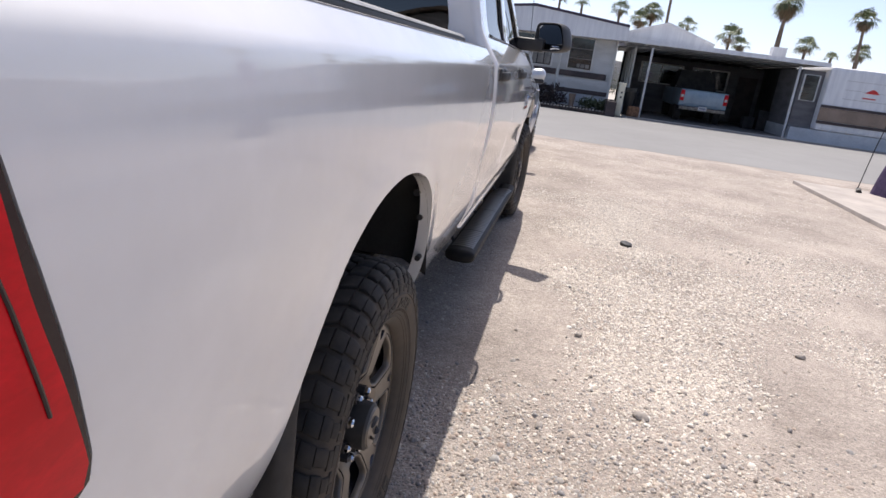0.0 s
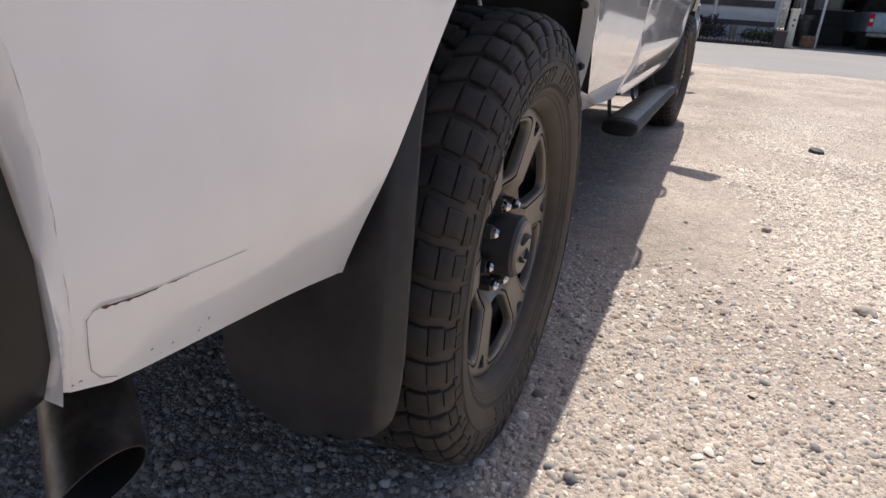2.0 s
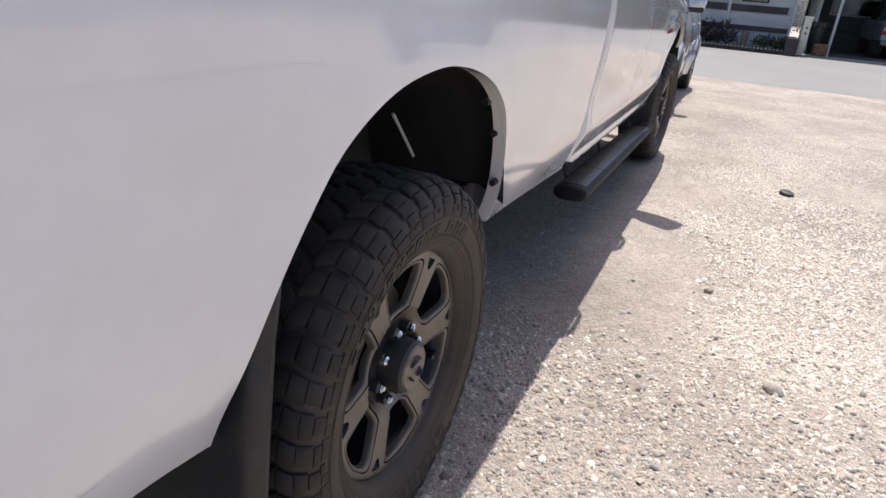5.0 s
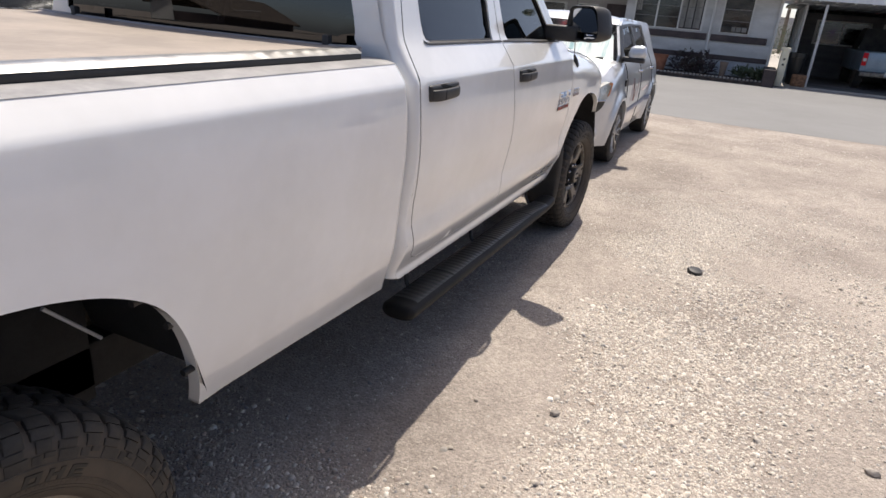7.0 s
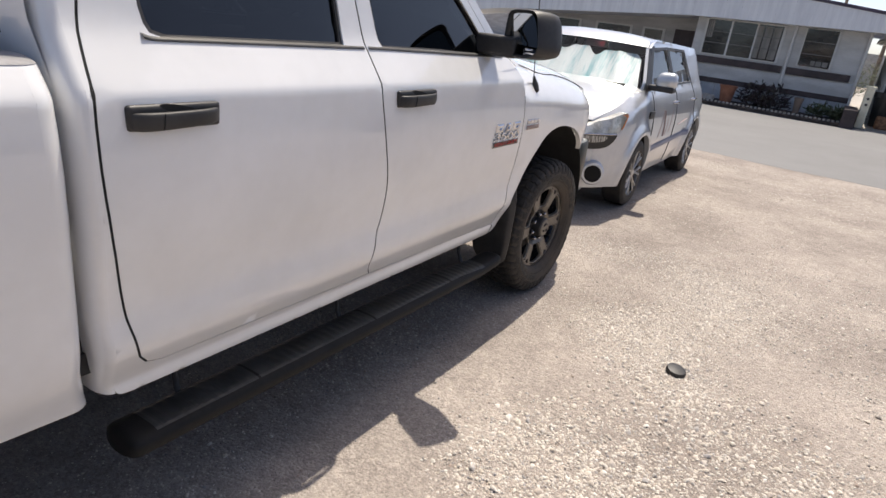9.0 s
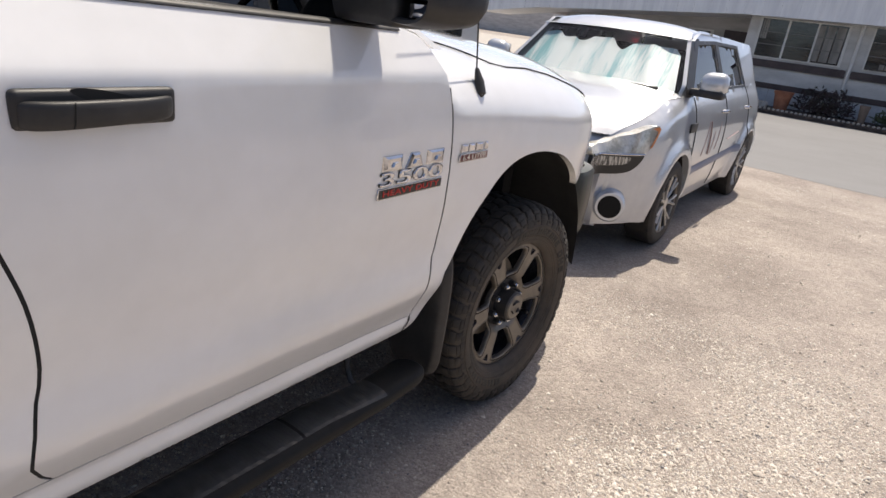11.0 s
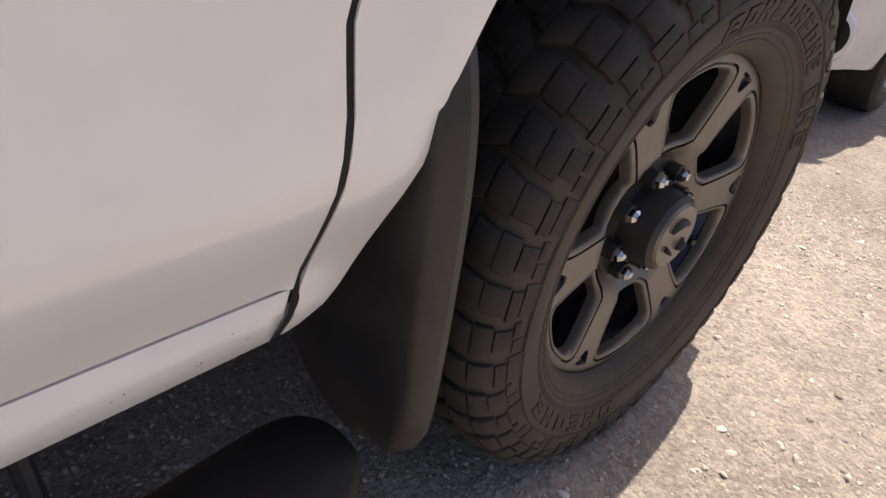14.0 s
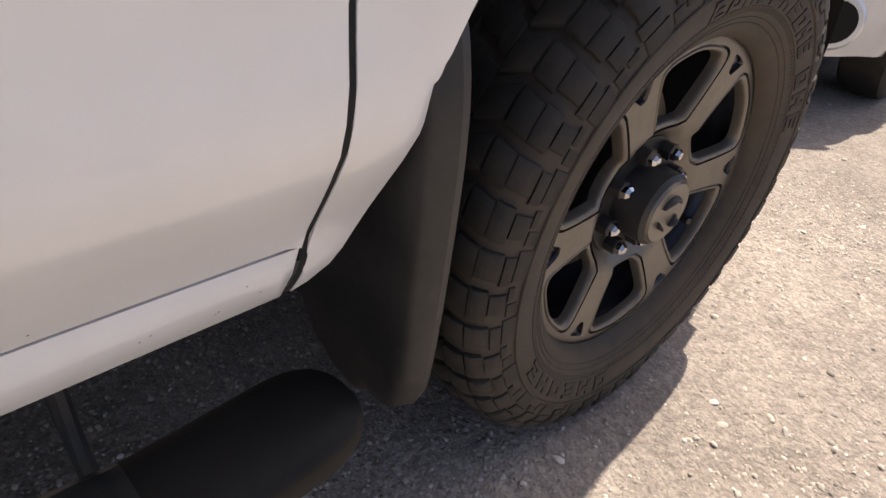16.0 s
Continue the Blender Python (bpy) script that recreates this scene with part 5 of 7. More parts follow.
# ---- the silver-white hatchback, nose to nose with the truck ----
CAR_PAINT = mottle(material("silver_white_paint", (0.56, 0.58, 0.61), 0.3, 0.45, coat=0.9), (0.53, 0.55, 0.585), (0.60, 0.62, 0.645), 2.5, rough=(0.24, 0.36))
AMBER = material("amber_lens", (0.62, 0.25, 0.10), 0.15, coat=0.6)
TURN_LENS = mottle(material("ribbed_grey_lens", (0.3, 0.3, 0.29), 0.2, 0.5, coat=0.8), (0.06, 0.06, 0.06), (0.45, 0.45, 0.43), 30, lo=0.4, hi=0.6, stretch=(1, 3, 0.4))
# teal and white streaks put the foil's reflections into its colour
SHADE_FOIL = mottle(material("silver_sunshade", (0.8, 0.87, 0.88), 0.35, 0.25), (0.36, 0.62, 0.66), (0.96, 0.97, 0.97), 1.6, lo=0.36, hi=0.52, rough=(0.25, 0.45), stretch=(5, 0.6, 0.6))
DECAL = mottle(material("faded_brown_decal", (0.3, 0.1, 0.07), 0.5), (0.36, 0.26, 0.25), (0.46, 0.36, 0.35), 20)
DECAL_BLUE = material("grey_blue_moulding", (0.15, 0.18, 0.27), 0.4)
hatch = thing("hatchback_car", "silver-white boxy hatchback parked facing the truck", "car", pose(-0.135, 6.10, 0))
KW = table([(0.15, 0.80), (0.25, 0.83), (0.38, 0.862), (0.55, 0.882), (0.72, 0.888), (0.85, 0.88), (0.98, 0.855), (1.06, 0.825), (1.12, 0.79), (1.54, 0.62), (1.62, 0.575)], 0.015)
K_ARCHES = [0.90, 3.46]
K_TOP = [(1.05, 1.10), (0.75, 1.065), (0.42, 0.985), (0.25, 0.92), (0.14, 0.855)]


def k_skin(v, z):
    d = min((v - c) ** 2 + (z - 0.34) ** 2 for c in K_ARCHES) ** 0.5
    flare = 0.046 * math.exp(-((d - 0.40) / 0.065) ** 2)
    # the front wings round over into the hood
    top = float(np.interp(v, [p[0] for p in K_TOP[::-1]], [p[1] for p in K_TOP[::-1]]))
    over = 0.085 * max(0.0, (z - top + 0.10) / 0.10) ** 2 * max(0.0, min(1.0, (1.12 - v) / 0.25))
    return (KW(z) + flare - min(over, 0.12) - 0.80 * max(0, 0.60 - v) ** 2 - 0.6 * max(0, v - 3.75) ** 2, v, z)


def k_arch(c, r=0.375):
    return [(c + r * math.cos(t), 0.34 + r * math.sin(t)) for t in np.linspace(math.pi + 0.25, -0.25, 26)]


def k_side(s):
    mir = s < 0
    low = line([(0.10, 0.25), (K_ARCHES[0] - 0.365, 0.25)], 0.06) + k_arch(K_ARCHES[0]) + line([(K_ARCHES[0] + 0.365, 0.25), (K_ARCHES[1] - 0.365, 0.25)], 0.06) + k_arch(K_ARCHES[1]) + line([(K_ARCHES[1] + 0.365, 0.28), (4.10, 0.30)], 0.06)
    top = curve([(4.10, 0.30), (4.14, 0.55), (4.11, 0.95), (4.04, 1.17)], 0.06) + line([(4.04, 1.17), (1.05, 1.10)], 0.06) + curve(K_TOP, 0.04) + curve([(0.14, 0.855), (0.07, 0.72), (0.05, 0.5), (0.10, 0.25)], 0.05)
    lower = part("body_side", sheet(bmesh.new(), low + top, k_skin, mirror=mir, step=0.035, flange=0.05), CAR_PAINT, hatch)
    wins = [[(1.22, 1.14), (1.40, 1.33), (1.56, 1.475), (2.18, 1.50), (2.24, 1.15)], [(2.36, 1.155), (2.30, 1.50), (3.05, 1.495), (3.20, 1.17)]]
    wins = [line(w + [w[0]], 0.06) for w in wins]
    up = line([(1.03, 1.098), (1.48, 1.555)], 0.06) + line([(1.48, 1.555), (1.9, 1.59), (3.74, 1.55), (3.90, 1.48), (4.04, 1.17), (1.03, 1.098)], 0.06)
    upper = part("upper_side", sheet(bmesh.new(), up, k_skin, wins, mirror=mir, step=0.06, flange=0.03), CAR_PAINT, hatch)
    for w in wins:
        part("side_window", sheet(bmesh.new(), w, lambda v, z: (k_skin(v, z)[0] - 0.012, v, z), mirror=mir, step=0.1), GLASS, upper, "dark side window")
    band = line([(1.13, 1.115), (1.51, 1.505), (2.2, 1.528), (3.10, 1.52), (3.27, 1.15), (1.13, 1.115)], 0.05)
    part("window_surround", sheet(bmesh.new(), band, lambda v, z: (k_skin(v, z)[0] + 0.003, v, z), wins, mirror=mir, step=0.06, flange=0.006), PLASTIC, upper, "black surround of the side windows")
    bm = bmesh.new()
    surface(bm, lambda u, w: (s * (KW(1.105 + 0.43 * w) + 0.006), 1.04 + 0.205 * u + 0.42 * w, 1.105 + 0.42 * w), 2, 12, flip=mir)
    part("black_pillar", bm, PLASTIC, upper)
    # door joints, moulding, handles
    for pts in ([(1.36, 0.32), (1.30, 0.6), (1.27, 1.1)], [(2.31, 0.28), (2.31, 1.14)], [(3.22, 0.62), (3.30, 0.9), (3.26, 1.15)]):
        bm = bmesh.new()
        tube(bm, [(s * (k_skin(*p)[0] + 0.001), *p) for p in curve(pts, 0.06)], 0.005, 5)
        part("door_joint", bm, SEAM, lower)
    bm = bmesh.new()
    surface(bm, lambda u, w: (s * (k_skin(1.38 + 1.82 * u, 0.50)[0] + 0.008 + 0.006 * math.sin(w * math.pi)), 1.38 + 1.82 * u, 0.485 + 0.07 * w + 0.05 * u), 14, 4, flip=mir)
    part("side_moulding", bm, DECAL_BLUE, lower, "grey-blue side moulding")
    bm = bmesh.new()
    box(bm, (s * 0.882 - 0.008, 1.10, 0.85), (s * 0.882 + 0.008, 1.27, 0.92), 0.006)
    part("fender_vent", bm, PLASTIC, lower)
    for v in (2.10, 3.05):
        bm = bmesh.new()
        tube(bm, [(s * (KW(0.97) + 0.004), v, 0.965), (s * (KW(0.97) + 0.035), v + 0.03, 0.97), (s * (KW(0.97) + 0.035), v + 0.15, 0.97), (s * (KW(0.97) + 0.004), v + 0.18, 0.965)], 0.014, 8)
        part("door_handle", bm, CHROME, lower)
    if s > 0:
        # faded door sign as plain strokes
        for v0, z0, v1, z1 in ((1.64, 0.62, 1.74, 0.90), (1.78, 0.90, 1.84, 0.62), (1.93, 0.62, 1.97, 0.80), (2.08, 0.64, 2.16, 0.88), (2.5, 0.70, 2.95, 0.74)):
            bm = bmesh.new()
            tube(bm, [(k_skin(v0 + (v1 - v0) * t, z0 + (z1 - z0) * t)[0] + 0.001, v0 + (v1 - v0) * t, z0 + (z1 - z0) * t) for t in np.linspace(0, 1, 6)], 0.011, 6, flat=0.3)
            part("sign_stroke", bm, DECAL, lower)
    for c in K_ARCHES:
        bm = bmesh.new()
        surface(bm, lambda u, w: (s * (0.89 - 0.4 * w), c + 0.385 * math.cos(math.pi * u), 0.33 + 0.385 * math.sin(math.pi * u)), 16, 2, flip=mir)
        surface(bm, lambda u, w: (s * 0.5, c - 0.4 + 0.8 * u, 0.2 + 0.55 * w), 2, 2, flip=mir)
        part("wheel_house", bm, LINER, hatch)
        k_wheel(c, s)
    # mirror
    bm = bmesh.new()
    def shell(u, w):
        a = u * math.tau
        k = math.sqrt(max(0, 1 - (2 * w - 1) ** 4))
        return (s * (0.84 + 0.21 * w), 1.20 + 0.075 * k * math.cos(a) - 0.02, 1.215 + 0.085 * k * math.sin(a) + 0.015 * w)
    surface(bm, shell, 16, 12, flip=mir)
    mm = part("door_mirror", bm, CAR_PAINT, hatch, "white door mirror")
    bm = bmesh.new()
    box(bm, (s * 0.92 - 0.13, 1.11, 1.12), (s * 0.92 + 0.115, 1.25, 1.175), 0.02, 3)
    part("mirror_foot", bm, PLASTIC, mm)
    bm = bmesh.new()
    box(bm, (s * 0.945 - 0.085, 1.250, 1.155), (s * 0.945 + 0.085, 1.258, 1.28), 0.004)
    part("mirror_glass", bm, MIRROR, mm)
    # headlight and front corner
    hl = [(-0.09, 0.80), (0.05, 0.815), (0.14, 0.845), (0.25, 0.897), (0.35, 0.936), (0.405, 0.945), (0.425, 0.925), (0.395, 0.86), (0.345, 0.79), (0.30, 0.762), (0.18, 0.752), (-0.09, 0.745), (-0.09, 0.80)]
    def lamp(v, z):
        x, vv, zz = k_skin(max(v, 0.02), min(z, 0.86) if z < 0.9 else 0.86 + 0.3 * (z - 0.86))
        return (x, v, z)
    h = part("headlight", sheet(bmesh.new(), curve(hl, 0.025), lambda v, z: (lambda p: (p[0] + 0.012, p[1] - 0.012, p[2]))(lamp(v, z)), mirror=mir, step=0.05, flange=0.06), CLEAR_LENS, hatch, "hazed clear headlight")
    bm = sheet(bmesh.new(), curve([(0.345, 0.925), (0.40, 0.940), (0.42, 0.923), (0.392, 0.86), (0.355, 0.80), (0.338, 0.80), (0.372, 0.86), (0.39, 0.908), (0.345, 0.925)], 0.02), lambda v, z: (lambda p: (p[0] + 0.016, p[1] - 0.013, p[2]))(lamp(v, z)), mirror=mir, step=0.04)
    part("amber_marker", bm, AMBER, h)
    bm = sheet(bmesh.new(), curve([(-0.09, 0.747), (0.15, 0.752), (0.285, 0.762), (0.302, 0.745), (0.275, 0.695), (0.225, 0.65), (0.16, 0.628), (0.06, 0.620), (-0.09, 0.62), (-0.09, 0.747)], 0.025), lambda v, z: (lambda p: (p[0] + 0.017, p[1] - 0.016, p[2]))(lamp(v, z)), mirror=mir, step=0.05, flange=0.03)
    part("lamp_bezel", bm, BADGE_BLACK, h, "black lower part of the headlight")
    bm = bmesh.new()
    tube(bm, [(lambda p: (s * (p[0] + 0.02), p[1] - 0.02, p[2]))(lamp(v, 0.752 + 0.02 * v)) for v in np.linspace(-0.08, 0.3, 12)], 0.007, 6)
    part("lamp_strip", bm, CHROME, h, "bright strip across the headlight")
    low_lamp = curve([(-0.09, 0.735), (0.10, 0.738), (0.20, 0.735), (0.185, 0.70), (0.12, 0.682), (-0.09, 0.675), (-0.09, 0.735)], 0.02)
    bm = sheet(bmesh.new(), low_lamp, lambda v, z: (lambda p: (p[0] + 0.0185, p[1] - 0.0175, p[2]))(lamp(v, z)), mirror=mir, step=0.03, flange=0.004)
    part("turn_lamp", bm, TURN_LENS, h, "grey ribbed turn lamp")
    bm = bmesh.new()
    ring_at = Vector((s * 0.752, 0.062, 0.41))
    out = Vector((s * 0.42, -0.90, 0.05)).normalized()
    tube(bm, [ring_at - out * 0.16, ring_at - out * 0.012, ring_at], [0.115, 0.103, 0.092], 32)
    fr = part("fog_ring", bm, CAR_PAINT, hatch, "round fog lamp surround")
    bm = bmesh.new()
    tube(bm, [ring_at - out * 0.03, ring_at + out * 0.002], [0.074, 0.076], 28)
    part("fog_lamp", bm, SOOT, fr, "dark round fog lamp")
    # tail light
    bm = bmesh.new()
    box(bm, (s * 0.56 - 0.05, 3.95, 0.95), (s * 0.56 + 0.05, 4.06, 1.40), 0.03, 3)
    part("tail_light", bm, RED_LENS, hatch)


def k_wheel(c, s):
    base = new("wheel", None)
    base.parent, base.matrix_basis = hatch, Matrix.Translation((s * 0.80, c, 0.33)) @ Matrix.Diagonal((s, 1, 1, 1))
    base["label"] = "road tyre on a multi-spoke alloy wheel"
    bm = bmesh.new()
    half = [(0.085, 0.222), (0.102, 0.228), (0.108, 0.27), (0.104, 0.305), (0.085, 0.327), (0, 0.332)]
    spin(bm, half + [(-a, r) for a, r in half[::-1][1:]], 48)
    part("tyre", bm, RUBBER, base)
    bm = bmesh.new()
    spin(bm, [(0.098, 0.228), (0.10, 0.222), (0.092, 0.212), (0.03, 0.20), (0.02, 0.0)], 48)
    part("rim", bm, STEEL, base)
    for k in range(7):
        for d in (-6, 6):
            t0, t1 = radians(51.4 * k + d * 0.8), radians(51.4 * k + d * 1.6)
            bm = bmesh.new()
            tube(bm, [(0.075, 0.03 * math.cos(t0), 0.03 * math.sin(t0)), (0.085, 0.12 * math.cos(t0), 0.12 * math.sin(t0)), (0.095, 0.215 * math.cos(t1), 0.215 * math.sin(t1))], [0.016, 0.013, 0.015], 8, flat=0.8)
            part("spoke", bm, ALUMINIUM, base)
    bm = bmesh.new()
    tube(bm, [(0.06, 0, 0), (0.092, 0, 0)], 0.045, 20)
    part("hub", bm, ALUMINIUM, base)


k_side(1), k_side(-1)
bm = bmesh.new()
def k_hood(u, v):
    e = 2 * u - 1
    y = 0.14 + 0.93 * v
    zt = float(np.interp(y, [p[0] for p in K_TOP[::-1]], [p[1] for p in K_TOP[::-1]]))
    half = k_skin(y, zt)[0] + 0.003
    z = zt + 0.004 + 0.055 * (1 - e ** 4) * min(1, v * 3)
    return (half * e, y - 0.16 * (1 - e * e) * (1 - v), z)
surface(bm, k_hood, 20, 20)
part("hood", bm, CAR_PAINT, hatch, "sunlit silver-white hood")
bm = bmesh.new()
def k_nose(u, v):
    e = 2 * u - 1
    z = 0.22 + 0.63 * v
    half = k_skin(0.12, z)[0]
    return (half * e, 0.12 - 0.16 * (1 - e * e) - 0.03 * math.sin(v * math.pi) + 0.05 * (1 - v) ** 3 + 0.05 * v ** 5, z)
surface(bm, k_nose, 20, 14)
nose = part("front_bumper", bm, CAR_PAINT, hatch)
bm = bmesh.new()
box(bm, (-0.42, -0.085, 0.30), (0.42, 0.03, 0.46), 0.03, 3)
part("lower_grille", bm, BADGE_BLACK, nose)
bm = bmesh.new()
box(bm, (-0.36, -0.085, 0.70), (0.36, 0.02, 0.765), 0.02, 3)
part("upper_grille", bm, BADGE_BLACK, nose)
bm = bmesh.new()
def k_screen(u, v):
    e = 2 * u - 1
    half = 0.785 - 0.14 * v
    return (half * e, 1.06 + 0.39 * v - 0.12 * (1 - e * e) * (1 - 0.3 * v), 1.10 + 0.405 * v + 0.02 * (1 - e * e))
surface(bm, k_screen, 18, 12)
part("windscreen", bm, CLEAR, hatch, "windscreen over a silver sunshade").visible_shadow = False
bm = bmesh.new()
def k_shade(u, v):
    e = 2 * u - 1
    half = 0.705 - 0.10 * v
    # the upper edge stands in uneven peaks below the dark top of the glass
    v *= 0.80 + 0.16 * abs(math.sin(u * math.tau * 1.4 + 0.6)) - 0.05 * abs(math.sin(u * 23))
    fold = 0.024 * math.sin(u * math.tau * 4.5) + 0.006 * math.sin(u * 41 + v * 4)
    return (half * e, 1.08 + 0.365 * v - 0.11 * (1 - e * e) + 0.8 * fold, 1.095 + 0.375 * v + 0.5 * fold)
surface(bm, k_shade, 120, 10)
part("sunshade", bm, SHADE_FOIL, hatch, "crinkled silver foil sunshade")
bm = bmesh.new()
for x0, x1 in ((-0.55, 0.05), (0.0, 0.60)):
    tube(bm, [(x0, 0.96, 1.135), (x1, 0.99, 1.14)], 0.012, 6)
part("wipers", bm, PLASTIC, hatch)
bm = bmesh.new()
def k_roof(u, v):
    e = 2 * u - 1
    half = 0.66 - 0.04 * min(1, v * 8) - 0.02 * v
    return (half * e, 1.43 + 2.46 * v - 0.08 * (1 - e * e) * (1 - v), 1.502 + 0.02 * (1 - e * e) + (0.068 + 0.035 * (1 - e ** 4)) * math.sin(min(1, v * 7) * math.pi / 2) - 0.075 * v ** 2)
surface(bm, k_roof, 20, 42)
part("roof", bm, CAR_PAINT, hatch, "sunlit silver-white roof")
bm = bmesh.new()
surface(bm, lambda u, v: ((2 * u - 1) * (0.78 - 0.2 * v), 4.13 - 0.20 * v, 0.3 + 1.2 * v), 10, 12)
part("tail_gate", bm, CAR_PAINT, hatch)
bm = bmesh.new()
box(bm, (-0.72, 1.2, 0.3), (0.72, 3.95, 1.02), 0.05)
part("cabin", bm, CABIN, hatch)
for x in (-0.38, 0.38):
    for y in (1.95, 2.95):
        bm = bmesh.new()
        box(bm, (x - 0.22, y, 1.0), (x + 0.22, y + 0.14, 1.42), 0.05, 2)
        part("car_seat", bm, CABIN, hatch)

# ---- across the street: homes, carport, trailer, trees ----
SIDING = mottle(material("white_siding", (0.7, 0.69, 0.66), 0.6), (0.44, 0.44, 0.43), (0.56, 0.56, 0.55), 1.3, detail=8, stretch=(1, 1, 3))
FASCIA = mottle(material("white_metal_fascia", (0.75, 0.75, 0.76), 0.45), (0.66, 0.66, 0.68), (0.78, 0.78, 0.79), 1.0, stretch=(6, 1, 0.6))
TRIM_DARK = mottle(material("dark_brown_trim", (0.05, 0.035, 0.035), 0.6), (0.035, 0.025, 0.027), (0.07, 0.05, 0.05), 3)
ROOF_EDGE = mottle(material("purple_brown_roof_edge", (0.06, 0.045, 0.07), 0.6), (0.045, 0.035, 0.055), (0.075, 0.055, 0.085), 3)
WINDOW = mottle(material("dim_window_glass", (0.03, 0.035, 0.035), 0.08, coat=0.4), (0.01, 0.011, 0.012), (0.035, 0.038, 0.036), 2.0, stretch=(1, 1, 4))
FRAME = material("white_window_frame", (0.6, 0.6, 0.58), 0.5)
SKIRT = mottle(material("pale_blue_skirting", (0.5, 0.52, 0.54), 0.7), (0.42, 0.44, 0.47), (0.56, 0.58, 0.6), 2)
SOIL = mottle(material("dark_planting_bed", (0.05, 0.04, 0.035), 0.95), (0.03, 0.025, 0.022), (0.08, 0.06, 0.05), 5, bump=0.8, bump_scale=30, depth=0.03)
LEAF = island_colours(material("dull_leaves", (0.06, 0.08, 0.04), 0.7), [(0.03, 0.045, 0.02), (0.06, 0.085, 0.035), (0.09, 0.11, 0.05), (0.1, 0.09, 0.05)])
PALM = island_colours(material("palm_fronds", (0.08, 0.11, 0.05), 0.6), [(0.08, 0.11, 0.06), (0.13, 0.17, 0.08), (0.19, 0.235, 0.12), (0.24, 0.25, 0.15)])
THATCH = island_colours(material("dry_palm_skirt", (0.25, 0.18, 0.11), 0.9), [(0.14, 0.1, 0.06), (0.22, 0.16, 0.1), (0.3, 0.22, 0.14)])
TRUNK = mottle(material("palm_trunk", (0.17, 0.13, 0.1), 0.95), (0.12, 0.09, 0.07), (0.24, 0.19, 0.15), 3, stretch=(1, 1, 5), bump=0.6, bump_scale=20, depth=0.04)
TERRACOTTA = mottle(material("terracotta", (0.35, 0.14, 0.08), 0.85), (0.28, 0.11, 0.06), (0.4, 0.17, 0.1), 6)
WICKER = mottle(material("brown_wicker", (0.22, 0.11, 0.06), 0.85), (0.13, 0.065, 0.035), (0.3, 0.16, 0.09), 18, bump=0.8, bump_scale=60, depth=0.01)
BROWN_BAND = mottle(material("brown_band", (0.26, 0.19, 0.14), 0.6), (0.22, 0.16, 0.12), (0.3, 0.22, 0.17), 2)
LIGHT_BLUE = mottle(material("pale_blue_paint", (0.25, 0.34, 0.42), 0.35, 0.1, coat=0.7), (0.2, 0.29, 0.37), (0.28, 0.37, 0.45), 3)
RED_SIGN = material("red_sign", (0.6, 0.03, 0.03), 0.5)
PURPLE = mottle(material("purple_cloth", (0.16, 0.03, 0.3), 0.8), (0.1, 0.02, 0.2), (0.22, 0.05, 0.4), 8)
PURPLE_DARK = mottle(material("dark_purple_cover", (0.05, 0.03, 0.08), 0.8), (0.035, 0.02, 0.06), (0.08, 0.05, 0.12), 6, bump=0.5, bump_scale=12, depth=0.03)
GREY_BAR = material("grey_glazing_bar", (0.12, 0.12, 0.115), 0.6)
GREY_HOME = mottle(material("grey_siding", (0.42, 0.41, 0.4), 0.7), (0.36, 0.35, 0.34), (0.47, 0.46, 0.45), 1.2, stretch=(1, 1, 4))
SHINGLE = mottle(material("brown_shingles", (0.16, 0.13, 0.11), 0.9), (0.11, 0.09, 0.08), (0.21, 0.17, 0.14), 4, bump=0.5, bump_scale=25, depth=0.02)


def slab(parent, name, lo, hi, mat, lab="", bevel=0.0):
    bm = bmesh.new()
    box(bm, lo, hi, bevel)
    return part(name, bm, mat, parent, lab, smooth=False)


def boards(parent, x0, x1, y, z0, z1, pitch, mat):
    """Lap siding: each board leans a little."""
    z = z0
    while z < z1 - 0.01:
        t = min(z + pitch, z1)
        bm = bmesh.new()
        vs = [bm.verts.new(p) for p in ((x0, y - 0.016, z), (x1, y - 0.016, z), (x1, y, t), (x0, y, t), (x0, y, z), (x1, y, z))]
        bm.faces.new((vs[0], vs[1], vs[2], vs[3])), bm.faces.new((vs[4], vs[5], vs[1], vs[0]))
        part("siding_board", bm, mat, parent, smooth=False)
        z = t


def window_unit(parent, x0, x1, y, z0, z1, panes, bars=0, edge=0.06):
    w = slab(parent, "window", (x0 - edge, y - 0.05, z0 - edge), (x1 + edge, y - 0.01, z1 + edge), FRAME)
    n = len(panes) if isinstance(panes, list) else panes
    for k in range(n):
        a, b = x0 + (x1 - x0) * k / n + 0.03, x0 + (x1 - x0) * (k + 1) / n - 0.03
        slab(w, "pane", (a, y - 0.056, z0), (b, y - 0.044, z1), WINDOW, "dim reflecting pane")
        for q in range(bars):
            zz = z0 + (z1 - z0) * (q + 1) / (bars + 1)
            slab(w, "glazing_bar", (a, y - 0.066, zz - 0.013), (b, y - 0.0565, zz + 0.013), GREY_BAR)
    return w


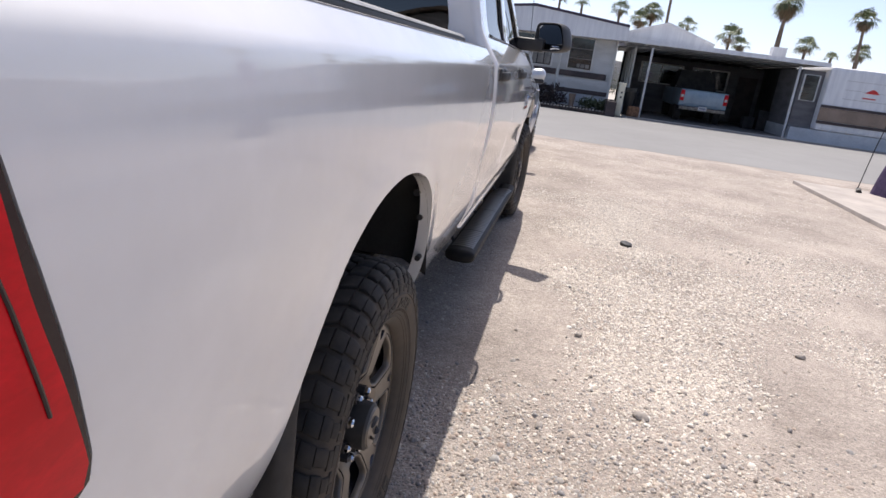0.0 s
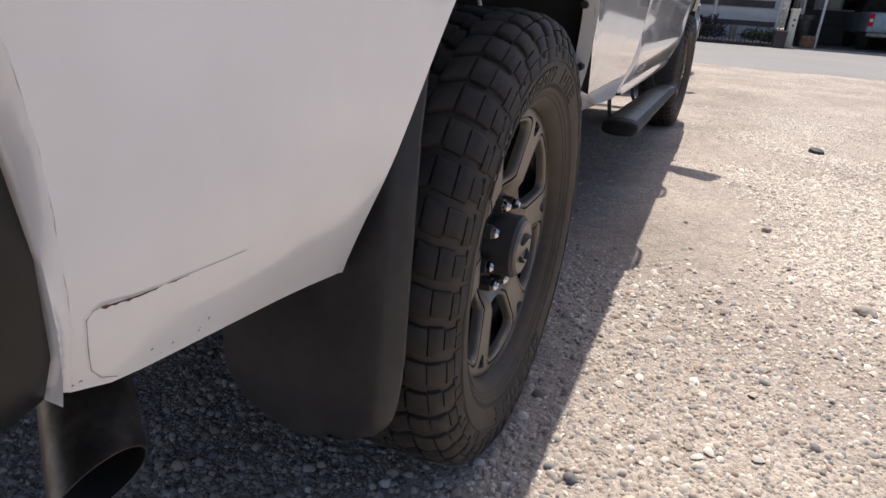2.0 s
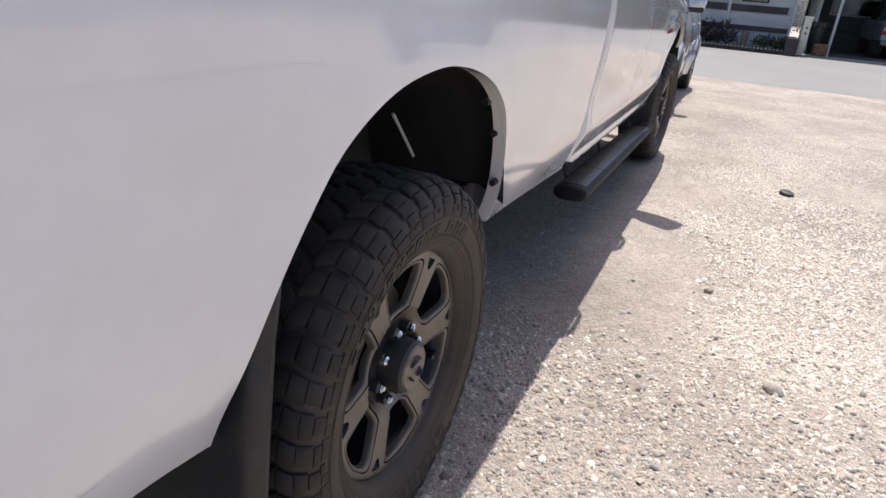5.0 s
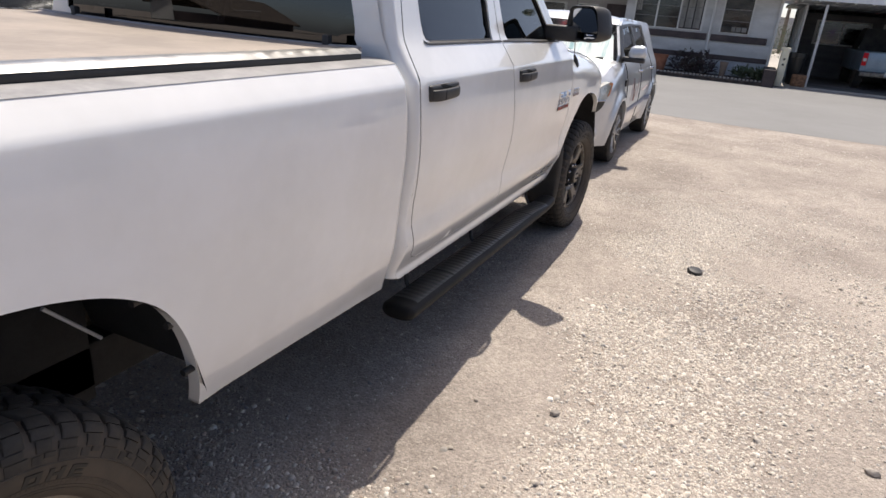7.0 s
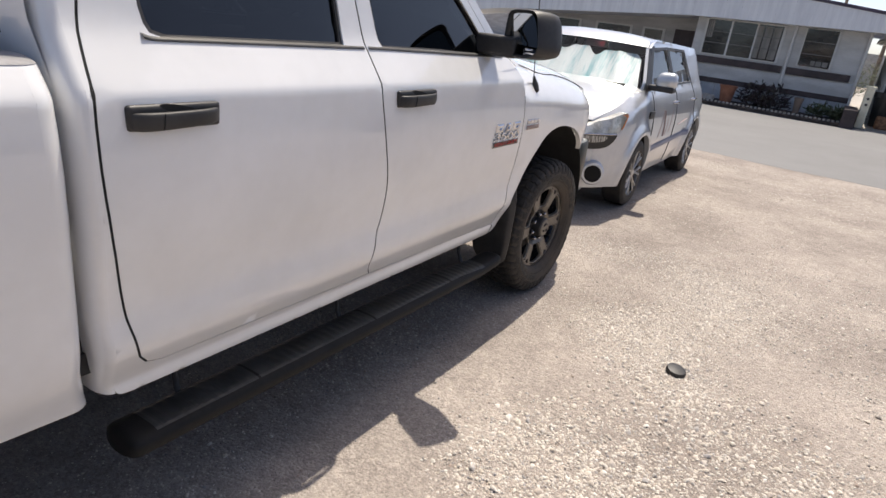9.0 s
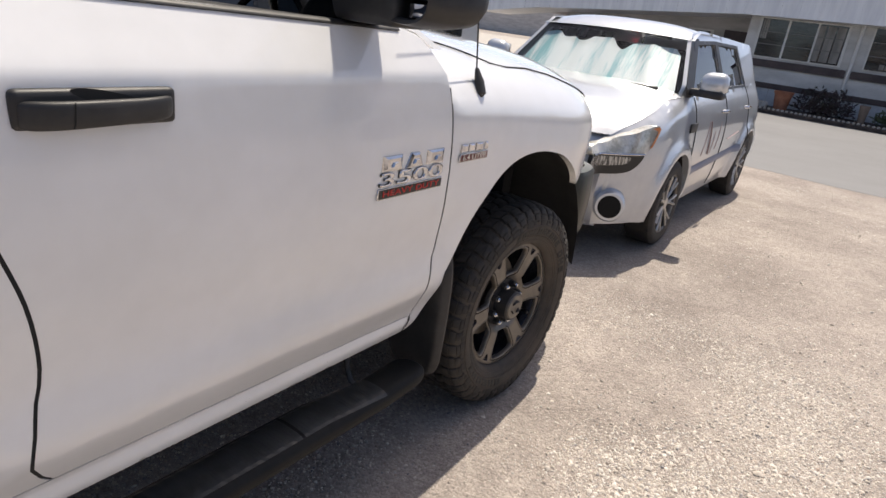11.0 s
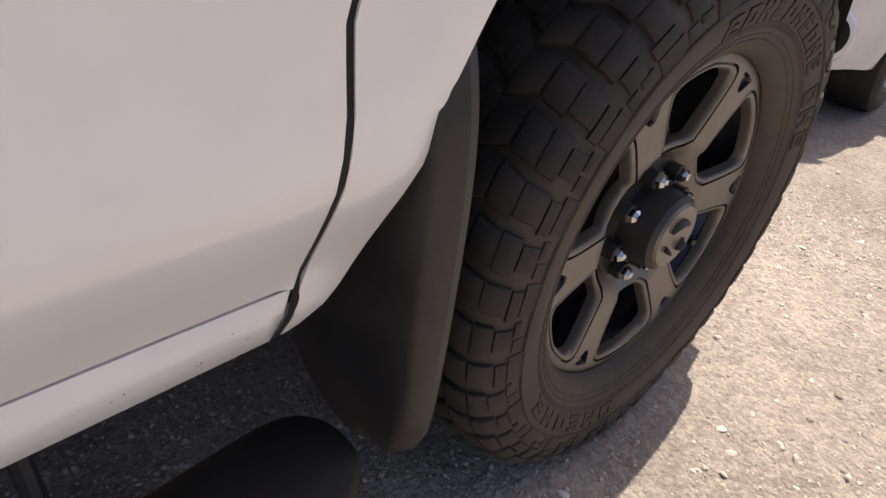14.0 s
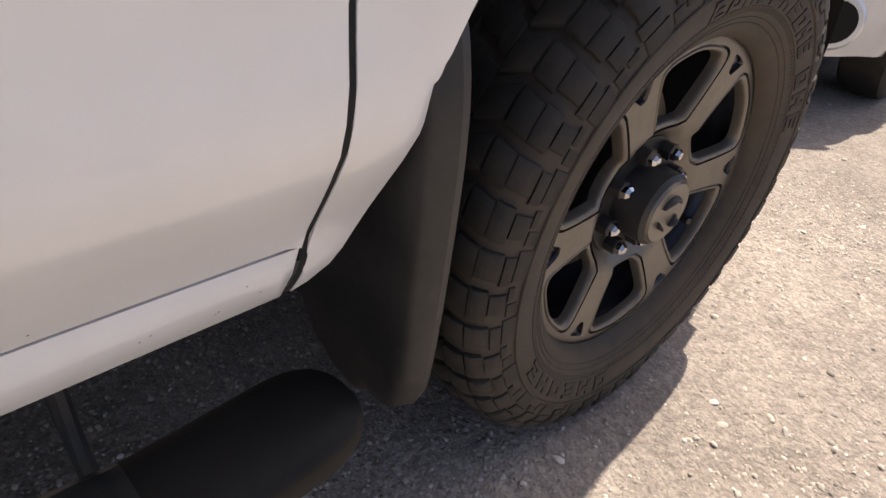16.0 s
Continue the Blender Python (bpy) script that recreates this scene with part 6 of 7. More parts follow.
def gable_roof(parent, line_pts, y0, y1, t, mat, name="roof"):
    bm = bmesh.new()
    rows = [[bm.verts.new((x, y, z + d)) for x, z in line_pts] for y in (y0, y1) for d in (0, t)]
    n = len(line_pts)
    for i in range(n - 1):
        bm.faces.new((rows[0][i], rows[0][i + 1], rows[1][i + 1], rows[1][i]))
        bm.faces.new((rows[1][i], rows[1][i + 1], rows[3][i + 1], rows[3][i]))
        bm.faces.new((rows[2][i], rows[3][i], rows[3][i + 1], rows[2][i + 1]))
        bm.faces.new((rows[0][i], rows[2][i], rows[2][i + 1], rows[0][i + 1]))
    for i in (0, n - 1):
        bm.faces.new((rows[0][i], rows[1][i], rows[3][i], rows[2][i]))
    return part(name, bm, mat, parent, smooth=False)


YH = 23.6
home = thing("mobile_home", "white mobile home with dark brown trim bands", "house", pose(0, 0, 0))
slab(home, "wall", (-2.3, YH, 0.35), (2.62, YH + 12, 2.75), SIDING)
slab(home, "porch_wall", (-9.0, YH + 1.6, 0.0), (-2.3, YH + 1.9, 2.6), GREY_HOME, "shaded grey porch wall")
for x0, x1 in ((-8.2, -6.9), (-6.2, -4.9), (-4.4, -3.7)):
    window_unit(home, x0, x1, YH + 1.6, 0.95, 2.0, 1)
slab(home, "porch_door", (-3.3, YH + 1.55, 0.1), (-2.5, YH + 1.6, 2.1), TRIM_DARK, "dark door")
slab(home, "skirting", (-2.3, YH - 0.012, 0.0), (2.6, YH - 0.002, 0.57), SKIRT, "pale blue panelled skirting")
for x in np.arange(-1.9, 2.6, 0.62):
    slab(home, "skirting_joint", (x, YH - 0.02, 0.02), (x + 0.02, YH - 0.0125, 0.56), GREY_HOME)
boards(home, -2.3, 2.62, YH - 0.001, 0.73, 1.16, 0.2, SIDING)
boards(home, 0.40, 0.82, YH - 0.001, 1.38, 2.6, 0.2, SIDING)
boards(home, 1.86, 2.62, YH - 0.001, 1.38, 2.6, 0.2, SIDING)
slab(home, "trim_band", (-2.3, YH - 0.05, 0.572), (2.62, YH - 0.004, 0.73), TRIM_DARK, "dark brown trim band")
slab(home, "trim_band", (-2.2, YH - 0.06, 1.16), (0.52, YH - 0.004, 1.37), TRIM_DARK, "dark brown trim band")
slab(home, "trim_band", (0.66, YH - 0.06, 1.16), (2.40, YH - 0.004, 1.37), TRIM_DARK, "dark brown trim band")
window_unit(home, -1.98, 0.30, YH, 1.46, 2.50, 3, 2, 0.035)
window_unit(home, 0.89, 1.80, YH, 1.46, 2.54, 1, 2, 0.012)
CURTAIN = mottle(material("faded_curtain", (0.3, 0.29, 0.27), 0.9), (0.16, 0.155, 0.145), (0.26, 0.25, 0.235), 3, stretch=(3, 1, 0.6))
for x0, x1, z0, z1 in ((-1.92, -1.75, 1.95, 2.48), (-0.44, 0.24, 1.50, 2.46), (1.25, 1.72, 1.50, 1.64)):
    bm = bmesh.new()
    surface(bm, lambda u, v: (x0 + (x1 - x0) * u, YH - 0.0585 - 0.003 * math.sin(u * 17), z0 + (z1 - z0) * v), 24, 2)
    part("curtain", bm, CURTAIN, home, "faded curtain behind the pane")
bm = bmesh.new()
tube(bm, [(0.60, YH - 0.07, 0.1), (0.60, YH - 0.07, 2.6)], 0.045, 10)
part("downpipe", bm, FRAME, home)
bm = bmesh.new()
tube(bm, [(2.58, YH - 0.07, 2.6), (2.58, YH - 0.07, 0.45), (2.35, YH - 0.25, 0.2)], 0.04, 10)
part("downpipe", bm, FRAME, home)
roofline = [(-11.5, 2.05), (-9.0, 2.42), (-0.55, 3.42), (2.85, 3.06)]
gable_roof(home, roofline, YH - 0.75, YH + 12, 0.09, ROOF_EDGE)
bm = bmesh.new()
lowline = [(-11.5, 1.7), (-9.0, 2.06), (-2.4, 2.52), (2.85, 2.60)]
for i in range(60):
    x0, x1 = -11.5 + 14.35 * i / 60, -11.5 + 14.35 * (i + 1) / 60
    ht = lambda x: float(np.interp(x, [p[0] for p in roofline], [p[1] for p in roofline]))
    hb = lambda x: float(np.interp(x, [p[0] for p in lowline], [p[1] for p in lowline]))
    g = 0.006 * (i % 2)
    q = [(x0, YH - 0.72 - g, hb(x0)), (x1, YH - 0.72 - g, hb(x1)), (x1, YH - 0.72 - g, ht(x1)), (x0, YH - 0.72 - g, ht(x0))]
    bm.faces.new([bm.verts.new(p) for p in q])
    q = [(x0, YH - 0.72 - g, hb(x0)), (x0, YH + 1.6, hb(x0) + 0.02), (x1, YH + 1.6, hb(x1) + 0.02), (x1, YH - 0.72 - g, hb(x1))]
    bm.faces.new([bm.verts.new(p) for p in q])
part("gable_fascia", bm, FASCIA, home, "white corrugated metal gable fascia", smooth=False)

# planting bed with stones, shrubs and pots
bm = bmesh.new()
box(bm, (-9.0, 21.55, -0.1), (2.80, YH + 0.02, 0.10), 0.02)
single("planting_bed", bm, SOIL, "dark soil planting bed along the home", "garden bed", smooth=False)
bm = bmesh.new()
box(bm, (2.50, 21.5, 0.0), (2.84, YH - 0.1, 0.52), 0.02)
single("planter_wall", bm, TRIM_DARK, "dark low wall at the end of the planting bed", "wall", smooth=False)
for i in range(84):
    bm = bmesh.new()
    bmesh.ops.create_icosphere(bm, subdivisions=1, radius=1.0)
    for v in bm.verts:
        v.co = Vector((v.co.x * 0.045, v.co.y * 0.035, v.co.z * 0.035)) * (1 + 0.25 * noise.noise(v.co * 2 + Vector((i, 0, 0))))
    single("edging_stone", bm, CONCRETE, "pale edging stone of the planting bed", "stone", pose(-6.9 + i * 0.114, 21.85 + 0.03 * math.sin(i * 2.3), 0.125), group="edging stones")


def shrub(x, y, w, h, seed, mat, label, n=420):
    rng = random.Random(seed)
    bm = bmesh.new()
    for _ in range(n):
        a, b, r = rng.uniform(0, math.tau), rng.uniform(0, 1), rng.random() ** 0.4
        p = Vector((w * r * math.cos(a) * math.sqrt(1 - b * b * 0.8), 0.8 * w * r * math.sin(a) * math.sqrt(1 - b * b * 0.8), 0.05 + h * b * r))
        s = rng.uniform(0.04, 0.10)
        d = Vector((rng.uniform(-1, 1), rng.uniform(-1, 1), rng.uniform(-0.3, 1))).normalized()
        e = d.orthogonal().normalized()
        bm.faces.new([bm.verts.new(q) for q in (p, p + s * d + 0.3 * s * e, p + 2 * s * d, p + s * d - 0.3 * s * e)])
    top = thing("shrub", label, "shrub", pose(x, y, 0.1))
    part("foliage", bm, mat, top, smooth=False)
    bm = bmesh.new()
    for k in range(4):
        tube(bm, [(0, 0, -0.05), (0.3 * w * math.cos(k * 1.6), 0.3 * w * math.sin(k * 1.6), 0.5 * h)], 0.012, 5)
    part("stems", bm, TRUNK, top)
    return top


DARK_LEAF = island_colours(material("dark_red_leaves", (0.04, 0.02, 0.02), 0.7), [(0.02, 0.012, 0.012), (0.04, 0.02, 0.02), (0.03, 0.035, 0.02)])
shrub(0.30, 22.9, 0.82, 0.70, 1, DARK_LEAF, "dark reddish shrub in the planting bed", 900)
shrub(-2.0, 22.9, 0.4, 0.45, 2, LEAF, "small green shrub in the planting bed")
shrub(1.9, 22.8, 0.35, 0.35, 3, LEAF, "low dry plant in the planting bed", 300)
shrub(2.35, 22.7, 0.3, 0.3, 4, LEAF, "low dry plant in the planting bed", 260)


def pot(x, y, r, h, mat, label, z=0.1, cat="plant pot"):
    t = thing("plant_pot", label, cat, pose(x, y, z))
    bm = bmesh.new()
    spin(bm, [(0.0, 0.001), (0.0, 0.72 * r), (h * 0.85, r), (h * 0.86, 1.1 * r), (h, 1.1 * r), (h, 0.95 * r), (h * 0.8, 0.9 * r), (h * 0.8, 0.001)], 24, lambda a, q, tt: (q * math.cos(tt), q * math.sin(tt), a))
    part("bowl", bm, mat, t)
    return t


pot(-0.72, 22.75, 0.24, 0.50, TERRACOTTA, "terracotta pot beside the dark shrub")
pot(1.30, 22.8, 0.12, 0.46, BROWN_BAND, "weathered brown clay pot in the planting bed")
pot(3.42, 23.75, 0.25, 1.0, BADGE_BLACK, "tall black pot on the driveway", 0.03)
bm = bmesh.new()
box(bm, (3.36, 22.85, 0.03), (3.78, 23.12, 0.40), 0.05, 3)
single("wicker_box", bm, WICKER, "brown wicker box beside the carport post", "box")
bm = bmesh.new()
for k in range(3):
    tube(bm, [(-1.35 + 0.1 * k, 22.7, 0.1), (-1.33 + 0.1 * k, 22.7, 0.22 + 0.03 * (k == 1)), (-1.32 + 0.1 * k, 22.7, 0.26)], [0.10, 0.085, 0.03], 10)
single("white_rock", bm, CONCRETE, "white rounded rock in the planting bed", "rock")

CREAM = mottle(material("cream_painted_block", (0.62, 0.56, 0.4), 0.8), (0.66, 0.61, 0.46), (0.8, 0.74, 0.58), 3, bump=0.3, bump_scale=40, depth=0.004)
gp = thing("garden_pillar", "cream block pillar beside the planting bed", "pillar", pose(2.98, 22.55, 0.03))
bm = bmesh.new()
box(bm, (-0.10, -0.35, 0.0), (0.10, 0.35, 1.08), 0.012)
part("shaft", bm, CREAM, gp)
bm = bmesh.new()
box(bm, (-0.125, -0.38, 1.082), (0.125, 0.38, 1.15), 0.015)
part("cap", bm, CREAM, gp)
for z in (0.62, 0.78):
    bm = bmesh.new()
    box(bm, (-0.03, -0.362, z), (0.03, -0.352, z + 0.06), 0.004, 1)
    part("vent", bm, BADGE_BLACK, gp)

# carport
port = thing("carport", "white metal carport with slim posts", "carport", pose(0, 0, 0))
PORT_METAL = mottle(material("white_carport_metal", (0.62, 0.62, 0.6), 0.5), (0.5, 0.5, 0.5), (0.64, 0.64, 0.63), 1.5, stretch=(4, 1, 1))
bm = bmesh.new()
low = [(2.95, 2.60), (9.68, 2.57)]
vs = [bm.verts.new((x, y, z + d)) for d in (0.0, 0.1) for y in (23.1, 32.0) for x, z in low]
for q in ((0, 2, 3, 1), (4, 5, 7, 6), (0, 1, 5, 4), (2, 6, 7, 3), (0, 4, 6, 2), (1, 3, 7, 5)):
    bm.faces.new([vs[m] for m in q])
part("roof_sheet", bm, PORT_METAL, port, smooth=False)
for m in range(14):
    x = 3.1 + 0.48 * m
    z = 2.60 - 0.03 * (x - 2.95) / 6.73
    slab(port, "roof_rib", (x - 0.025, 23.12, z - 0.035), (x + 0.025, 31.9, z - 0.004), PORT_METAL)
bm = bmesh.new()
vs = [bm.verts.new(p) for p in ((2.9, 23.0, 2.60), (9.7, 23.0, 2.56), (9.7, 23.0, 2.70), (2.9, 23.0, 2.75), (2.9, 23.1, 2.60), (9.7, 23.1, 2.56), (9.7, 23.1, 2.70), (2.9, 23.1, 2.75))]
for q in ((0, 1, 2, 3), (4, 7, 6, 5), (3, 2, 6, 7), (0, 4, 5, 1)):
    bm.faces.new([vs[i] for i in q])
part("roof_edge", bm, FASCIA, port, "white roof edge", smooth=False)
for x0, x1 in ((3.82, 3.82), (8.86, 8.82)):
    bm = bmesh.new()
    tube(bm, [(x0, 23.2, 0.0), (x1 if x0 > 5 else x0, 23.2, 2.5)], 0.042, 10)
    part("post", bm, PORT_METAL, port)
for y in (24.6, 26, 27.5, 29):
    bm = bmesh.new()
    tube(bm, [(3.35, y, 0.0), (3.35, y, 2.5)], 0.05, 8)
    part("post", bm, FRAME, port)
# near-black cabin material on both walls stands in for the carport's shade
slab(port, "back_wall", (3.4, 31.9, 0), (9.6, 32.1, 2.6), CABIN)
slab(port, "side_wall", (9.5, 26.1, 0), (9.62, 32, 2.55), CABIN)
house2 = thing("white_house", "white gabled home behind the carport", "house", pose(0, 0, 0))
# siding darkened in its colour to stand in for the carport's shade
SHADE_WALL = mottle(material("shade_toned_siding", (0.14, 0.135, 0.14), 0.8), (0.11, 0.107, 0.112), (0.17, 0.166, 0.172), 1.2, stretch=(1, 1, 4))
slab(house2, "wall", (3.5, 30.0, 0.03), (9.6, 31.8, 2.45), SHADE_WALL)
window_unit(house2, 4.2, 6.0, 30.0, 1.35, 2.15, 2)
window_unit(house2, 6.5, 8.0, 30.0, 1.35, 2.15, 2)
slab(house2, "door", (8.5, 29.94, 0.05), (9.3, 30.0, 2.05), TRIM_DARK, "dark door")
gable_roof(house2, [(2.6, 2.95), (4.45, 3.55), (6.3, 2.95)], 25.5, 34, 0.06, FASCIA)
bm = bmesh.new()
bm.faces.new([bm.verts.new(p) for p in ((2.6, 25.6, 2.95), (6.3, 25.6, 2.95), (4.45, 25.6, 3.55))])
bm.faces.new([bm.verts.new(p) for p in ((2.6, 25.62, 2.55), (6.3, 25.62, 2.6), (6.3, 25.62, 2.96), (2.6, 25.62, 2.96))])
part("gable", bm, FASCIA, house2, smooth=False)
slab(house2, "chimney", (10.0, 31.5, 2.6), (10.6, 32.0, 3.6), FASCIA)
bm = bmesh.new()
box(bm, (8.7, 26.3, 0.03), (9.3, 27.0, 0.75), 0.03)
single("storage_crate", bm, CABIN, "dark storage crate under the carport", "crate")
for x, z in ((8.1, 0.5), (8.6, 0.8)):
    bm = bmesh.new()
    box(bm, (x, 25.8, 0.03), (x + 0.4, 26.3, z), 0.03)
    single("storage_box", bm, CABIN, "dark storage box under the carport", "box")

bm = bmesh.new()
# dark floor slab: the deep shade below the roof is painted as its colour
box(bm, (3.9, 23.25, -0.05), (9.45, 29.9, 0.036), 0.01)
single("carport_floor", bm, mottle(material("shade_dark_slab", (0.09, 0.085, 0.08), 0.9), (0.10, 0.094, 0.09), (0.20, 0.187, 0.177), 0.9, detail=8.0), "slab under the carport, its shade put into the colour", "floor", kind="structure")

# pickup under the carport
pk = thing("parked_pickup", "pale blue and white pickup parked under the carport", "truck", pose(6.22, 24.7, 0) @ Matrix.Diagonal((1, 1, 1.12, 1)))
bm = bmesh.new()
box(bm, (-0.88, 0.02, 0.55), (0.88, 2.2, 1.12), 0.05, 3)
box(bm, (-0.88, 2.2, 0.5), (0.88, 4.9, 1.12), 0.06, 3)
part("body", bm, LIGHT_BLUE, pk)
bm = bmesh.new()
box(bm, (-0.72, -0.015, 0.62), (0.72, 0.02, 1.09), 0.02, 2)
part("tailgate", bm, LIGHT_BLUE, pk)
bm = bmesh.new()
surface(bm, lambda u, v: ((2 * u - 1) * (0.80 - 0.14 * v), 2.2 + 0.14 * v, 1.1 + 0.68 * v), 4, 4)
surface(bm, lambda u, v: ((2 * u - 1) * 0.66, 2.34 + 1.1 * v, 1.78), 4, 2)
for s in (-1, 1):
    surface(bm, lambda u, v: (s * (0.82 - 0.16 * v), 2.2 + 1.7 * u - 0.5 * u * v + 0.14 * v, 1.1 + 0.68 * v), 4, 4)
part("cab", bm, CABIN, pk, "dark cab with tinted rear window")
for s in (-1, 1):
    bm = bmesh.new()
    box(bm, (s * 0.80 - 0.07, -0.02, 0.72), (s * 0.80 + 0.07, 0.05, 1.08), 0.015, 2)
    part("tail_light", bm, RED_LENS, pk)
    bm = bmesh.new()
    box(bm, (s * 0.80 - 0.05, -0.028, 0.84), (s * 0.80 + 0.05, -0.018, 0.93), 0.005, 1)
    part("reversing_light", bm, FRAME, pk)
    for y in (1.0, 4.1):
        bm = bmesh.new()
        tube(bm, [(s * 0.62, y, 0.36), (s * 0.86, y, 0.36)], 0.36, 24)
        part("wheel", bm, RUBBER, pk)
bm = bmesh.new()
box(bm, (-0.85, -0.14, 0.42), (0.85, 0.0, 0.56), 0.03, 3)
part("bumper", bm, STEEL, pk)
bm = bmesh.new()
box(bm, (-0.16, -0.15, 0.46), (0.16, -0.142, 0.60), 0.004, 1)
part("number_plate", bm, FRAME, pk, "pale number plate")
bm = bmesh.new()
box(bm, (-0.11, -0.156, 0.51), (0.11, -0.1515, 0.55))
part("plate_bar", bm, DECAL_BLUE, pk)

# trailer home at the right end of the carport
tr = thing("trailer_home", "white trailer home with a brown band and dark lines", "trailer", pose(0, 0, 0))
slab(tr, "body", (9.72, 22.9, 0.45), (19.0, 26.0, 2.60), FASCIA, bevel=0.12)
slab(tr, "skirt", (8.95, 22.95, 0.03), (19.0, 25.9, 0.45), SKIRT)
# trailer end takes the same darkened siding: its shade is in the colour
slab(tr, "side_panel", (8.98, 23.35, 0.45), (9.74, 25.9, 2.42), SHADE_WALL, "shaded end of the trailer under the carport roof")
slab(tr, "dark_line", (9.7, 22.86, 1.24), (19.0, 22.896, 1.33), TRIM_DARK)
slab(tr, "brown_band", (9.7, 22.87, 0.80), (19.0, 22.897, 1.235), BROWN_BAND, "brown painted band")
slab(tr, "dark_line", (9.7, 22.86, 0.69), (19.0, 22.896, 0.79), TRIM_DARK)
window_unit(tr, 9.08, 9.58, 23.35, 1.40, 2.25, 1, 0, 0.02)
for z in (1.6, 1.9, 2.2):
    slab(tr, "panel_joint", (10.3, 22.892, z - 0.006), (19, 22.898, z + 0.006), GREY_HOME)
bm = bmesh.new()
bm.faces.new([bm.verts.new(p) for p in ((10.95, 22.885, 1.86), (11.40, 22.885, 1.86), (11.30, 22.885, 1.96), (11.18, 22.885, 2.01), (11.05, 22.885, 1.94))])
part("red_mark", bm, RED_SIGN, tr)
slab(tr, "red_bar", (10.90, 22.88, 1.68), (11.32, 22.889, 1.715), RED_SIGN)


def palm(x, y, h, crown, seed, skirt=1.0, lean=0.0):
    rng = random.Random(seed)
    t = thing("palm_tree", "tall fan palm with a shaggy dry skirt", "palm tree", pose(x, y, 0))
    bm = bmesh.new()
    tube(bm, [(lean * (k / 8) ** 2, 0, h * k / 8) for k in range(9)], [0.17 - 0.06 * k / 8 for k in range(9)], 10)
    part("trunk", bm, TRUNK, t)
    top = Vector((lean, 0, h))

    def fronds(n, lo, hi, size, droop):
        bm = bmesh.new()
        for _ in range(n):
            a, el = rng.uniform(0, math.tau), radians(rng.uniform(lo, hi))
            d = Vector((math.cos(a) * math.cos(el), math.sin(a) * math.cos(el), math.sin(el)))
            sd = d.cross(Vector((0, 0, 1)))
            sd = sd.normalized() if sd.length > 0.01 else Vector((1, 0, 0))
            up = sd.cross(d)
            stem = top + d * size * 0.45 * rng.uniform(0.6, 1.1)
            bm.faces.new([bm.verts.new(p) for p in (top, stem + sd * 0.03, stem - sd * 0.03)])
            for k in range(9):
                f = radians(-80 + 20 * k)
                e = d * math.cos(f) + sd * math.sin(f)
                ln = size * rng.uniform(0.45, 0.65)
                tip = stem + e * ln - Vector((0, 0, droop * ln))
                m = stem + e * ln * 0.55 + up * 0.03
                w = up.cross(e).normalized() * ln * 0.065
                bm.faces.new([bm.verts.new(p) for p in (stem, m + w, tip, m - w)])
        return bm
    part("crown", fronds(int(26 * crown), -25, 78, 1.25 * crown, 0.42), PALM, t, "green fan fronds", smooth=False)
    if skirt:
        part("dry_skirt", fronds(int(30 * skirt), -78, -20, 0.85 * crown, 0.5), THATCH, t, "dry hanging fronds", smooth=False)
    return t


for x, y, h, c, sk, ln in ((18.1, 62, 9.3, 1.55, 1.5, 0.25), (18.7, 63, 8.8, 1.25, 1.2, -0.1), (25.1, 62, 8.7, 1.35, 1.3, -0.3), (25.5, 63, 6.0, 1.15, 0.5, 0), (14.2, 62, 6.2, 1.35, 0.2, 0), (15.5, 63, 5.6, 1.0, 0.3, 0),
                        (10.4, 62, 6.6, 1.05, 0, 0), (4.2, 62, 7.4, 1.05, 0.3, 0), (6.1, 62, 6.7, 1.2, 0.5, 0), (7.2, 63, 7.5, 1.35, 0.6, 0), (0.7, 62, 7.7, 0.9, 0, 0), (20.7, 62, 6.0, 1.2, 0.2, 0), (23.3, 63, 5.4, 0.8, 0, 0), (-1.4, 62, 7.7, 0.9, 0, 0), (27.6, 48, 8.0, 1.6, 0.8, 0)):
    palm(x, y, h, 0.84 * c, int(x * 10 + y), sk, ln)
bm = bmesh.new()
tube(bm, [(8.4, 60, 0), (8.2, 60, 9.6)], [0.16, 0.11], 10)
single("utility_pole", bm, TRUNK, "weathered wooden utility pole", "pole")
bm = bmesh.new()
for k, (x, y, w, h) in enumerate(((3.0, 45, 1.3, 2.2), (4.4, 52, 1.6, 2.6), (2.2, 58, 2.0, 3.0), (5.5, 60, 1.8, 2.6))):
    shrub(x, y, w, h, 20 + k, LEAF, "dusty green bush beyond the driveway", 700)
bm.free()
bm = bmesh.new()
box(bm, (-60, 78, 0), (90, 80, 3.2))
single("far_wall", bm, GREY_HOME, "distant row of pale homes", "wall", kind="structure", smooth=False)

# behind and beside the camera: homes that the paint and the glass reflect
for name, x0, x1, y0, y1, mat, lab in (("neighbour_home", 10.5, 14.5, -9.0, 7.5, GREY_HOME, "grey-sided home beside the concrete slab"), ("neighbour_home", -9.5, -5.0, 1.0, 13.0, SIDING, "white-sided home beside the parked truck")):
    hm = thing(name, lab, "house", pose(0, 0, 0))
    slab(hm, "wall", (x0, y0, 0), (x1, y1, 2.5), mat)
    xf = x0 if x0 > 0 else x1
    gable_roof(hm, [(x0 - 0.4, 2.5), ((x0 + x1) / 2, 3.35), (x1 + 0.4, 2.5)], y0 - 0.3, y1 + 0.3, 0.1, SHINGLE)
    for y in (y0 + 2, y0 + 6, y0 + 10):
        slab(hm, "window", (xf - 0.03, y, 1.0), (xf + 0.03, y + 1.4, 2.0), WINDOW)
    for k in range(12):
        slab(hm, "siding_joint", (xf - 0.012, y0, 0.2 * k + 0.19), (xf + 0.012, y1, 0.2 * k + 0.2), mat)
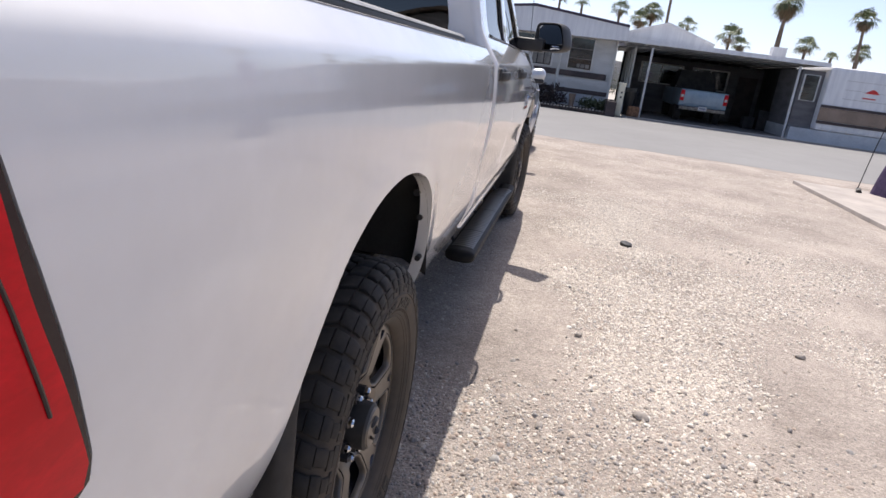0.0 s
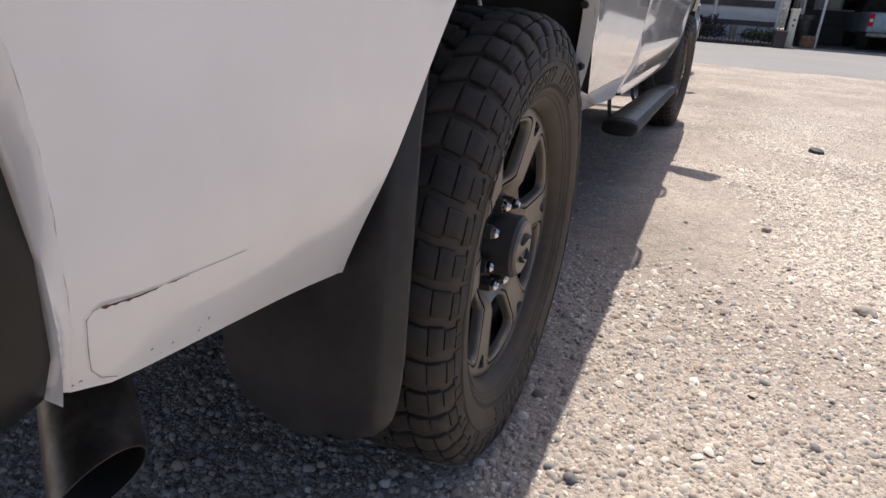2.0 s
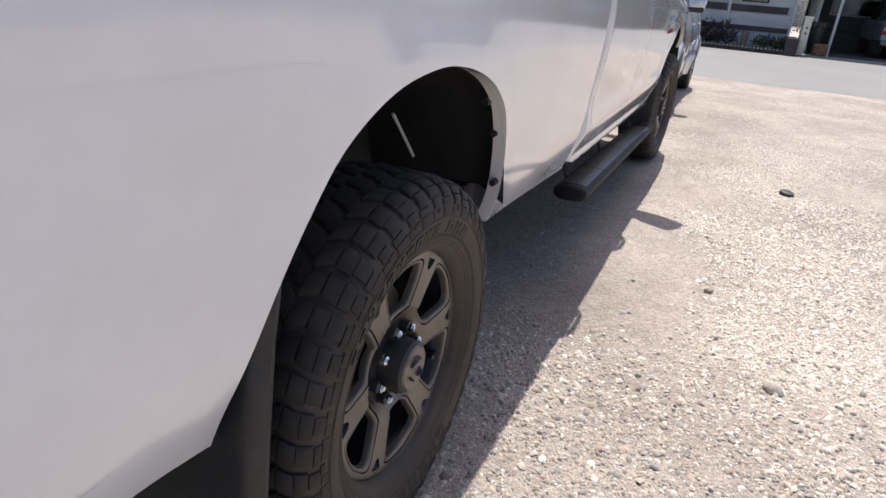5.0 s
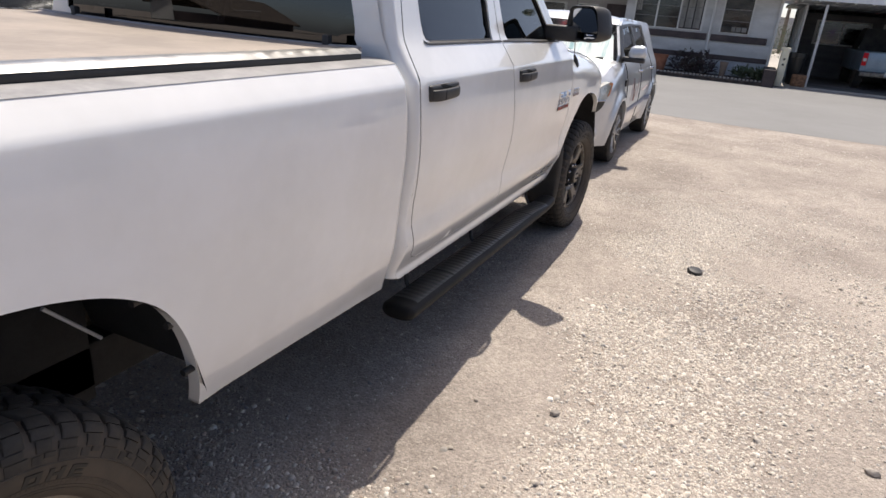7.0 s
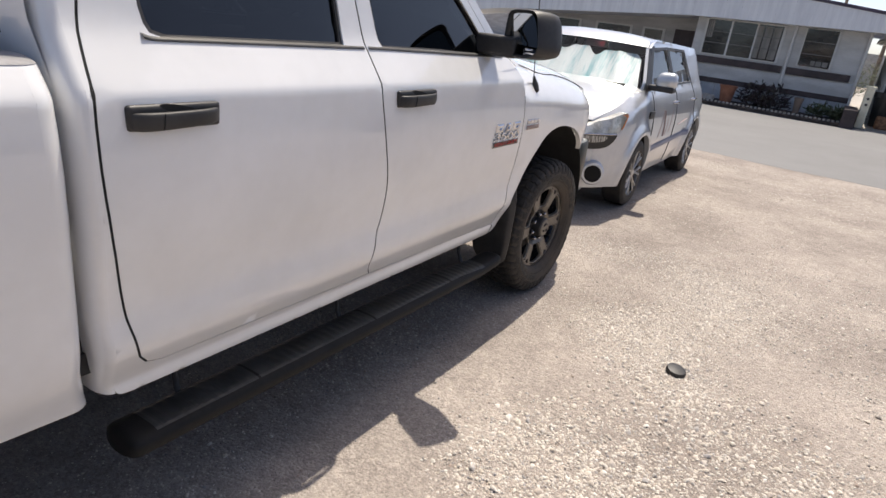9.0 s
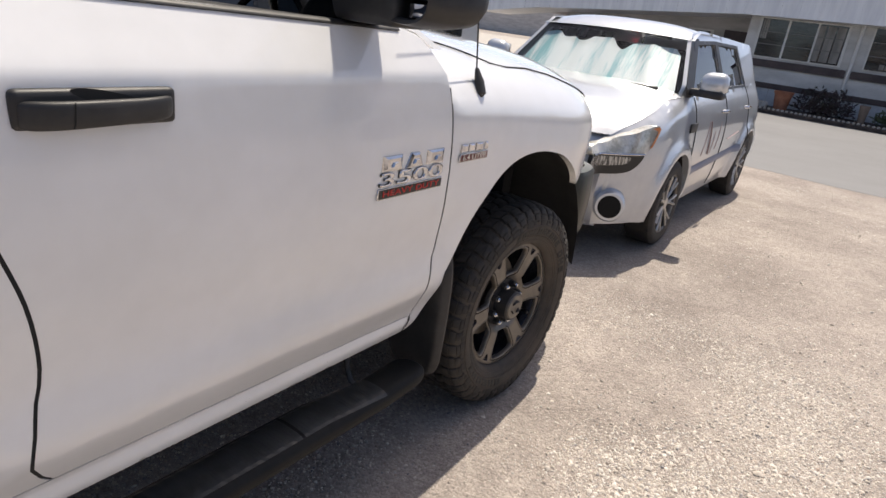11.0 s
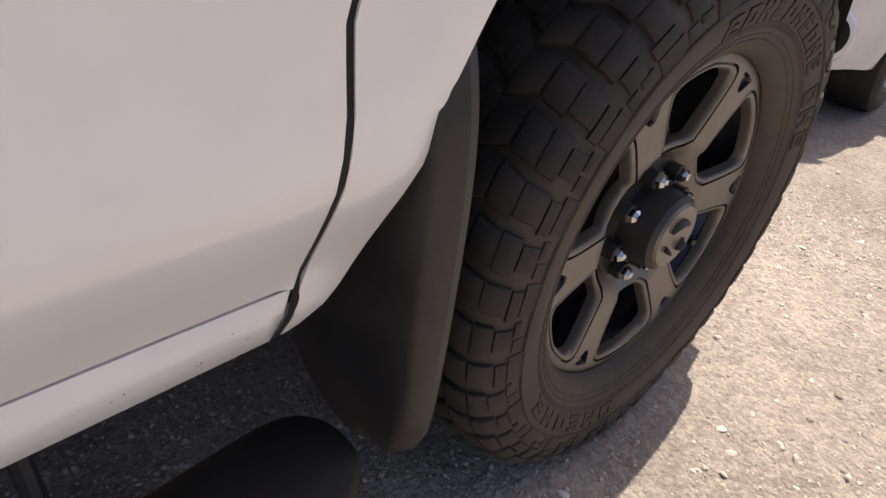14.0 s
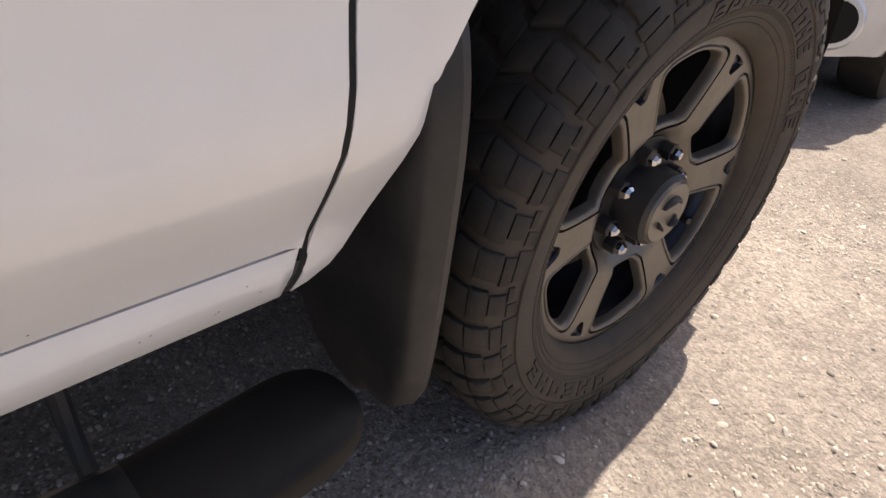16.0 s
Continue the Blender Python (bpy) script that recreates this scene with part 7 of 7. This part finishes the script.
hm = thing("neighbour_home", "tan home with a shingled gable roof behind the truck", "house", pose(0, 0, 0))
slab(hm, "wall", (-5, -22, 0), (6, -14, 2.6), BROWN_BAND)
gable_roof(hm, [(-5.6, 2.5), (0.5, 4.2), (6.6, 2.5)], -22.4, -13.5, 0.12, SHINGLE)
bm = bmesh.new()
bm.faces.new([bm.verts.new(p) for p in ((-5, -14.01, 2.58), (6, -14.01, 2.58), (0.5, -14.01, 4.15))])
part("gable", bm, SIDING, hm, smooth=False)
for x in (-3.5, 0, 3):
    slab(hm, "window", (x, -14.03, 1.0), (x + 1.3, -13.97, 2.1), WINDOW)

shed = thing("garden_shed", "dark shed with a pale gable end behind the truck", "shed", pose(0, 0, 0))
slab(shed, "wall", (-16.2, -17.0, 0), (-12.9, -12.3, 1.55), TRIM_DARK)
gable_roof(shed, [(-16.4, 1.8), (-15.2, 2.45), (-12.6, 1.5)], -17.3, -12.0, 0.07, SHINGLE)
bm = bmesh.new()
bm.faces.new([bm.verts.new(p) for p in ((-16.2, -12.28, 1.0), (-15.0, -12.28, 1.0), (-15.2, -12.28, 2.42), (-16.2, -12.28, 1.9))])
part("gable", bm, SIDING, shed, "pale lapped gable end", smooth=False)

# more homes along the far side of the street, mirrored in the truck's flank
for x0, x1, top in ((20.5, 31.0, 2.7), (33.0, 46.0, 2.55), (48.0, 62.0, 2.7)):
    hm = thing("street_home", "pale trailer home further along the street", "house", pose(0, 0, 0))
    slab(hm, "wall", (x0, 23.4, 0), (x1, 30, top), GREY_HOME)
    gable_roof(hm, [(x0 - 0.4, top), ((x0 + x1) / 2, top + 0.75), (x1 + 0.4, top)], 22.9, 30.5, 0.1, FASCIA)
    for x in (x0 + 1.5, x0 + 5.0, x0 + 8.0):
        window_unit(hm, x, x + 1.5, 23.4, 1.1, 2.1, 2)

# purple windsock on a bent rod, and a covered thing, on the concrete slab
ws = thing("garden_windsock", "purple fringed windsock hanging from a thin bent rod", "windsock", pose(6.05, 9.80, 0.05))
bm = bmesh.new()
tube(bm, [(0, 0, 0), (0.07, 0, 0.7), (0.17, 0, 1.4), (0.30, 0, 1.9), (0.42, 0, 2.08), (0.52, 0, 2.1), (0.60, 0, 2.04)], 0.008, 6)
part("rod", bm, PLASTIC, ws)
bm = bmesh.new()
tube(bm, [(0, 0, 0), (0.06, -0.02, 0.03)], 0.1, 14, flat=0.5)
part("rod_foot", bm, PLASTIC, ws)
bm = bmesh.new()
spin(bm, [(1.96, 0.02), (1.94, 0.11), (1.85, 0.16), (1.62, 0.15), (1.5, 0.12)], 20, lambda a, r, t: (0.60 + r * math.cos(t), r * math.sin(t), a + 0.08))
part("sock", bm, PURPLE, ws)
for k in range(10):
    t = k * math.tau / 10
    bm = bmesh.new()
    tube(bm, [(0.60 + 0.12 * math.cos(t), 0.12 * math.sin(t), 1.59), (0.60 + 0.13 * math.cos(t + 0.3), 0.13 * math.sin(t + 0.3), 1.43), (0.60 + 0.10 * math.cos(t), 0.1 * math.sin(t), 1.26)], 0.014, 5, flat=0.4)
    part("tassel", bm, PURPLE, ws)
bm = bmesh.new()
spin(bm, [(0.0, 0.001), (0.0, 0.34), (0.25, 0.30), (0.55, 0.24), (0.8, 0.15), (0.88, 0.001)], 24, lambda a, r, t: (r * math.cos(t) * (1 + 0.08 * math.sin(5 * t)), r * math.sin(t) * (1 + 0.08 * math.sin(5 * t)), a))
single("covered_grill", bm, PURPLE_DARK, "dark purple cloth cover over a small garden thing", "cover", pose(6.62, 9.75, 0.05))

# small things on the gravel
bm = bmesh.new()
spin(bm, [(0.0, 0.001), (0.0, 0.048), (0.012, 0.052), (0.026, 0.046), (0.03, 0.03), (0.03, 0.001)], 28, lambda a, r, t: (r * math.cos(t), r * math.sin(t), a))
single("plastic_cap", bm, PLASTIC, "black ribbed plastic cap lying on the gravel", "cap", pose(1.952, 3.893, 0.0, 8, 4, 20))
GREY_STONE = mottle(material("grey_stone", (0.2, 0.19, 0.19), 0.85), (0.24, 0.215, 0.195), (0.40, 0.36, 0.32), 25, bump=0.5, bump_scale=90, depth=0.004)
for i, (x, y, r) in enumerate(((1.81, 1.08, 0.036), (1.556, 1.816, 0.022), (1.40, 0.852, 0.022), (1.22, 4.631, 0.009), (1.238, 4.749, 0.009), (2.75, 2.1, 0.03), (2.3, 0.55, 0.028))):
    bm = bmesh.new()
    bmesh.ops.create_icosphere(bm, subdivisions=2, radius=1.0)
    for v in bm.verts:
        v.co = Vector((v.co.x, v.co.y * 0.75, v.co.z * 0.55)) * (r * (1 + 0.3 * noise.noise(v.co * 1.3 + Vector((i * 7, 0, 0)))))
    single("stone", bm, GREY_STONE, "larger brownish grey stone lying on the gravel", "stone", pose(x, y, 0.3 * r, 0, 0, 37 * i), group="larger stones")

# ---- loose gravel ----
GRAVEL = island_colours(material("gravel_stones", (0.4, 0.36, 0.33), 0.8), [(0.17, 0.14, 0.12), (0.52, 0.45, 0.38), (0.22, 0.215, 0.22), (0.66, 0.60, 0.53), (0.34, 0.26, 0.21), (0.46, 0.42, 0.37), (0.14, 0.14, 0.155), (0.76, 0.72, 0.65), (0.30, 0.275, 0.25), (0.44, 0.34, 0.275), (0.60, 0.55, 0.49), (0.24, 0.22, 0.215), (0.40, 0.355, 0.31), (0.54, 0.465, 0.38), (0.19, 0.18, 0.18)])

PALE_GRAVEL = island_colours(material("pale_gravel_stones", (0.5, 0.46, 0.4), 0.85), [(0.50, 0.44, 0.38), (0.64, 0.58, 0.51), (0.42, 0.37, 0.33), (0.72, 0.67, 0.60), (0.56, 0.49, 0.41), (0.36, 0.34, 0.33), (0.68, 0.62, 0.54), (0.60, 0.53, 0.46), (0.78, 0.74, 0.68), (0.48, 0.40, 0.34)])


def pebble():
    """The part of a stone that shows: a wide ring below, a smaller one above, capped."""
    low = [(math.cos(k * math.tau / 6), math.sin(k * math.tau / 6), -0.55) for k in range(6)]
    high = [(0.62 * math.cos(k * math.tau / 4 + 0.4), 0.62 * math.sin(k * math.tau / 4 + 0.4), 0.8) for k in range(4)]
    bm = bmesh.new()
    for q in low + high:
        bm.verts.new(q)
    bmesh.ops.convex_hull(bm, input=bm.verts)
    bmesh.ops.triangulate(bm, faces=bm.faces)
    bm.verts.index_update()
    f = np.array([[w.index for w in face.verts] for face in bm.faces if min(w.co.z for w in face.verts) > -0.5 or max(w.co.z for w in face.verts) > 0])
    v = np.array([w.co for w in bm.verts])
    bm.free()
    return v, f


def gravel(name, label, seed, mat, rough, crowd, zones):
    """Loose stones as one mesh: zones of (count, x0, x1, y0, y1, smallest, largest); crowd gathers them in clumps."""
    rng = np.random.default_rng(seed)
    base_v, base_f = pebble()
    nv = len(base_v)
    all_v, all_f, off = [], [], 0
    for n, x0, x1, y0, y1, r0, r1 in zones:
        px, py = rng.uniform(x0, x1, n), rng.uniform(y0, y1, n)
        clump = np.array([noise.noise((x * 1.3, y * 1.3, 5.0)) for x, y in zip(px, py)])
        clump += 0.5 * np.array([noise.noise((x * 0.55, y * 0.55, 8.0)) for x, y in zip(px, py)])
        ok = rng.uniform(-0.9, 0.36, n) * crowd[0] + crowd[1] < 0.95 * clump
        # thinning out towards the edges of the zone
        for q, q0, q1 in ((px, x0, x1), (py, y0, y1)):
            fade = np.minimum(q - q0, q1 - q) / min(0.7, 0.22 * (q1 - q0))
            ok &= rng.random(n) < fade
        px, py = px[ok], py[ok]
        n = len(px)
        r = r0 + (r1 - r0) * rng.random(n) ** 1.9
        v = np.repeat(base_v[None], n, 0) * (1 + rough * rng.standard_normal((n, nv, 1)).clip(-1.4, 1.4))
        v = v * np.stack([rng.uniform(0.75, 1.35, n), rng.uniform(0.65, 1.1, n), rng.uniform(0.32, 0.62, n)], 1)[:, None, :]
        tilt = rng.uniform(-0.35, 0.35, n)
        c, s = np.cos(tilt)[:, None], np.sin(tilt)[:, None]
        v = np.stack([v[..., 0], c * v[..., 1] - s * v[..., 2], s * v[..., 1] + c * v[..., 2]], -1)
        ang = rng.uniform(0, math.tau, n)
        c, s = np.cos(ang)[:, None], np.sin(ang)[:, None]
        v = np.stack([c * v[..., 0] - s * v[..., 1], s * v[..., 0] + c * v[..., 1], v[..., 2]], -1) * r[:, None, None]
        pz = np.array([ground_height(x, y) for x, y in zip(px, py)]) + r * rng.uniform(0.0, 0.5, n)
        v += np.stack([px, py, pz], 1)[:, None, :]
        all_v.append(v.reshape(-1, 3))
        all_f.append((base_f[None] + (off + nv * np.arange(n))[:, None, None]).reshape(-1, 3))
        off += nv * n
    me = bpy.data.meshes.new(name)
    me.from_pydata(np.concatenate(all_v).tolist(), [], np.concatenate(all_f).tolist())
    me.polygons.foreach_set("use_smooth", [True] * len(me.polygons))
    me.materials.append(mat)
    return tagged(new(name, me), label, "gravel", kind="stuff")


gravel("gravel", "loose mixed grey, brown and pale gravel", 3, GRAVEL, 0.17, (1.0, 0.0), [
    (68000, -0.75, 2.6, -2.0, 1.25, 0.002, 0.0045), (112000, -0.9, 2.7, -2.1, 1.3, 0.0026, 0.0078), (15000, -0.4, 3.0, -1.8, 1.4, 0.0065, 0.0135), (450, 0.6, 3.0, -1.4, 1.8, 0.012, 0.019)])
gravel("pale_gravel", "clumps of pale angular stones on the dirt", 8, PALE_GRAVEL, 0.24, (0.55, 0.12), [
    (40000, 0.2, 3.6, 0.5, 4.4, 0.002, 0.005), (48000, 0.6, 5.2, 0.4, 5.0, 0.003, 0.0095), (9000, 0.9, 4.6, 0.3, 4.4, 0.008, 0.0145), (74000, 0.5, 2.4, 3.3, 5.9, 0.0018, 0.005), (9000, 0.9, 2.4, 3.5, 5.8, 0.004, 0.009), (60000, 0.9, 4.0, 0.4, 3.4, 0.0028, 0.0085),
    (26000, 1.5, 5.3, -0.2, 6.6, 0.003, 0.010), (6000, 0.5, 5.6, 4.0, 11.6, 0.004, 0.011), (350, 0.8, 4.4, 0.4, 5.2, 0.012, 0.02)])
gravel("scattered_gravel", "small scattered stones and grit on the dirt", 12, GRAVEL, 0.2, (1.0, 0.0), [
    (26000, 0.0, 3.4, 0.8, 5.0, 0.0018, 0.0045), (17000, 0.0, 1.15, 2.4, 4.4, 0.002, 0.0065), (30000, 0.2, 2.6, 3.3, 6.4, 0.0016, 0.0038), (1600, 0.8, 4.6, 0.6, 5.6, 0.005, 0.011)])
gravel("loose_chippings", "thin scatter of pale chippings beside the front wheel", 21, PALE_GRAVEL, 0.24, (1.0, -0.2), [
    (15000, 0.85, 2.6, 3.5, 6.0, 0.002, 0.0062), (700, 0.95, 2.5, 3.7, 5.8, 0.006, 0.010)])
